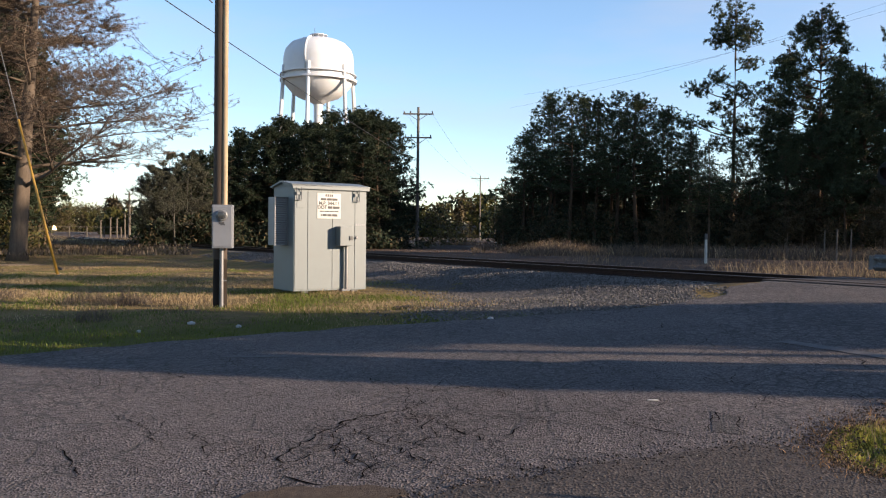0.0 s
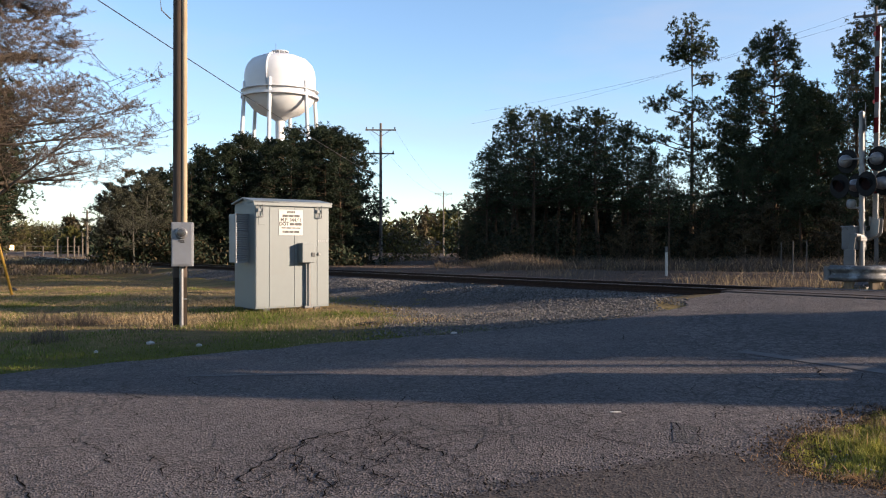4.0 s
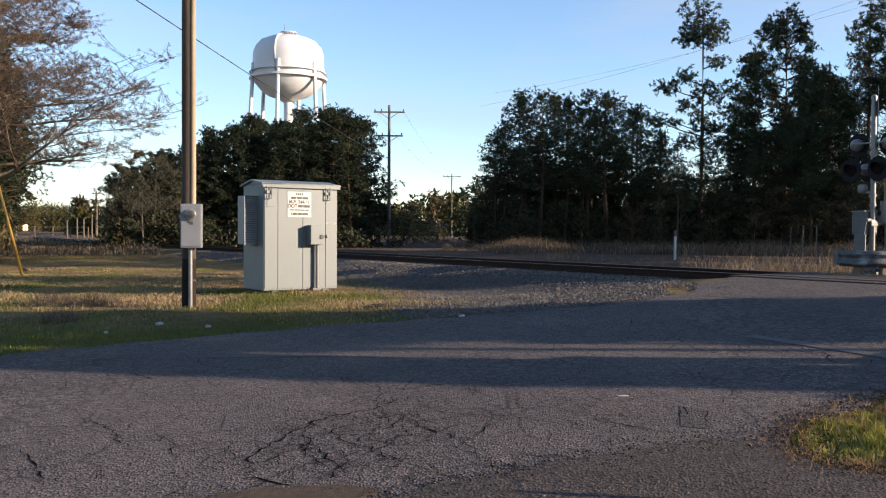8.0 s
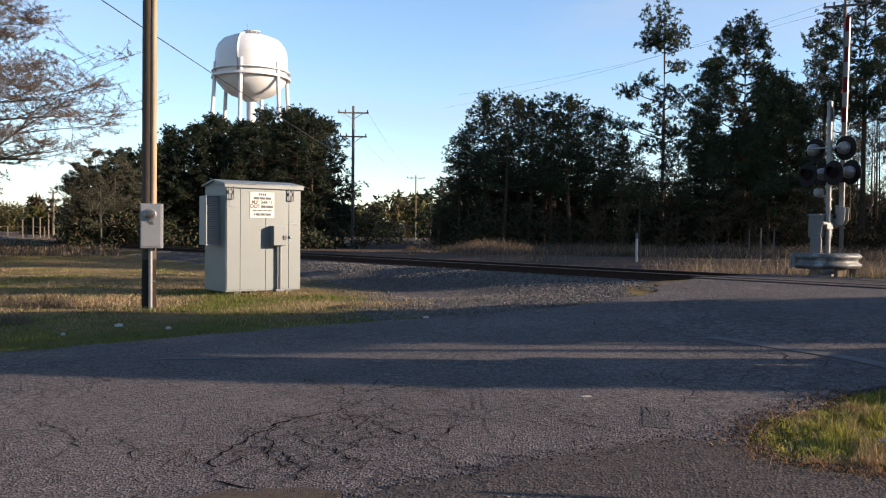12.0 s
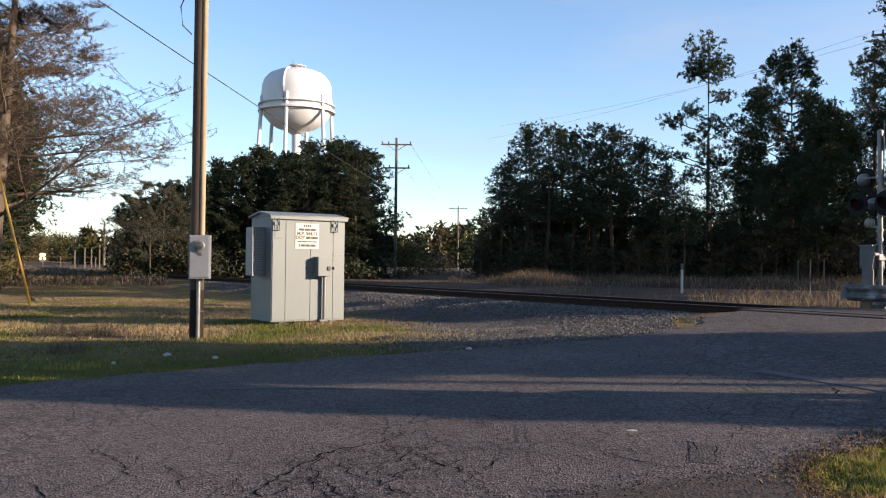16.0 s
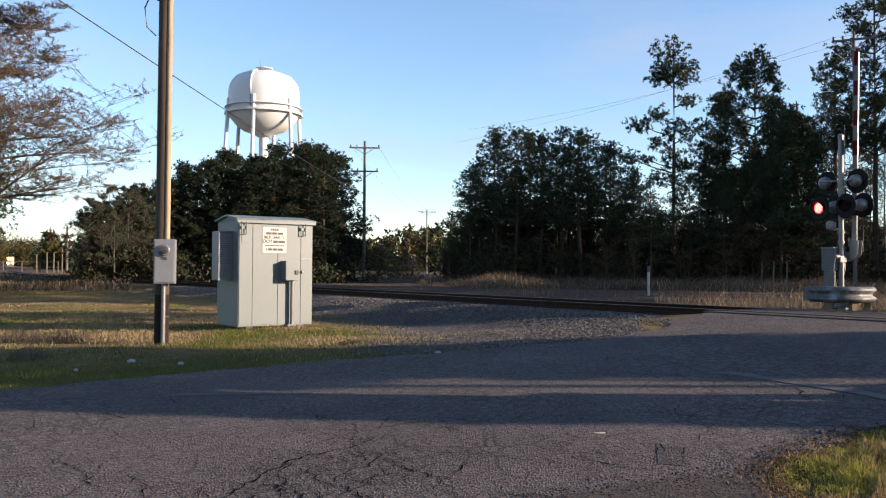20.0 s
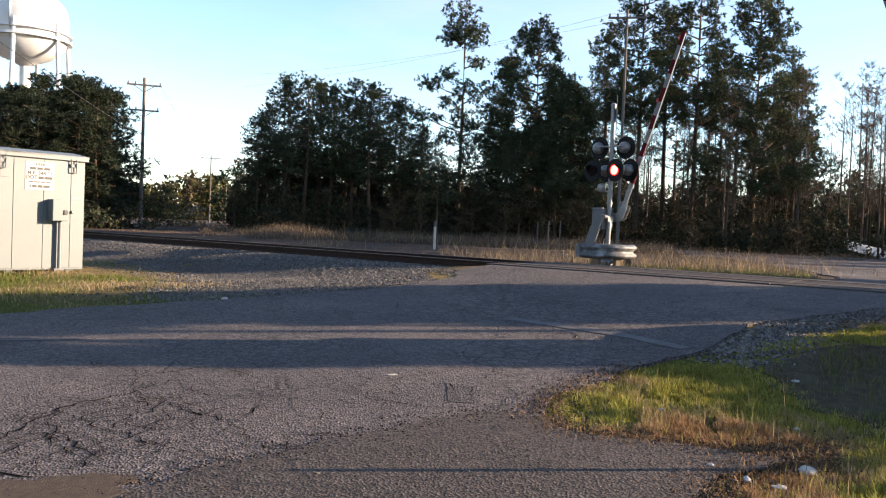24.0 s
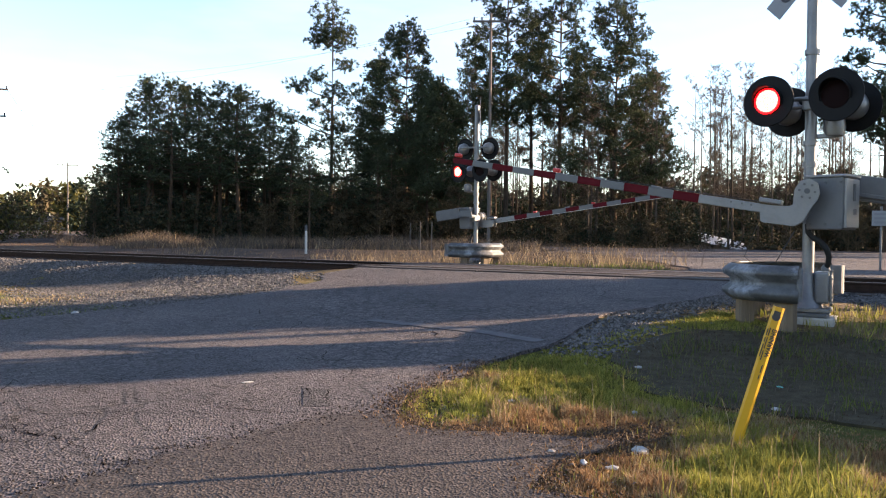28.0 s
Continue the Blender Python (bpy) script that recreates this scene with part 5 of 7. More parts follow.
def signal(which, place, yaw, lits, arm_len, guard):
    """A crossing signal. Local x runs along the track, so that the gate arm reaches to local -x; local -y faces its road traffic."""
    ob = thing("crossing_signal", pose(*place, 0, 0, yaw), "silver crossing signal mast with flashing lamps and a striped gate arm", "signal", "crossing signals")
    part("foundation", box((0.52, 0.52, 0.30), (0.04, 0, -0.09), 0.02), CONCRETE, ob, "concrete foundation block")
    part("base_plate", box((0.46, 0.46, 0.04), (0, 0, 0.085), 0.01), GALV, ob)
    part("mast_base", lathe([(0.17, 0.16), (0.15, 0.20), (0.105, 0.30), (0.088, 0.55)], 20), ALU, ob, smooth=True)
    for bx in (-0.18, 0.18):
        for by in (-0.18, 0.18):
            part("anchor_bolt", rod((bx, by, 0.08), (bx, by, 0.17), 0.018, n=6), GALV, ob)
    part("base_collar", box((0.38, 0.40, 0.05), (0.06, 0, 0.135), 0.012), ALU, ob)
    part("cable_gland", lathe([(0.045, 0), (0.05, 0.03), (0.035, 0.07)], 12), GALV, ob, m=Matrix.Translation((0.19, -0.06, 0.575)), smooth=True)
    jb = part("junction_box", box((0.15, 0.22, 0.36), (0.155, 0.0, 0.39), 0.025), ALU, ob, "pale cast junction box")
    part("junction_cover", box((0.03, 0.17, 0.30), (0.243, 0.0, 0.385), 0.014), ALU, jb, "bright oval cast cover")
    for zz in (0.22, 0.55):
        part("cover_lug", rod((0.232, 0.0, zz), (0.258, 0.0, zz), 0.042, n=14), ALU, jb, smooth=True)
    for zz, yy in ((0.28, -0.06), (0.28, 0.06), (0.49, -0.06), (0.49, 0.06)):
        part("cover_screw", rod((0.256, yy, zz), (0.264, yy, zz), 0.012, n=6), SEAM, jb)
    part("mast", rod((0, 0, 0.2), (0, 0, 4.45), 0.064, n=20), ALU, ob, smooth=True)
    part("mast_cap", lathe([(0.075, 0), (0.07, 0.06), (0.02, 0.10)], 16), ALU, ob, m=Matrix.Translation((0, 0, 4.45)))
    crossbuck(ob, 3.98 if which == "near" else 4.2, -0.08, -1, -20 if which == "near" else -62)
    # lamps stand square to the road, which meets the track aslant
    aslant = Matrix.Rotation(radians(-15), 4, "Z")
    front_z, rear_z = (2.50, 2.44) if which == "near" else (2.70, 2.66)
    for zz, yy, facing in ((front_z, -0.30, 0), (rear_z, 0.30, 180)):
        part("lamp_arm", rod(aslant @ Vector((-0.42, yy * 0.35, zz + 0.02)), aslant @ Vector((0.42, yy * 0.35, zz + 0.02)), 0.024, n=10), ALU, ob)
        part("arm_clamp", box((0.17, 0.17, 0.10), (0, 0, zz), 0.02), ALU, ob)
        for sx in ((-0.37, 0.37) if which == "near" else (-0.41, 0.41)):
            part("lamp_neck", rod(aslant @ Vector((sx, yy * 0.3, zz + 0.02)), aslant @ Vector((sx, yy * 0.45, zz - 0.01)), 0.03, n=8), ALU, ob)
            toward = (facing == 0) == (which == "near")
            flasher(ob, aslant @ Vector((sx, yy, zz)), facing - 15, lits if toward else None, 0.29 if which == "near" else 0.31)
    if which == "far":
        for sx in (0.50, -0.30):
            part("lamp_neck", rod((sx, -0.02, 3.35), (sx, -0.2, 3.33), 0.03, n=8), ALU, ob)
            flasher(ob, (sx, -0.25, 3.33), -10, None)
        part("lamp_arm", rod((-0.34, -0.03, 3.35), (0.54, -0.03, 3.35), 0.024, n=10), ALU, ob)
    for z in (1.78, 2.02, 3.05):
        part("collar", lathe([(0.066, -0.03), (0.082, -0.03), (0.082, 0.03), (0.066, 0.03)], 18), ALU, ob, m=Matrix.Translation((0, 0, z)), smooth=True)
    part("bell", lathe([(0.02, 0), (0.10, 0.02), (0.12, 0.10), (0.11, 0.20), (0.05, 0.24)], 16), ALU, ob, "grey signal bell", Matrix.Translation((0.24, 0.05, 2.08)), True)
    part("bell_bracket", box((0.30, 0.06, 0.05), (0.12, 0.03, 2.10), 0.01), ALU, ob)
    # gate mechanism
    mech = part("gate_mechanism", box((0.40, 0.40, 0.58), (0.25, 0.0, 1.33), 0.02), MECH, ob, "grey gate drive housing", Matrix.Rotation(radians(-17), 4, "Z"))
    part("mechanism_cover", box((0.03, 0.36, 0.54), (0.462, 0.0, 1.33), 0.01), ALU, mech)
    part("cover_latch", box((0.02, 0.05, 0.19), (0.482, 0.02, 1.45), 0.006), SEAM, mech, "dark latch on the housing door")
    for bx in (0.10, 0.26, 0.42):
        for bz in (1.10, 1.56):
            for by in (-0.205, 0.205):
                part("cover_bolt", rod((bx, by - 0.008, bz), (bx, by + 0.008, bz), 0.014, n=6), SEAM, mech)
    part("mechanism_lid", box((0.44, 0.44, 0.03), (0.26, 0.0, 1.63), 0.01), ALU, mech)
    part("mechanism_label", box((0.004, 0.08, 0.06), (0.480, 0.05, 1.24)), SEAM, mech)
    part("mechanism_clamp", box((0.18, 0.22, 0.16), (0.02, 0, 1.33), 0.02), ALU, mech)
    side = 1
    if which == "near":
        a = gate_arm(ob, (0.02, -0.22, 1.46), arm_len, side, (0.66, 0.985), (0.37, 0.53), 0.105, 1.15, 0.305, 0.26)
    else:
        a = gate_arm(ob, (0.02, -0.22, 1.40), arm_len, side, (0.32, 0.64, 0.965), (0.5,), 0.14, 1.06, 0.385, 0.19)
    ARMS[which] = a
    cable = [(0.0, -0.12, 1.10), (0.01, -0.14, 1.01), (0.06, -0.15, 0.95), (0.14, -0.15, 0.90), (0.20, -0.15, 0.83), (0.225, -0.13, 0.74), (0.215, -0.09, 0.66), (0.19, -0.06, 0.60)]
    pipe("cable", cable, 0.032, RUBBER, ob, "thick black cable")
    # the guard rail round the foot is a thing of its own
    gr = thing("guard_rail", pose(*place, 0, 0, yaw), "bent galvanized W-beam guard rail on wooden posts round the signal", "guard rail", "signal guard rails")
    r, cx, en, ef = guard
    v, f = w_beam(r, cx, en, ef, 0.45)
    put("beam", mesh_of("beam", v, f, BEAM, True), gr, "curved weathered galvanized steel beam")
    for w in (100, 150, 210, 260):
        w = radians(w)
        part("post", box((0.15, 0.20, 0.9), (0, 0, 0.06), 0.012), POSTWOOD, gr, "square wooden post", Matrix.Translation((cx + (r - 0.13) * math.cos(w), (r - 0.13) * math.sin(w), 0)) @ Matrix.Rotation(w, 4, "Z"))
    for px, py in ((cx + ef + 0.05, r), (cx + en + 0.01, -r - 0.02)):
        part("terminal", rod((px, py, 0.28), (px, py, 0.62), 0.09 if py > 0 else 0.03, n=16), GALV, gr, "rounded beam end")
    return ob


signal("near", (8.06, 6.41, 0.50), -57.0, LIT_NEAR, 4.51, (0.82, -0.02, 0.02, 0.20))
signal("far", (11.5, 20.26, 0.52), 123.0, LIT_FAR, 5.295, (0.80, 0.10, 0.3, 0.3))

# ---- power poles and wires ----
PALEWOOD = plain("pale_dry_wood", (0.12, 0.10, 0.078), 0.85, vary=0.3, scale=3)


def power_pole(x, y, h, arms, label, yaw, mat=FARPOLE, r=0.16):
    ob = thing("power_pole", pose(x, y, ground_z(x, y), 0, 0, yaw), label, "utility pole", "power poles")
    part("pole", rod((0, 0, -0.5), (0, 0, h), r, r * 0.62, 12), mat, ob, smooth=True)
    for z, w in arms:
        arm = part("crossarm", box((w, 0.10, 0.12), (0, -0.14, z), 0.01), mat, ob)
        for sx in (-0.46, -0.25, 0.46):
            part("insulator", lathe([(0.03, 0), (0.06, 0.05), (0.04, 0.12), (0.06, 0.17), (0.02, 0.22)], 8), SEAM, arm, m=Matrix.Translation((sx * w, -0.14, z + 0.05)))
        for sx in (-1, 1):
            part("brace", rod((0, -0.1, z - 0.55), (sx * w * 0.3, -0.14, z - 0.05), 0.025, n=5), mat, arm)
    return ob


P2, P3 = P(-1.80, 70), P(2.56, 156)
power_pole(*P2, 11.9, [(11.3, 2.6), (9.3, 2.3)], "dark wooden power pole with two crossarms beside the track", 0)
power_pole(*P3, 12.2, [(11.7, 3.4)], "distant wooden power pole with one crossarm", 0)
P4 = P(3.6, 230)
power_pole(*P4, 12.0, [(11.5, 3.0)], "distant wooden power pole with one crossarm", 0)
P5 = P(30.35, 50)
power_pole(*P5, 14.2, [(13.7, 2.2)], "tall weathered wooden power pole beyond the signal", -30, FARPOLE, 0.11)
YARD = ((-22.62, 150, 2.9), (-22.04, 150, 3.3), (-21.65, 150, 3.3), (-21.17, 150, 4.1))
x, y = P(-20.9, 148)
power_pole(x, y, 7.7, [(7.3, 1.6)], "pale distant wooden power pole beside a yard", -18, PALEWOOD, 0.24)
for az, d, h in YARD:
    x, y = P(az, d)
    ob = thing("yard_post", pose(x, y, ground_z(x, y)), "pale upright post in a distant yard", "post", "yard posts")
    part("post", rod((0, 0, -0.3), (0, 0, h), 0.14, 0.12, 8), PALEWOOD, ob)
    part("post_cap", box((0.4, 0.4, 0.12), (0, 0, h), 0.02), PALEWOOD, ob)
fence = thing("pipe_fence", pose(0, 0, 0.5), "long pale two-rail fence behind the distant posts", "fence")
for z in (0.85, 1.7):
    part("rail", rod((*P(-26.5, 151), z), (*P(-21.3, 151), z), 0.032, n=6), PALEWOOD, fence)
for k in range(6):
    a = P(-26.5 + 1.02 * k, 151.2)
    part("post", rod((*a, -0.3), (*a, 1.8), 0.10, n=6), PALEWOOD, fence)


def span(a, b, sag, r, label="thin dark overhead wire"):
    a, b = Vector(a), Vector(b)
    pts = [a.lerp(b, k / 14) - Vector((0, 0, sag * 4 * (k / 14) * (1 - k / 14))) for k in range(15)]
    v, f = tube(pts, r, 4)
    tagged(new("wire", mesh_of("wire", v, f, WIRE)), label, "wire", "overhead wires")


span((-9.9, -12.0, 7.52), (P2[0] - 0.2, P2[1], 7.75), 0.35, 0.016, "black overhead service cable passing the meter pole")
span(POLE_TOP, (POLE_TOP.x - 2.2, POLE_TOP.y - 9.0, 7.9), 0.15, 0.012, "black service drop at the meter pole")
for sx in (-1.15, 1.15):
    span((P2[0] + sx, P2[1], 11.9), (P3[0] + sx, P3[1], 12.4), 1.2, 0.009)
    span((P3[0] + sx, P3[1], 12.4), (P4[0] + sx, P4[1], 12.4), 1.5, 0.008)
    span((P5[0] + sx * 0.7, P5[1], 14.4), (*P(5.0 + 0.4 * sx, 72), 13.2 + 0.5 * sx), 0.5, 0.006)
    span((P5[0] + sx * 0.7, P5[1], 14.3), (38 + sx, -4, 13.0), 0.8, 0.007)

# ---- trees ----
PINES = [pine_meshes(100 + k, 10, 0.14, 2.3, 66, 0.13, clump=0.44, per=27, needle=CEDAR) for k in range(4)]
MIDS = [pine_meshes(200 + k, 12, 0.36, 2.9, 60, 0.15, clump=0.54, per=20, squash=0.65) for k in range(5)]
TALLS = [loblolly(300 + k, 19, 0.22, random_clusters(320 + k, 19, 0.44 + 0.05 * (k % 3), 2.7, 17 + k % 3)) for k in range(4)]
LONE = loblolly(407, 19.8, 0.20, [(-0.2, 0, 18.2, 1.81, 1.65), (-1.2, 0.2, 16.8, 1.13, 0.99), (1.0, -0.2, 16.7, 1.24, 1.10), (0.1, 0, 16.6, 1.47, 0.88), (1.15, 0.2, 14.7, 1.02, 0.66), (-2.7, 0.2, 12.9, 1.13, 0.66),
                                  (-1.25, -0.4, 13.5, 1.02, 0.77), (0.2, 0.3, 12.2, 1.24, 1.10), (1.1, -0.3, 11.9, 0.90, 1.10), (-1.0, 0.5, 11.3, 1.02, 0.88), (-3.4, 0.2, 10.2, 1.02, 0.66), (-2.1, 0.2, 10.1, 0.68, 0.44),
                                  (0.2, 0.2, 9.8, 1.36, 1.10), (-0.7, -0.4, 8.3, 1.13, 0.88), (1.1, 0.5, 9.2, 1.02, 0.77), (0.4, 0.3, 6.8, 0.79, 0.77)])
BARES = [branching(500 + k, 12, 0.09, 2.1, 3, 0.22, bud=BUDS, buds=420, upright=1.2, kids=(5, 5, 4), bud_len=0.05, rmin=0.009) for k in range(5)]
GREYS = [branching(520 + k, 7, 0.09, 2.2, 3, 0.12, bud=GREYBUD, buds=2600, upright=0.8, kids=(5, 5, 4), bud_len=0.08, rmin=0.009, bark=GREYBARK) for k in range(3)]
TWIGS = [branching(540 + k, 3, 0.03, 1.1, 2, 0.05, bud=BRUSH, buds=500, upright=1.0, kids=(5, 5), bud_len=0.09, bark=TWIGBARK, rmin=0.009) for k in range(3)]
rnd = random.Random(11)
TREE_COUNT = [0]


def plant(kind, az, d, h, base_h, name="pine", label="dark green pine in the woods", group="pines of the woods", wide=1.0):
    """One tree at a bearing and distance, scaled from its stock height."""
    x, y = P(az, d)
    k = h / base_h
    m = pose(x, y, ground_z(x, y) - 0.05, 0, 0, rnd.uniform(0, 360))
    ob = tree_thing(name, kind, m, label, group)
    ob.scale = (k * wide, k * wide, k)
    TREE_COUNT[0] += 1
    return ob


def profile(az, table):
    return float(np.interp(az, [a for a, _ in table], [e for _, e in table]))


def el_h(el, d):
    return max(2.5, d * math.tan(radians(el)) + 1.05)


# dense young pines beyond the cabinet; tops by bearing
TOP_L = [(-19.8, 3.2), (-17.1, 4.7), (-15.4, 6.0), (-13.3, 7.0), (-11.8, 7.6), (-9.0, 7.8), (-6.1, 8.4), (-3.9, 8.6), (-3.2, 8.0)]
for row, d in enumerate((62, 66, 70, 75)):
    az = -17.9 if row == 0 else -18.8
    while az < -3.3:
        el = profile(az, TOP_L) * rnd.uniform(0.90, 1.02) * (0.93 if row == 0 else 1.0)
        plant(rnd.choice(PINES), az, d + rnd.uniform(-1.5, 1.5), el_h(el, d), 10, label="dense dark young pine with boughs to the ground", group="young pines beyond the track", wide=1.25)
        az += rnd.uniform(1.05, 1.5)
for az, d, el in ((-20.0, 62, 3.1), (-19.4, 62, 3.9), (-18.7, 61, 4.4), (-18.1, 63, 4.9), (-17.4, 60, 4.6), (-19.2, 70, 4.0), (-18.1, 58, 4.0), (-16.9, 61, 5.0)):
    plant(rnd.choice(GREYS), az, d, el_h(el, d), 7, "budding_tree", "grey budding tree at the edge of the pines", "budding trees", 1.2)

# pines across the track
TOP_R = [(3.9, 1.6), (4.6, 3.8), (5.4, 6.4), (6.4, 9.3), (8.2, 9.9), (9.8, 9.6), (10.6, 8.9), (11.9, 9.6), (12.6, 8.6), (13.65, 9.7), (15.2, 9.1), (15.6, 7.3), (17.6, 6.5), (20.8, 7.4), (22, 11), (24.5, 13),
         (27, 11), (31, 13), (38, 13), (41.4, 10), (43, 7)]
for row, d in enumerate((64, 69, 75)):
    az = 4.2
    while az < 17.6:
        el = profile(az, TOP_R) * rnd.uniform(0.90, 1.02)
        plant(rnd.choice(MIDS), az, d + rnd.uniform(-2, 2), el_h(el, d), 12, wide=1.15)
        az += rnd.uniform(1.2, 2.0)
ob = plant(LONE, 19.35, 68, 19.8, 19.8, "lone_pine", "tall slender pine standing above the woods", "tall pines")
ob.rotation_euler = (0, 0, radians(-19.35))


def crown_clusters(seed, h, zb, half, n, full):
    """Tufts of an egg-shaped crown from the height zb up; full: how far the lower boughs fill it."""
    r = random.Random(seed)
    out = [(r.uniform(-.2, .2), r.uniform(-.2, .2), h - 0.9, 0.9, 0.95)]
    for k in range(n):
        g = (k + r.random()) / n
        z = zb + (h - zb - 1.2) * g
        wide = 1.2 * half * min(1.0, full + 1.6 * g) * (1 - 0.66 * g ** 2.3)
        a = 2.4 * k + r.uniform(-.5, .5)
        q = wide * r.uniform(0.45, 1.0)
        rad = r.uniform(0.75, 1.25) * (1.12 - 0.3 * g)
        out.append((q * math.cos(a), q * math.sin(a), z, rad, rad * r.uniform(0.55, 0.85)))
    return out


# old pines: bearing, distance, bearing heights of top and crown base, half width, tufts, fullness
for k, (az, d, top, low, half, n, full) in enumerate((
        (24.5, 66, 14.6, 4.2, 3.0, 48, 0.8), (26.9, 61, 10.9, 2.8, 2.2, 50, 0.95), (31.5, 66, 17.4, 7.6, 3.3, 34, 0.6), (29.2, 76, 14.3, 7.5, 2.0, 18, 0.6),
        (35.2, 67, 17.2, 7.6, 2.6, 30, 0.6), (33.3, 74, 14.4, 8.2, 2.1, 16, 0.6), (38.9, 64, 16.2, 3.0, 3.2, 60, 0.95), (41.3, 70, 11.6, 3.0, 1.9, 24, 0.8),
        (22.6, 72, 12.4, 4.4, 2.2, 26, 0.8), (36.8, 76, 12.5, 6.8, 2.0, 16, 0.7), (55.4, 58, 16.5, 6.0, 2.6, 30, 0.7), (57.6, 60, 15.5, 5.0, 2.4, 24, 0.7))):
    h, zb = el_h(top, d), el_h(low, d)
    meshes = loblolly(430 + k, h, 0.23, crown_clusters(450 + k, h, zb, half, n, full), stubs=9)
    plant(meshes, az, d, 1.0, 1.0, "pine", "tall dark pine with a bare lower trunk", "tall pines")
for az, d, el in ((22.0, 78, 9.5), (25.6, 80, 10.5), (30.4, 84, 10.5), (34.0, 86, 10), (37.8, 82, 10.0), (40.2, 84, 9)):
    plant(rnd.choice(TALLS), az, d, el_h(el, d), 19, "pine", "tall dark pine with a bare lower trunk", "tall pines", 1.05)
for k in range(10):
    az = rnd.uniform(17, 30)
    plant(rnd.choice(MIDS), az, rnd.uniform(58, 64), rnd.uniform(5, 8), 12)
for k in range(46):
    az = rnd.uniform(12, 42) if k < 32 else rnd.uniform(50, 58)
    plant(rnd.choice(TWIGS), az, rnd.uniform(57, 63), rnd.uniform(1.8, 4.2), 3, "bare_shrub", "bare tan twiggy shrub at the wood's edge", "bare shrubs", 1.2)
for k in range(110):
    az = rnd.uniform(27, 60)
    d = rnd.uniform(60, 84)
    plant(rnd.choice(BARES), az, d, el_h(rnd.uniform(7, 11), d), 12, "bare_tree", "slender bare tree at the wood's edge", "bare trees")
for k in range(14):
    az = rnd.uniform(43, 62)
    plant(rnd.choice(MIDS), az, rnd.uniform(74, 92), rnd.uniform(5, 9), 12)

# darker growth deep in the woods
for row, d in enumerate((74, 80, 88)):
    az = 4.0 + 0.4 * row
    while az < 43 + 8 * row:
        el = min(8.0, profile(az, TOP_R) * 0.6) if az < 26 else 3.4
        plant(rnd.choice(PINES), az, d + rnd.uniform(-2, 2), el_h(el * rnd.uniform(0.55, 1.0) * (0.8 if az > 30 else 1), d), 10, label="shaded evergreen deep in the woods", group="pines of the woods", wide=1.5)
        az += rnd.uniform(1.3, 2.3)
for k in range(26):
    az = rnd.uniform(42, 60)
    plant(rnd.choice(PINES), az, rnd.uniform(66, 96), rnd.uniform(3, 6), 10, label="low evergreen below the bare trees", group="pines of the woods", wide=1.4)
# low brush under the woods
spots = []
for k in range(240):
    az = rnd.uniform(4, 60)
    x, y = P(az, rnd.uniform(60, 76))
    spots.append((x, y, rnd.uniform(0.7, 3.4)))
thicket("underbrush", spots, 2.2, 34, 9, 0.26, 0.05, [BRUSH, CEDAR], "tangled brown and green underbrush below the pines", 21)
spots = []
for k in range(90):
    x, y = P(rnd.uniform(-20, -2.2), rnd.uniform(58, 66))
    spots.append((x, y, rnd.uniform(0.8, 2.4)))
thicket("pine_edge_brush", spots, 1.6, 24, 9, 0.30, 0.07, [CEDAR, BRUSH, CEDAR], "dark brush at the foot of the young pines", 22)
spots = [(*P(az, d), h) for az, d, h in ((-0.9, 76, 3.2), (-0.2, 80, 3.6), (0.5, 84, 3.0), (1.2, 90, 2.4), (-1.4, 74, 2.4), (0.1, 92, 4.4), (1.6, 110, 3.0))]
thicket("spring_shrubs", spots, 1.7, 44, 10, 0.24, 0.07, [SPRING, BRUSH], "yellow-green budding shrubs beside the track", 23)

# far woods along the skyline
spots = []
for k in range(560):
    az = rnd.uniform(-46, 70)
    d = rnd.uniform(260, 340) if not -29.5 < az < -22.3 else rnd.uniform(830, 900)
    x, y = P(az, d)
    hh = (rnd.uniform(8.5, 13) + 2.5 * math.sin(az * 0.7)) * (1.0 if d < 400 else 2.2) 
    spots.append((x, y, hh))
for k in range(150):
    x, y = P(rnd.uniform(-29.5, -21.5), rnd.uniform(820, 930))
    spots.append((x, y, rnd.uniform(20, 27)))


def far_woods():
    rng = np.random.default_rng(31)
    cents, rads = [], []
    for x, y, h in spots:
        for _ in range(30):
            f = rng.random() ** 1.2
            a, r = rng.uniform(0, 6.28), (4.6 if h < 18 else 11) * (1 - 0.6 * f) * rng.random() ** 0.5
            cents.append((x + r * math.cos(a), y + r * math.sin(a), 0.6 + h * f))
            rads.append(rng.uniform(0.9, 1.7) * (1 if h < 18 else 2.2))
    v, f = needles(cents, rads, 10, 1.6, 0.5, rng)
    me = mesh_of("far_woods", v.tolist(), f.tolist(), [BRUSH, CEDAR, SPRING])
    me.polygons.foreach_set("material_index", np.repeat(rng.choice(3, len(spots), p=[0.40, 0.22, 0.38]), 300))
    me.update()
    tagged(new("far_woods", me), "distant olive and brown woods on the skyline", "woods", kind="stuff")


far_woods()


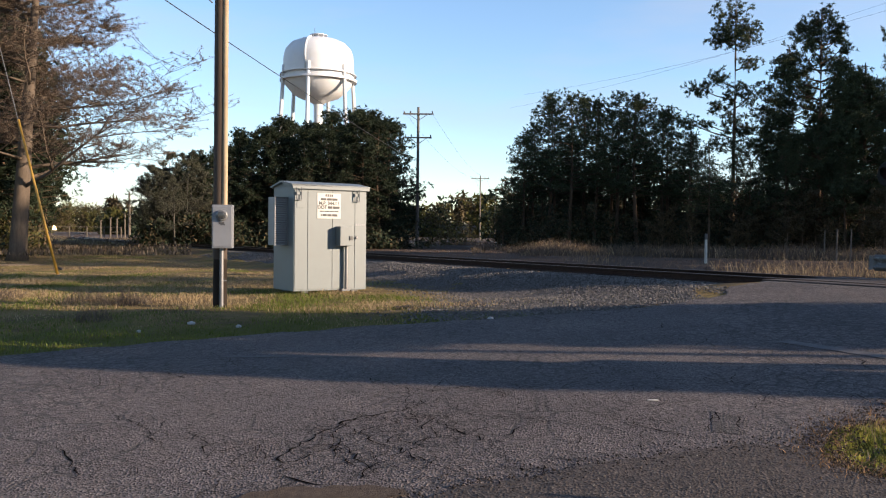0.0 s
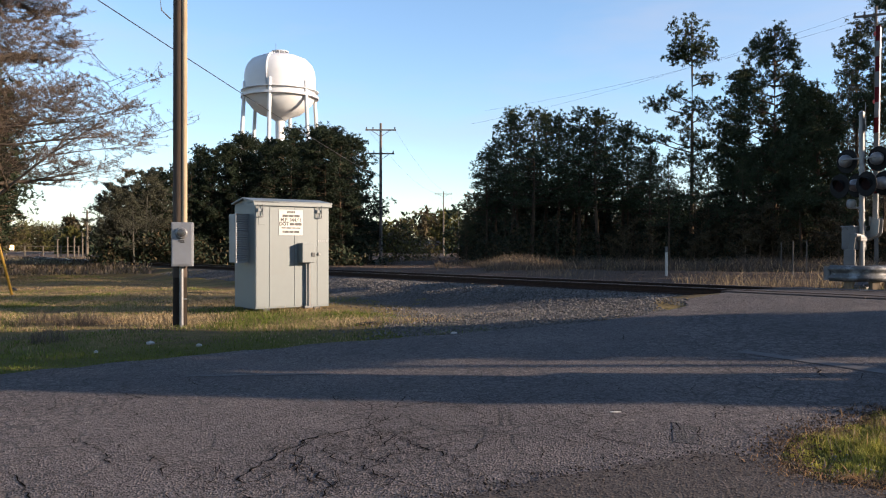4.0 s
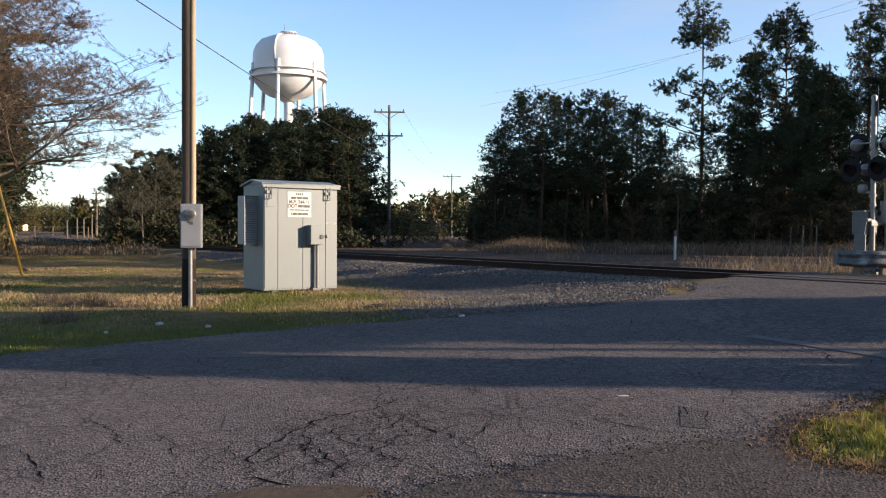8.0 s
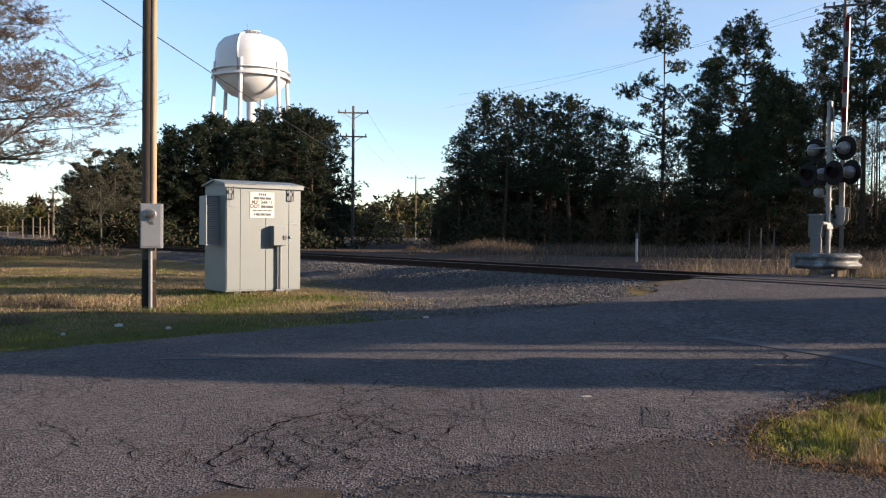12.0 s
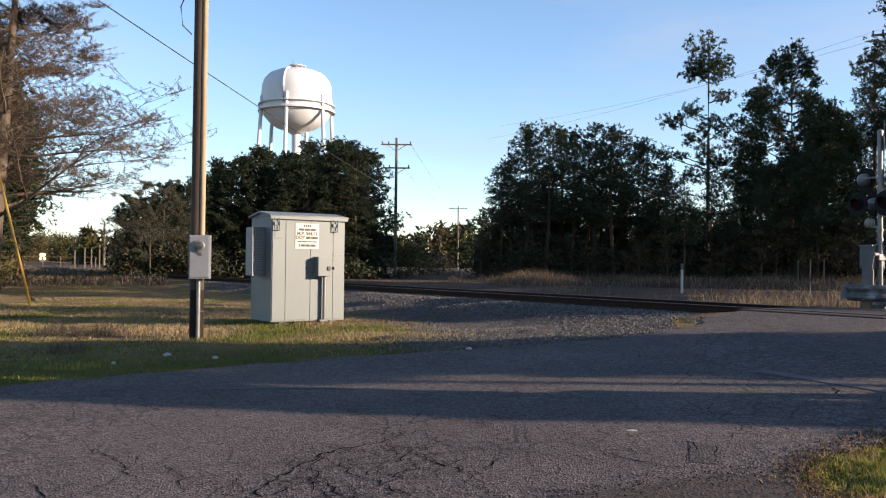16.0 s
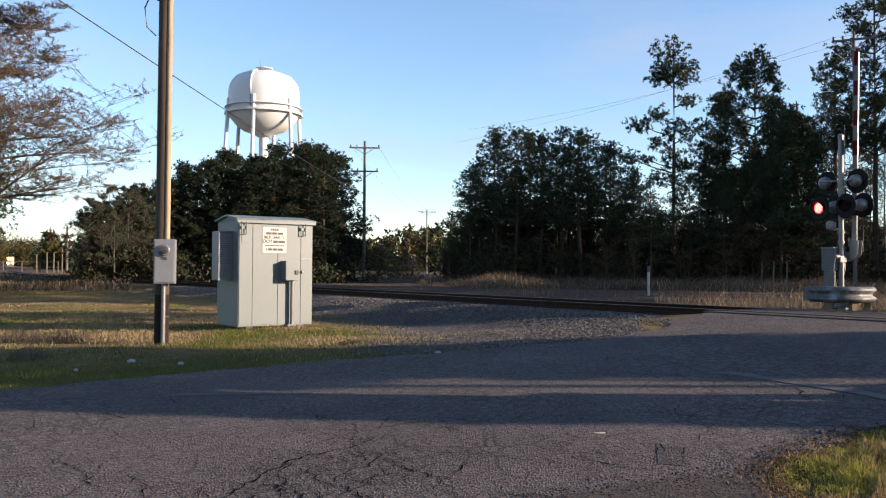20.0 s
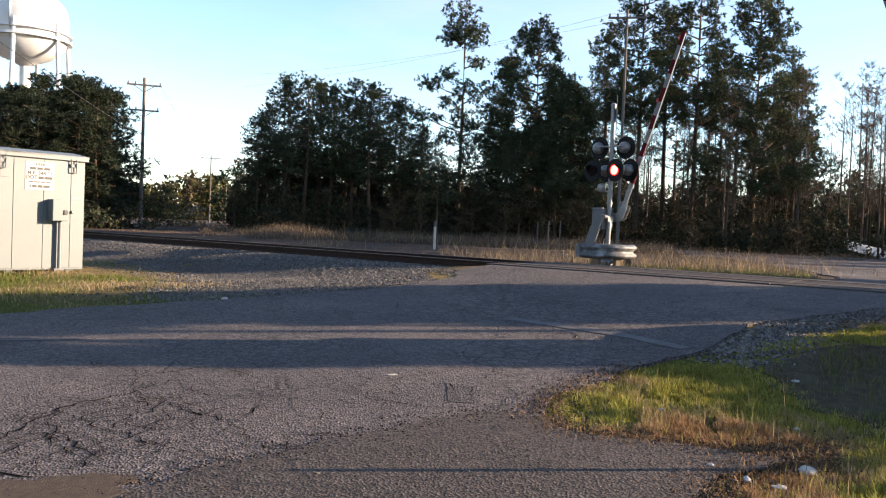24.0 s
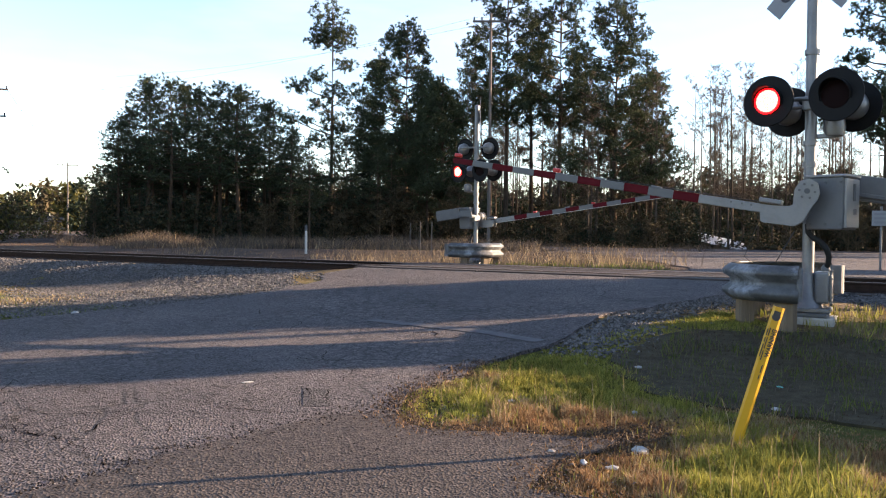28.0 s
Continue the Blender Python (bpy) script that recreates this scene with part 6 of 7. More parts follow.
def back_woods():
    """Dim woods behind the first rows of trees."""
    rng = np.random.default_rng(33)
    cents, rads = [], []
    for k in range(330):
        az, d = (rng.uniform(3.5, 64) if k < 200 else rng.uniform(27, 62)), rng.uniform(98, 140)
        x, y = P(az, d)
        h = rng.uniform(4.5, 8.8)
        for _ in range(26):
            f = rng.random()
            a, r = rng.uniform(0, 6.28), 3.0 * (1 - 0.6 * f) * rng.random() ** 0.5
            cents.append((x + r * math.cos(a), y + r * math.sin(a), 0.6 + h * f))
            rads.append(rng.uniform(0.5, 1.1))
    v, f = needles(cents, rads, 11, 0.6, 0.16, rng)
    me = mesh_of("back_woods", v.tolist(), f.tolist(), [BRUSH, CEDAR])
    me.polygons.foreach_set("material_index", np.repeat(rng.choice(2, 330, p=[0.5, 0.5]), 26 * 11))
    me.update()
    tagged(new("back_woods", me), "dim brown and green woods behind the pines", "woods", kind="stuff")


back_woods()

# big budding oak with dark conifers behind it
OAK = branching(611, 18.5, 0.40, 6.0, 4, 0.17, bud=BUDS, buds=80000, upright=0.34, kids=(11, 8, 6, 5), bud_len=0.05, bud_r=0.09, rmin=0.0085, lean=(1.02, 0.53, 0))
ob = tree_thing("oak_tree", OAK, pose(*P(-27.4, 43), 0.1, 0, 0, 0), "large oak with spreading bare limbs and reddish buds", "budding trees")
for az, d, h in ((-31.5, 52, 15), (-29.5, 58, 16), (-28.4, 57, 13), (-28.3, 64, 14), (-33.5, 48, 15), (-30.3, 66, 17), (-29.2, 70, 15), (-32.5, 56, 20), (-30.8, 60, 19), (-29.0, 63, 17), (-30.0, 50, 15), (-28.6, 54, 12), (-28.2, 56, 12), (-31.0, 55, 20), (-32.0, 50, 18), (-29.6, 52, 19)):
    plant(rnd.choice(PINES), az, d, h, 10, label="dark evergreen with boughs to the ground behind the oak", group="evergreens behind the oak", wide=1.3)
for az, d, h, wd in ((-26.2, 60, 12.5, 0.7), (-27.0, 57, 13.5, 0.8), (-26.6, 66, 13, 0.7), (-27.6, 62, 15, 0.8), (-28.2, 58, 17, 0.9)):
    plant(rnd.choice(PINES), az, d, h, 10, label="dark evergreen with boughs to the ground behind the oak", group="evergreens behind the oak", wide=wd)
for az, d, h in ((-26.6, 60, 13), (-25.9, 62, 11.5), (-25.7, 66, 10), (-27.2, 58, 15)):
    plant(MIDS[int(d) % 5], az, d, h, 12, label="dark pine with hanging boughs behind the oak", group="evergreens behind the oak", wide=1.15)
spots = [(*P(rnd.uniform(-36, -27.0), rnd.uniform(46, 60)), rnd.uniform(1.0, 3.4)) for k in range(80)]
thicket("roadside_brush", spots, 1.7, 30, 10, 0.26, 0.07, [CEDAR, BRUSH, SPRING], "dark and yellow-green brush under the oak", 24)

# unseen trees, added out of view only to cast shade bands on road and field
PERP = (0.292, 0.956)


def shader(w, along, h, kind, base_h, wide=1.0, name="shade_cedar", label="unseen tall narrow cedar added beyond the crossing to cast shade", group="roadside cedars"):
    """An added, unseen tree standing toward the sun from the line at w, to shade it."""
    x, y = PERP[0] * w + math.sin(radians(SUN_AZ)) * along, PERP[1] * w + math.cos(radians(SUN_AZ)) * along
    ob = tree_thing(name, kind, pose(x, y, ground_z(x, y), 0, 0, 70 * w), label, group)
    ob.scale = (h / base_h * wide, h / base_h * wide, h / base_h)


def cedar(seed, h, r, low=0.3):
    """A narrow columnar cedar, thick with scale leaves from the height low up."""
    rnd, rng = random.Random(seed), np.random.default_rng(seed)
    w = Wood()
    w.limb([Vector((0, 0, z)) for z in (-0.2, h * 0.5, h * 0.97)], [0.12, 0.08, 0.02], 7)
    cents, rads = [], []
    for k in range(int(95 * h * r)):
        z = low + (h - low - 0.1) * rnd.random()
        q = r * (1 - 0.85 * (z / h) ** 9) * rnd.random() ** 0.5
        a = rnd.uniform(0, 6.28)
        cents.append((q * math.cos(a), q * math.sin(a), z))
        rads.append(0.16)
        if k % 9 == 0:
            w.limb([Vector((0, 0, max(0.1, z - q))), Vector(cents[-1])], [0.03, 0.008], 3)
    v, f = tufts(cents, rads, 36, 0.17, 0.045, rng, 1.0)
    return mesh_of("trunk", w.v, w.f, BARK, True), mesh_of("crown", v.tolist(), f.tolist(), CEDAR)


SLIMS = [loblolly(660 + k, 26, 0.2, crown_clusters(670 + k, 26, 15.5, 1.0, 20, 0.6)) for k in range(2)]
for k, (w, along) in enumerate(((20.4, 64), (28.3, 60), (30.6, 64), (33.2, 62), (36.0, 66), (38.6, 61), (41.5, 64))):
    shader(w, along, 26, SLIMS[k % 2], 26, 1.0, "shade_pine", "unseen tall slim pine added beyond the crossing to cast shade", "roadside pines")
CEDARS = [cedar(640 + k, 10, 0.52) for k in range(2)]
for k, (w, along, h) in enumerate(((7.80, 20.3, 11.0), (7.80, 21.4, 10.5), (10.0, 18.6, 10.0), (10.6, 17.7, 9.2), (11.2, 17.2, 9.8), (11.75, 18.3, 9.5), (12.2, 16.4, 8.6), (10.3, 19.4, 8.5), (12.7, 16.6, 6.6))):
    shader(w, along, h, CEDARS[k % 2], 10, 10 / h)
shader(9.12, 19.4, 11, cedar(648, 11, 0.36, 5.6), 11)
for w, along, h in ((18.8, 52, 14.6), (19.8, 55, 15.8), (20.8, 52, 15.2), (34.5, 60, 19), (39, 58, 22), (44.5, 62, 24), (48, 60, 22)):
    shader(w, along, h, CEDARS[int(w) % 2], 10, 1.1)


def shrub(x, y, h, seed):
    thicket("shade_shrub", [(x, y, h)], 0.65, 70, 14, 0.26, 0.07, [CEDAR], "unseen evergreen shrub added beyond the signal to shade the verge", seed, "shrub")


# two shrubs added out of view to block the sun from the verge
shrub(17.0, 0.85, 1.45, 61)
shrub(17.4, 1.75, 1.45, 62)
# unseen low scrub, added out by the track to shade the outer verge
spots = []
for k in range(17):
    w, a = 4.1 + 0.19 * k, 8.6 + rnd.uniform(-.3, .3)
    spots.append((PERP[0] * w + math.sin(radians(SUN_AZ)) * a, PERP[1] * w + math.cos(radians(SUN_AZ)) * a, 1.0 + 0.1 * (w - 4.1) + rnd.uniform(-.1, .1)))
thicket("shade_scrub", spots, 0.35, 90, 14, 0.22, 0.08, [CEDAR, BRUSH], "unseen low scrub added beside the track to shade the verge", 63)

# ---- grass ----
VERGE = [(2.35, 5.12), (2.75, 5.75), (3.85, 6.44), (4.75, 6.78), (5.3, 7.05), (6.4, 7.7), (8.4, 7.6), (11, 6.2), (12, 1), (7, -2), (4.5, 0), (2.9, 2.6), (2.4, 3.5), (2.8, 3.80), (3.38, 3.95), (2.9, 4.42), (2.45, 4.75)]
rng = np.random.default_rng(71)


def scatter(n, poly, scale_of, mat_of):
    xs, ys = [p[0] for p in poly], [p[1] for p in poly]
    out = []
    while len(out) < n:
        x, y = rng.uniform(min(xs), max(xs)), rng.uniform(min(ys), max(ys))
        if not inside(x, y, poly):
            continue
        sc = scale_of(x, y)
        if sc <= 0 or rng.random() > min(1, sc * 1.5):
            continue
        out.append((x, y, ground_z(x, y) - 0.005, sc, mat_of(x, y)))
    return out


def edge_far(x, y, poly):
    best = 9.0
    for (x0, y0), (x1, y1) in zip(poly, poly[1:] + poly[:1]):
        dx, dy = x1 - x0, y1 - y0
        f = max(0, min(1, ((x - x0) * dx + (y - y0) * dy) / (dx * dx + dy * dy)))
        best = min(best, math.hypot(x - x0 - f * dx, y - y0 - f * dy))
    return best


def verge_scale(x, y):
    n = noise.noise((x * 0.9, y * 0.9, 2.0)) + 0.9 * noise.noise((x * 3.1, y * 3.1, 5.0))
    e = edge_far(x, y, VERGE)
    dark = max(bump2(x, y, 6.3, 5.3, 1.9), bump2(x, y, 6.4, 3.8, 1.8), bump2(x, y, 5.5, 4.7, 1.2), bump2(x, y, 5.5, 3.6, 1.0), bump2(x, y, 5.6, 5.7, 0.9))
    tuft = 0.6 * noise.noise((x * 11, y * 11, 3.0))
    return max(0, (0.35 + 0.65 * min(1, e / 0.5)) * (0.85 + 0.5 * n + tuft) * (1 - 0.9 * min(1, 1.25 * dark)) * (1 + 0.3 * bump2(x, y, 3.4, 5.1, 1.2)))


def verge_mat(x, y):
    n = noise.noise((x * 0.8 + 7, y * 0.8, 4.0)) + 0.5 * noise.noise((x * 3.5, y * 3.5, 8.0)) + rng.normal(0, 0.16)
    e = edge_far(x, y, VERGE)
    n += 0.08
    if y < 5.9 and x < 4.2:
        n -= 0.7 * max(0.0, 1 - e / 0.30)
    n -= 0.85 * bump2(x, y, 3.35, 4.25, 0.42) + 0.6 * bump2(x, y, 4.45, 3.55, 0.65) + 0.6 * bump2(x, y, 5.0, 2.9, 0.9) + 0.5 * bump2(x, y, 3.0, 3.2, 0.35)
    return 0 if n > -0.22 else (2 if n < -0.46 else 1)


NEARV = [(2.35, 5.12), (2.75, 5.75), (3.85, 6.44), (4.75, 6.78), (5.5, 7.1), (7.6, 7.3), (7.6, 4.2), (6, 2.0), (4.4, 1.4), (2.9, 2.6), (2.4, 3.5), (2.8, 3.80), (3.38, 3.95), (2.9, 4.42), (2.45, 4.75)]
blades("verge_grass", scatter(135000, NEARV, verge_scale, verge_mat), 0.082, 0.0027, [GRASS, STRAW, RUSSET], "sunlit green and russet grass on the road verge", 72, 0.4)
blades("verge_weeds", scatter(1500, NEARV, verge_scale, lambda x, y: 0 if rng.random() < 0.7 else 1), 0.15, 0.0035, [GRASS, RUSSET], "taller spiky weeds in the verge", 83, 0.25)
blades("verge_stems", scatter(240, NEARV, lambda x, y: verge_scale(x, y) * 0.9, lambda x, y: 0), 0.26, 0.003, [STRAW], "tall dry weed stems in the verge", 73, 0.2)
blades("outer_verge_grass", scatter(9000, [(7.6, 7.3), (11, 6.2), (12, 1), (7, -2), (4.4, 1.4), (6, 2), (7.6, 4.2)], lambda x, y: 0.7, verge_mat), 0.16, 0.006, [GRASS, STRAW, RUSSET], "green and straw-coloured grass below the signal", 74)

LEFTV = [(-14, 4.6), (-5.23, 9.75), (-3.56, 10.78), (-1.48, 11.82), (0.98, 12.25), (2.4, 12.6), (0.5, 14.0), (-2, 15.2), (-6, 14.8), (-12, 13), (-22, 10), (-22, 2)]


def left_scale(x, y):
    n = noise.noise((x * 0.7, y * 0.7, 9.0))
    return max(0, 0.75 + 0.7 * n - 0.5 * max(0, (x + 0.5) / 3))


blades("roadside_grass", scatter(46000, LEFTV, left_scale, lambda x, y: 0 if noise.noise((x * 0.5, y * 0.5, 3)) + rng.normal(0, 0.25) > -0.25 - 0.12 * (12.5 - 0.292 * x - 0.956 * y) else 1), 0.055, 0.0055, [TURFGRASS, STRAW], "short green grass along the road's edge", 75)
FIELD = [(-2.0, 15.2), (2.6, 13.2), (2.0, 16.0), (-2.6, 21.0), (-9, 33), (-18, 48), (-34, 60), (-46, 50), (-30, 20), (-22, 10), (-12, 13), (-6, 14.8)]


def field_mat(x, y):
    n = noise.noise((x * 0.3, y * 0.3, 1.0)) + rng.normal(0, 0.2) + (0.4 if x > -4 and y < 19 else 0)
    return 0 if n > 0.25 else (2 if n < -0.3 else 1)


def field_scale(x, y):
    s, u = su(x, y)
    n = noise.noise((x * 0.5, y * 0.5, 5.0))
    if s < 3.4 or (s < 5.0 and u < 15):
        return 0
    thin = 0.7 if (s < 8.5 and u < 17) else 1.0
    return max(0, (0.65 + 0.8 * n) * thin)


blades("field_grass", scatter(90000, FIELD, field_scale, field_mat), 0.065, 0.0075, [TURFGRASS, STRAW, DULL], "patchy straw and russet grass between road and track", 76, 0.6)
near_field = [(-11, 15.5), (-5, 15.2), (0, 14.2), (1.5, 14.0), (-1.0, 17.4), (-3.2, 20.5), (-7, 25), (-14, 28), (-16, 20)]
blades("field_straw", scatter(42000, near_field, lambda x, y: max(0, 0.75 + 0.9 * noise.noise((x * 0.8, y * 0.8, 2.0))), lambda x, y: 0 if noise.noise((x * 0.45, y * 0.45, 7.0)) + rng.normal(0, 0.2) > -0.12 else 1), 0.085, 0.0055, [STRAW, TURFGRASS], "dry straw-coloured grass round the cabinet and pole", 87, 0.8)
tufts = []
for cx, cy, r, n in ((-6.3, 16.4, 0.55, 500), (-7.4, 17.0, 0.5, 300), (-9.6, 17.6, 0.6, 300), (-5.6, 13.2, 0.3, 150)):
    for _ in range(n):
        a, q = rng.uniform(0, 6.28), r * rng.random() ** 0.5
        x, y = cx + q * math.cos(a), cy + q * math.sin(a)
        tufts.append((x, y, ground_z(x, y), 1.1 - 0.6 * q / r, 0))
blades("straw_tufts", tufts, 0.34, 0.004, [DULL], "fluffy clump of dry brown grass", 77, 0.9)
# tall dry grass of the right-of-way beyond the rails
tall = []
while len(tall) < 24000:
    u = rng.uniform(-30, 78)
    s = -rng.uniform(3.6, 42)
    n = noise.noise((s * 0.25, u * 0.25, 6.0))
    if u < 10.5 and s > -44:
        if not (u > 5 and -15 < s < -3.8 and u > 4.6 + 0.33 * max(0, -s - 4.6)) and not (u < 0 and s > -5):
            continue
    near = 0.2 if s > -9 else (0.22 if s > -26 else 0.8)
    if s < -26 and n < 0.05:
        continue
    sc = (0.55 + 0.9 * n) * near
    if sc < 0.04 or rng.random() > sc + 0.4:
        continue
    x, y = xy(s, u)
    if inside(x, y, [(40, 30), (60, 20), (30, 12)]):
        continue
    tall.append((x, y, ground_z(x, y), min(1.3, sc + (0.25 if s < -26 else 0)), 0 if rng.random() < 0.9 else 1))
blades("dry_grass", tall, 0.40, 0.009, [DULL, RUSSET], "tall dry tan grass beyond the rails", 78, 0.35)
far = []
while len(far) < 14000:
    x, y = P(rng.uniform(-30, -17), rng.uniform(42, 130))
    s, u = su(x, y)
    tx, ty = track_xy(u)
    if abs(math.hypot(x - tx, y - ty)) < 1.7 or (abs(s) < 1.6 and u < 90):
        continue
    far.append((x, y, max(ground_z(x, y), 0.40), rng.uniform(0.4, 1.1), int(rng.random() < 0.3)))
blades("trackside_grass", far, 0.26, 0.03, [DULL, BRUSH], "withered brown grass along the far bend of the track", 84, 0.3)
plume = []
for cu, cs, n in ((21.0, -5.5, 60), (14.5, -6.5, 260), (12.6, -7.5, 600), (9.6, -8.6, 520), (8.2, -10.5, 320), (16.5, -7.5, 200), (26.5, -9.0, 80), (11.0, -6.4, 160)):
    for _ in range(n):
        s, u = cs + rng.normal(0, 0.7), cu + rng.normal(0, 0.9)
        x, y = xy(s, u)
        plume.append((x, y, ground_z(x, y), rng.uniform(0.6, 1.2), 0))
blades("tall_weeds", [(p[0] + rng.normal(0, .5), p[1] + rng.normal(0, .5), p[2], p[3], int(rng.random() < 0.6)) for p in plume for _ in range(2 if noise.noise((p[0] * 1.3, p[1] * 1.3, 4.0)) > -0.1 else 0)], 0.58, 0.006, [STRAW, DULL], "tall feathery dry weeds beside the far signal", 79, 0.7)
edge = []
while len(edge) < 16000:
    x, y = P(rng.uniform(2, 34), rng.uniform(44, 60))
    n = noise.noise((x * 0.22, y * 0.22, 6.0))
    if n > -0.1:
        edge.append((x, y, ground_z(x, y), 0.5 + n, int(rng.random() < 0.12)))
blades("wood_edge_grass", edge, 0.75, 0.013, [DULL, STRAW], "pale feathery dry grass along the wood's edge", 85, 0.6)
isle = []
for _ in range(5000):
    s, u = -rng.uniform(4.2, 13), rng.uniform(4.8, 11)
    if u > 4.9 + 0.33 * max(0, -s - 4.6):
        x, y = xy(s, u)
        isle.append((x, y, ground_z(x, y), rng.uniform(0.4, 1.1), 0 if rng.random() < 0.45 else 1))
blades("island_grass", isle, 0.12, 0.010, [TURFGRASS, DULL], "short green and tan grass on the road's island", 80)

# bare soil on the outer verge, its colour darkened to deepen the shade there
SOIL = plain("shade_dark_soil", (0.050, 0.041, 0.023), 0.95, vary=0.7, scale=9, bump=0.7)
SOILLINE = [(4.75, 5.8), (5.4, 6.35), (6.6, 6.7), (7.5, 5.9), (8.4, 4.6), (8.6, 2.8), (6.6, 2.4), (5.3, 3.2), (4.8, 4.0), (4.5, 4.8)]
sheet("bare_soil", ragged(SOILLINE, 0.12, 0.2, 12), SOIL, 0.02, "bare soil with dead leaves on the verge, darkened to deepen its shade", 0.03, ground_z, category="soil", along=(-6, -5.5, -5, -4.5, -4, -3.5, -3, -2.5, -2, -1.5, -1, -0.5, 0, 0.5, 1))
# dead leaves and grit along the verge's edge
LEAFLITTER = plain("dead_leaf_litter", (0.085, 0.058, 0.040), 0.9, vary=0.4, scale=20, island=0.6)
pts = []
line = [(3.85, 6.44), (2.75, 5.75), (2.35, 5.12), (2.45, 4.75), (2.9, 4.42), (3.38, 3.95), (2.8, 3.80), (2.4, 3.5), (2.9, 2.6)]
for (x0, y0), (x1, y1) in zip(line, line[1:]):
    for _ in range(420):
        f = rng.random()
        x, y = x0 + (x1 - x0) * f + rng.normal(0, 0.11), y0 + (y1 - y0) * f + rng.normal(0, 0.11)
        pts.append((x, y, max(ground_z(x, y) + 0.01, road_z(x, y) + 0.036)))
for _ in range(900):
    x, y = 3.5 + rng.normal(0, 0.22), 4.0 + rng.normal(0, 0.14)
    pts.append((x, y, max(ground_z(x, y) + 0.015, road_z(x, y) + 0.036)))
for _ in range(2200):
    x, y = rng.uniform(4.8, 8.4), rng.uniform(2.6, 6.6)
    if inside(x, y, SOILLINE):
        pts.append((x, y, ground_z(x, y) + 0.025))
ob = stones("leaf_litter", pts, 0.009, "dark dead leaves and grit along the verge", 81)
ob.data.materials[0] = LEAFLITTER
weeds = []
while len(weeds) < 7000:
    x, y = rng.uniform(4.6, 8.8), rng.uniform(2.4, 6.8)
    if inside(x, y, SOILLINE) and noise.noise((x * 2.2, y * 2.2, 1.0)) + rng.normal(0, 0.2) > 0.1:
        weeds.append((x, y, ground_z(x, y) + 0.015, rng.uniform(0.4, 1.1), int(rng.random() < 0.5)))
blades("soil_grass", weeds, 0.09, 0.0032, [TURFGRASS, DULL], "sparse green and tan grass on the bare soil", 86, 0.4)
creep = []
for (x0, y0), (x1, y1) in zip(line, line[1:]):
    for _ in range(150):
        f = rng.random()
        x, y = x0 + (x1 - x0) * f + rng.normal(0, 0.12), y0 + (y1 - y0) * f + rng.normal(0, 0.12)
        creep.append((x, y, max(ground_z(x, y), road_z(x, y) + 0.03), rng.uniform(0.3, 1.0), 0 if rng.random() < 0.65 else 1))
blades("creeping_grass", creep, 0.045, 0.003, [RUSSET, DULL], "sparse russet grass creeping over the asphalt edge", 82, 0.9)

# ---- ties and crossing planks ----
tie_me = None
for k in range(110):
    u = 10.9 + 0.53 * k
    x, y = track_xy(u)
    if tie_me is None:
        bm = box((0.23, 2.6, 0.18), (0, 0, 0), 0.012)
        tie_me = bpy.data.meshes.new("tie")
        bm.to_mesh(tie_me)
        bm.free()
        tie_me.materials.append(TIE)
    ob = tagged(new("railroad_tie", tie_me), "dark creosoted wooden railroad tie", "railroad tie", "ties of the track")
    ob.matrix_basis = pose(x, y, 0.485, rnd.uniform(-0.6, 0.6), rnd.uniform(-0.6, 0.6), 123 - 90 + rnd.uniform(-1.2, 1.2) + 90)
for k in range(18):
    x, y = track_xy(-8.4 + 0.53 * k)
    ob = tagged(new("railroad_tie", tie_me), "dark creosoted wooden railroad tie", "railroad tie", "ties of the track")
    ob.matrix_basis = pose(x, y, 0.485, 0, 0, 123 + rnd.uniform(-1.2, 1.2))
crossing = thing("crossing_panels", pose(*xy(0, 5.8), 0, 0, 0, 123), "weathered timber crossing panels between and beside the rails", "crossing", kind="structure")
plank_me = {}
for row in (-1.28, -1.03, -0.52, -0.26, 0.0, 0.26, 0.52, 1.03, 1.28):
    for k in range(3):
        me = plank_me.get("p")
        if me is None:
            bm = box((2.88, 0.235, 0.10), (0, 0, 0), 0.012)
            me = plank_me["p"] = bpy.data.meshes.new("plank")
            bm.to_mesh(me)
            bm.free()
            me.materials.append(PANEL)
        ob = put("plank", me, crossing)
        ob.matrix_basis = pose(-2.9 + 2.9 * k, row, 0.683 + rnd.uniform(-0.004, 0.004) + (0.002 if abs(row) > 0.8 else 0), 0, 0, rnd.uniform(-0.12, 0.12))

# ---- small things ----


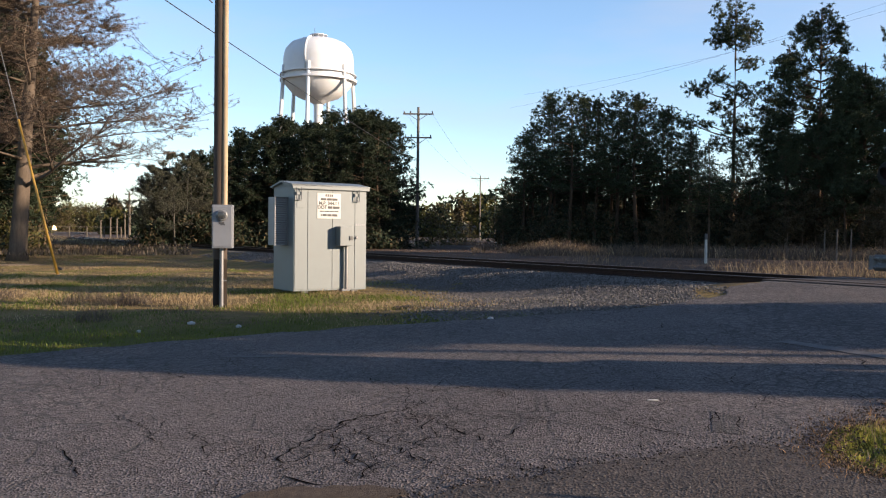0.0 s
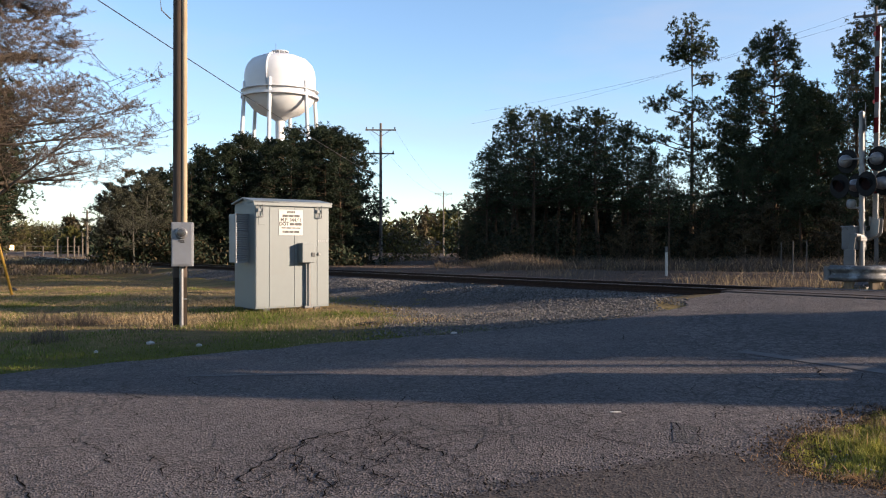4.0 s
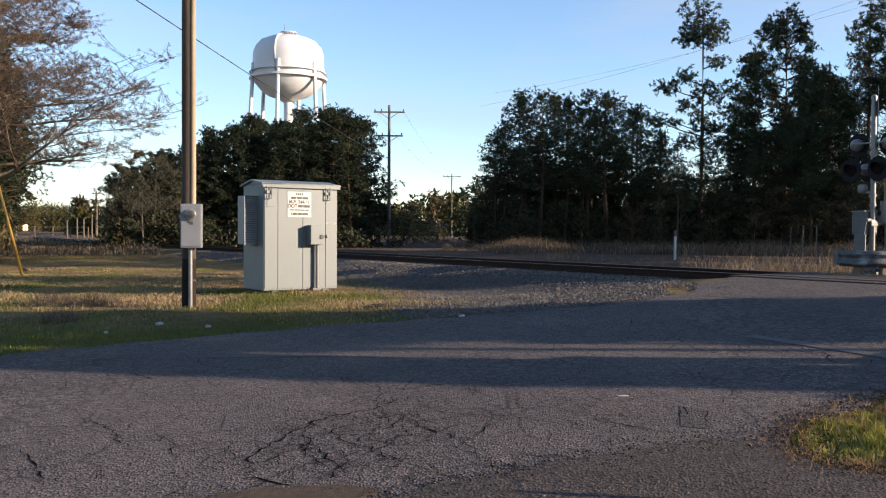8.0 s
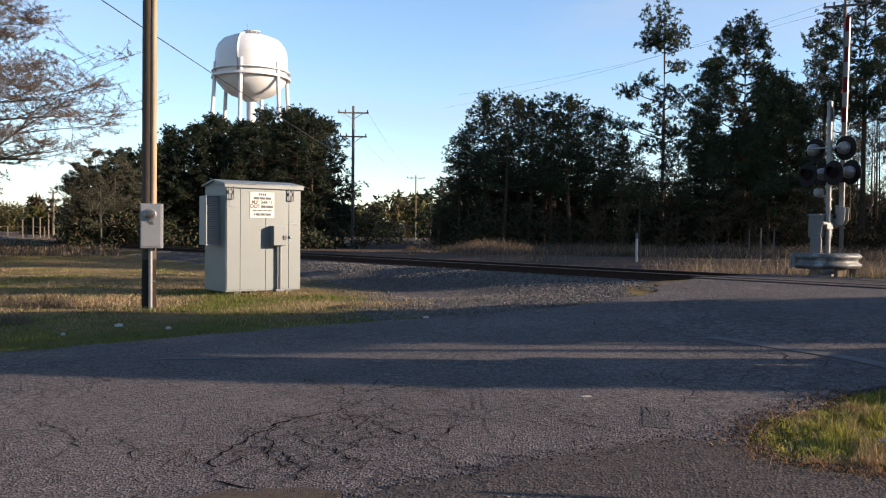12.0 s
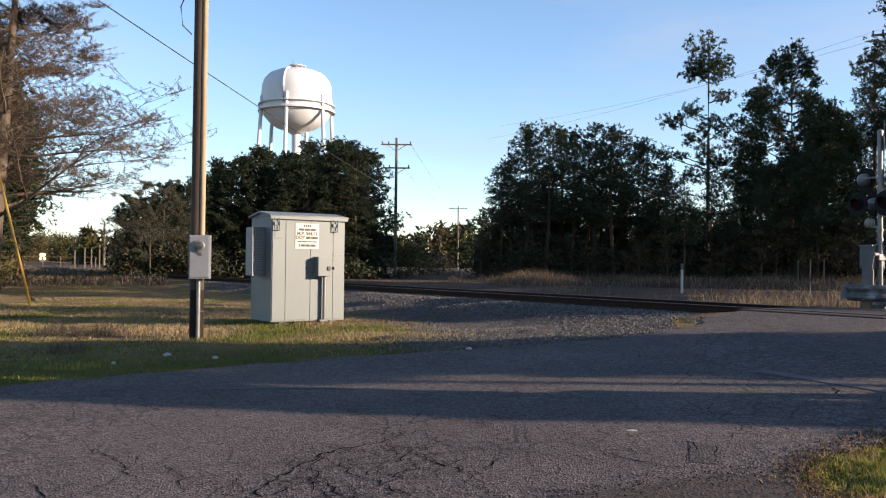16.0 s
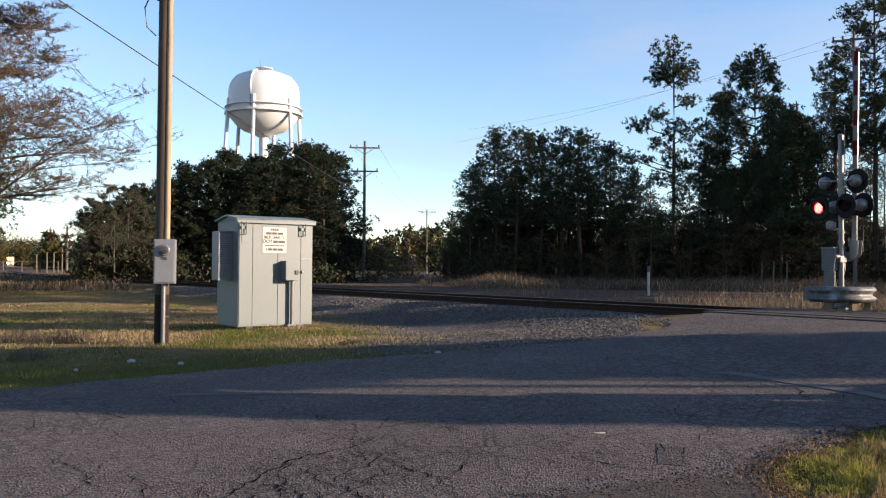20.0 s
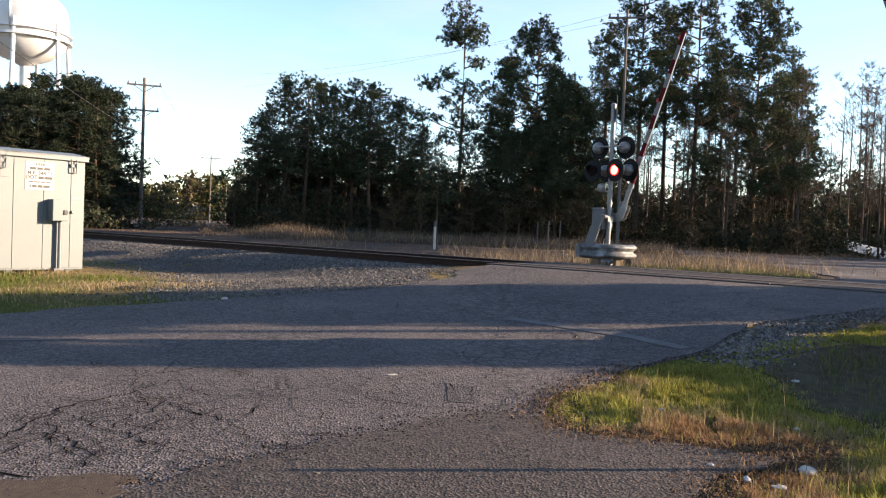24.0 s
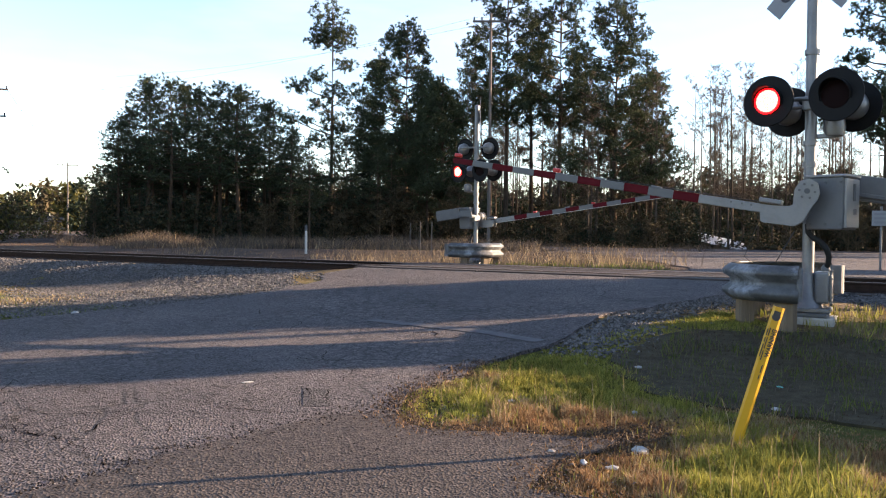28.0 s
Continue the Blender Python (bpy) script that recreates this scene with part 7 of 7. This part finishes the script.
def line_marker(x, y, z, lean_x, lean_y, length):
    ob = thing("pipeline_marker", pose(x, y, z - 0.1, lean_y, lean_x, 43 - 90 + 3), "leaning yellow plastic cable marker with black warning lettering", "marker post")
    bm = bmesh.new()
    pr = [(-0.034, -0.012), (-0.02, 0.004), (0.02, 0.004), (0.034, -0.012), (0.031, -0.017), (0.018, -0.003), (-0.018, -0.003), (-0.031, -0.017)]
    lo = [bm.verts.new((a, -b, 0)) for a, b in pr]
    hi = [bm.verts.new((a, -b, length)) for a, b in pr]
    for k in range(8):
        bm.faces.new((lo[k], lo[(k + 1) % 8], hi[(k + 1) % 8], hi[k]))
    bm.faces.new(lo)
    bm.faces.new(hi[::-1])
    bmesh.ops.recalc_face_normals(bm, faces=bm.faces[:])
    post = part("post", bm, YELLOW, ob)
    back_m = Matrix.Rotation(radians(90), 4, "X")
    lettering("WARNING", 0.036, INK, post, Matrix.Translation((0.016, -0.0055, length - 0.22)) @ back_m @ Matrix.Rotation(radians(90), 4, "Z"))
    part("print_band", box((0.040, 0.002, 0.05), (0, -0.0052, length - 0.05)), INK, post)
    ring = part("symbol", lathe([(0.024, 0), (0.024, 0.002), (0.017, 0.002), (0.017, 0)], 20), INK, post, m=Matrix.Translation((0, -0.005, length - 0.06)) @ back_m)
    for s, z0, zs in ((-0.012, 0.13, (0.05, 0.07, 0.06)), (-0.024, 0.14, (0.04, 0.03, 0.08)), (0.008, 0.36, (0.05, 0.03))):
        for ln in zs:
            part("print_bar", box((0.006, 0.002, ln), (s, -0.0055, length - z0 - ln / 2)), INK, post)
            z0 += ln + 0.012
    return ob


line_marker(3.915, 3.61, 0.14, 15.2, 2, 1.04)


def guy_guard():
    x, y, z = -12.16, 25.97, 0.08
    a = Vector((x, y, z))
    b = a + Vector((-1.45, 0.35, 5.0))
    ob = thing("guy_guard", pose(0, 0, 0), "long leaning yellow guy-wire guard anchored in the grass", "guy guard")
    v, f = tube([a, a.lerp(b, 0.5), b], 0.042, 10)
    put("guard", mesh_of("guard", v, f, SHADEYELLOW, True), ob, "yellow plastic sleeve")
    v, f = tube([a + Vector((0.06, 0, -0.3)), b + (b - a) * 1.2], 0.012, 5)
    put("guy_wire", mesh_of("guy_wire", v, f, GALV), ob)
    part("anchor_eye", lathe([(0.05, 0), (0.07, 0.05), (0.03, 0.1)], 10), GALV, ob, m=Matrix.Translation((x, y, z - 0.02)))


guy_guard()


def lump(name, x, y, size, material, label, category, seed, z=None):
    bm = bmesh.new()
    bmesh.ops.create_icosphere(bm, subdivisions=2, radius=1.0)
    r = random.Random(seed)
    for v in bm.verts:
        v.co *= 1 + 0.28 * noise.noise(v.co * 1.7 + Vector((seed, 0, 0)))
        v.co = Vector((v.co.x * size[0], v.co.y * size[1], v.co.z * size[2]))
    ob = part(name, bm, material, m=pose(x, y, (ground_z(x, y) if z is None else z) + size[2] * 0.55, 0, 0, r.uniform(0, 360)))
    return tagged(ob, label, category)


lump("rock", -3.92, 12.81, (0.065, 0.05, 0.035), LITTER, "small white rock in the roadside grass", "rock", 1)
lump("rock", -3.1, 12.5, (0.05, 0.03, 0.03), LITTER, "small pale stone in the grass", "rock", 2)
lump("rock", -4.4, 11.9, (0.04, 0.03, 0.025), LITTER, "small pale stone near the road", "rock", 8)
lump("rock", 3.35, 3.75, (0.07, 0.05, 0.035), CONCRETE, "grey chunk of concrete at the apron's edge", "rock", 3)
lump("rock", 0.72, 12.2, (0.05, 0.04, 0.03), LITTER, "pale stone at the asphalt edge", "rock", 9)
for k, (x, y, sx, sy, mat, lab) in enumerate(((3.3, 5.11, 0.045, 0.03, LITTER, "crumpled white paper litter in the grass"), (2.9, 3.70, 0.07, 0.03, LITTER, "torn white plastic litter by the apron"),
                                     (2.98, 3.55, 0.06, 0.04, LITTER, "pale plastic scrap by the apron"), (2.86, 3.96, 0.04, 0.02, LITTER, "small white scrap by the apron"),
                                     (5.58, 4.65, 0.06, 0.045, TEAL, "teal plastic scrap on the dark verge"), (5.0, 5.7, 0.05, 0.04, LITTER, "pale paper scrap on the dark verge"),
                                     (3.9, 4.45, 0.035, 0.025, LITTER, "small pale scrap in the grass"), (4.9, 4.1, 0.06, 0.05, CONCRETE, "grey lump in the grass"))):
    lump("litter", x, y, (sx * 0.7, sy * 0.7, 0.012), mat, lab, "litter", 20 + k, ground_z(x, y) + 0.03)
lump("litter", 1.75, 6.75, (0.055, 0.012, 0.008), LITTER, "white strip of litter on the asphalt", "litter", 31, road_z(1.75, 6.75) + 0.03)
lump("rubber_strip", -0.58, 14.69, (0.34, 0.09, 0.03), RUBBER, "flat black strip of rubber on the gravel", "debris", 33)
lump("dead_branch", -17.5, 33.0, (1.6, 0.07, 0.06), OAKBARK, "fallen grey branch in the field", "branch", 35)
lump("dead_branch", -14.2, 30.5, (1.1, 0.05, 0.05), OAKBARK, "fallen grey branch in the field", "branch", 36)

x, y = 11.02, 34.4
mp = thing("marker_post", pose(x, y, ground_z(x, y)), "slim white utility marker post with a dark top", "marker post")
part("post", rod((0, 0, -0.2), (0, 0, 1.0), 0.055, n=10), WHITE, mp)
part("cap", rod((0, 0, 1.0), (0, 0, 1.25), 0.06, n=10), SEAM, mp, "dark marker top")
for az, d in ((25.6, 38), (26.4, 40), (24.9, 46)):
    x, y = P(az, d)
    fp = thing("fence_post", pose(x, y, ground_z(x, y)), "thin dark fence post in the dry grass", "post", "fence posts")
    part("post", rod((0, 0, -0.3), (0.03, 0, 1.5), 0.032, 0.028, 8), FARPOLE, fp)

# dumped sheet and rubble by the far road
x, y = P(45.9, 62)
ds = thing("dumped_sheet", pose(x, y, ground_z(x, y) + 0.1, 8, 6, -30), "pale crumpled sheet dumped beside the road", "debris")
bm = bmesh.new()
bmesh.ops.create_grid(bm, x_segments=14, y_segments=8, size=1.0)
for v in bm.verts:
    v.co = Vector((v.co.x * 1.7, v.co.y * 0.8, 0.42 + 0.06 * noise.noise(v.co * 2.2) - 0.20 * v.co.x + 0.22 * v.co.y))
bmesh.ops.solidify(bm, geom=bm.faces[:], thickness=0.04)
part("sheet", bm, TANK, ds)
for k in range(9):
    x, y = P(rnd.uniform(47, 49.5), rnd.uniform(60, 64))
    lump("rubble", x, y, (rnd.uniform(0.3, 0.6), rnd.uniform(0.2, 0.4), rnd.uniform(0.12, 0.25)), SOIL, "grey rubble heaped beside the far road", "rubble", 50 + k)
x, y = P(55.3, 27)
ns = thing("notice_board", pose(x, y, ground_z(x, y), 0, 0, -55 + 8), "small white notice board with blue print on a post", "sign")
part("post", rod((0, 0, -0.2), (0, 0, 1.9), 0.03, n=8), GALV, ns)
part("board", box((0.5, 0.02, 0.44), (0, -0.04, 1.55), 0.008), BUCK, ns)
for k in range(3):
    part("print_bar", box((0.38, 0.004, 0.06), (0, -0.053, 1.67 - 0.12 * k)), METERBOX, ns)

# far house and stop sign
hx, hy = P(1.35, 270)
hs = thing("house", pose(hx, hy, ground_z(hx, hy), 0, 0, 20), "small distant white house with a grey roof", "house")
part("wall", box((9, 6, 2.5), (0, 0, 1.25), 0.02), HOUSEWALL, hs)
bm = bmesh.new()
pf = [(-3.5, 2.65), (3.5, 2.65), (0, 4.2)]
e = [[bm.verts.new((xx, yy, zz)) for yy, zz in pf] for xx in (-4.9, 4.9)]
for k in range(3):
    bm.faces.new((e[0][k], e[0][(k + 1) % 3], e[1][(k + 1) % 3], e[1][k]))
bm.faces.new(e[0][::-1])
bm.faces.new(e[1])
bmesh.ops.recalc_face_normals(bm, faces=bm.faces[:])
part("roof", bm, HOUSEROOF, hs)
for wx in (-2.8, 0.2, 2.9):
    wdw = part("window", box((1.0, 0.08, 1.1), (wx, -3.02, 1.55), 0.01), WHITE, hs)
    part("pane", box((0.84, 0.04, 0.94), (wx, -3.06, 1.55)), SEAM, wdw)
sx_, sy_ = P(1.62, 120)
ss = thing("stop_sign", pose(sx_, sy_, ground_z(sx_, sy_), 0, 0, 0), "back of a grey octagonal stop sign on a post", "sign")
part("plate", lathe([(0.40, -0.004), (0.40, 0.004)], 8), GALV, ss, m=Matrix.Translation((0, 0, 2.2)) @ Matrix.Rotation(radians(90), 4, "X") @ Matrix.Rotation(radians(22.5), 4, "Z"))
part("post", rod((0, 0.03, -0.2), (0, 0.03, 2.5), 0.03, n=6), GALV, ss)

# ---- train ----


def train():
    ob = thing("locomotive", pose(0, 0, 0), "distant yellow locomotive with bright headlights on the track", "locomotive")
    # local -y is ahead
    part("frame", box((2.9, 18, 0.7), (0, 9.2, 1.3), 0.05), SEAM, ob)
    part("nose", box((2.4, 2.0, 2.1), (0, 1.2, 2.7), 0.15), LOCO, ob)
    cab = part("cab", box((3.0, 2.6, 3.0), (0, 3.3, 3.1), 0.12), LOCO, ob)
    for sx in (-0.75, 0.75):
        part("windscreen", box((1.1, 0.05, 0.6), (sx, 1.98, 4.15), 0.02), SEAM, cab)
    part("hood", box((2.0, 12.5, 2.5), (0, 11.0, 2.9), 0.1), LOCO, ob)
    part("pilot", box((2.7, 0.3, 0.8), (0, 0.25, 0.75), 0.05), SEAM, ob)
    for yy in (3.5, 14.5):
        tr = part("truck", box((2.3, 3.6, 0.7), (0, yy, 0.65), 0.08), SEAM, ob)
        for wy in (-1.3, 0, 1.3):
            for sx in (-0.72, 0.72):
                part("wheel", rod((sx - 0.07, yy + wy, 0.5), (sx + 0.07, yy + wy, 0.5), 0.5, n=16), RUST, tr)
    m = Matrix.Rotation(radians(90), 4, "X")
    # real headlights, but the glowing discs are oversized to carry their glare
    for sx, z, r in ((-0.45, 3.9, 0.65), (0.45, 3.9, 0.65), (-0.95, 1.9, 0.42), (0.95, 1.9, 0.42)):
        part("headlight", lathe([(r, 0), (r, 0.08), (r * 0.8, 0.12)], 14), HEADLIGHT, ob, "warm headlight disc enlarged to imitate its glare", Matrix.Translation((sx, 0.15 if z > 2 else 0.08, z)) @ m)
    return ob


TRAIN = train()


# ---- what moves ----
def motions():
    # the train comes on along the track
    rows = []
    for t in (0, 3, 6, 9, 12, 15, 18, 21, 24, 26, 28):
        u = 760 - 17.5 * t
        x, y = track_xy(u)
        xb, yb = track_xy(u + 12)
        yaw = math.degrees(math.atan2(-(xb - x), yb - y))
        rows.append((t, pose(x, y, RAIL_TOP, 0, 0, yaw)))
    walk(TRAIN, rows)
    # gate arms: upright, then falling; degrees above level
    near = [(0, 90), (22.4, 90), (22.9, 84.5), (23.5, 76.5), (24.1, 69), (24.6, 61.8), (25.0, 56.0), (25.5, 49.0), (25.9, 42.3), (26.5, 31.5), (27.0, 23.5), (27.4, 17.6), (28.0, 9.6)]
    far = [(0, 89), (22.5, 89), (23.3, 82), (24.0, 72), (24.5, 64.5), (24.9, 59), (25.3, 52), (25.7, 46), (26.1, 39.5), (26.5, 32), (27.0, 23.5), (27.4, 17.3), (28.0, 8.0)]
    for key, rows in (("near", near), ("far", far)):
        p = ARMS[key].matrix_basis.translation.copy()
        walk(ARMS[key], [(t, Matrix.Translation(p) @ Matrix.Rotation(radians(a), 4, "Y")) for t, a in rows])
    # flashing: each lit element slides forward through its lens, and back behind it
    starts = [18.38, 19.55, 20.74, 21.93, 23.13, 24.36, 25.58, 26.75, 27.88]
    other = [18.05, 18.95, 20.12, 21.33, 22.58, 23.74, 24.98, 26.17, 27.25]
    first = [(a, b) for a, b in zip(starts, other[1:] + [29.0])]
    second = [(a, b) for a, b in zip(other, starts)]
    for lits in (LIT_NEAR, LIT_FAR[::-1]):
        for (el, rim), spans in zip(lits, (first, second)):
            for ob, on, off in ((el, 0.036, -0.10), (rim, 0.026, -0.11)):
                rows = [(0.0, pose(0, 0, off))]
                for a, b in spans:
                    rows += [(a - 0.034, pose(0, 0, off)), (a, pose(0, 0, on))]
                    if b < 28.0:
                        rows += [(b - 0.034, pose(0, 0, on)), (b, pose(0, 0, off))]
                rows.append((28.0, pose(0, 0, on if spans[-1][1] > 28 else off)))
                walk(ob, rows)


motions()
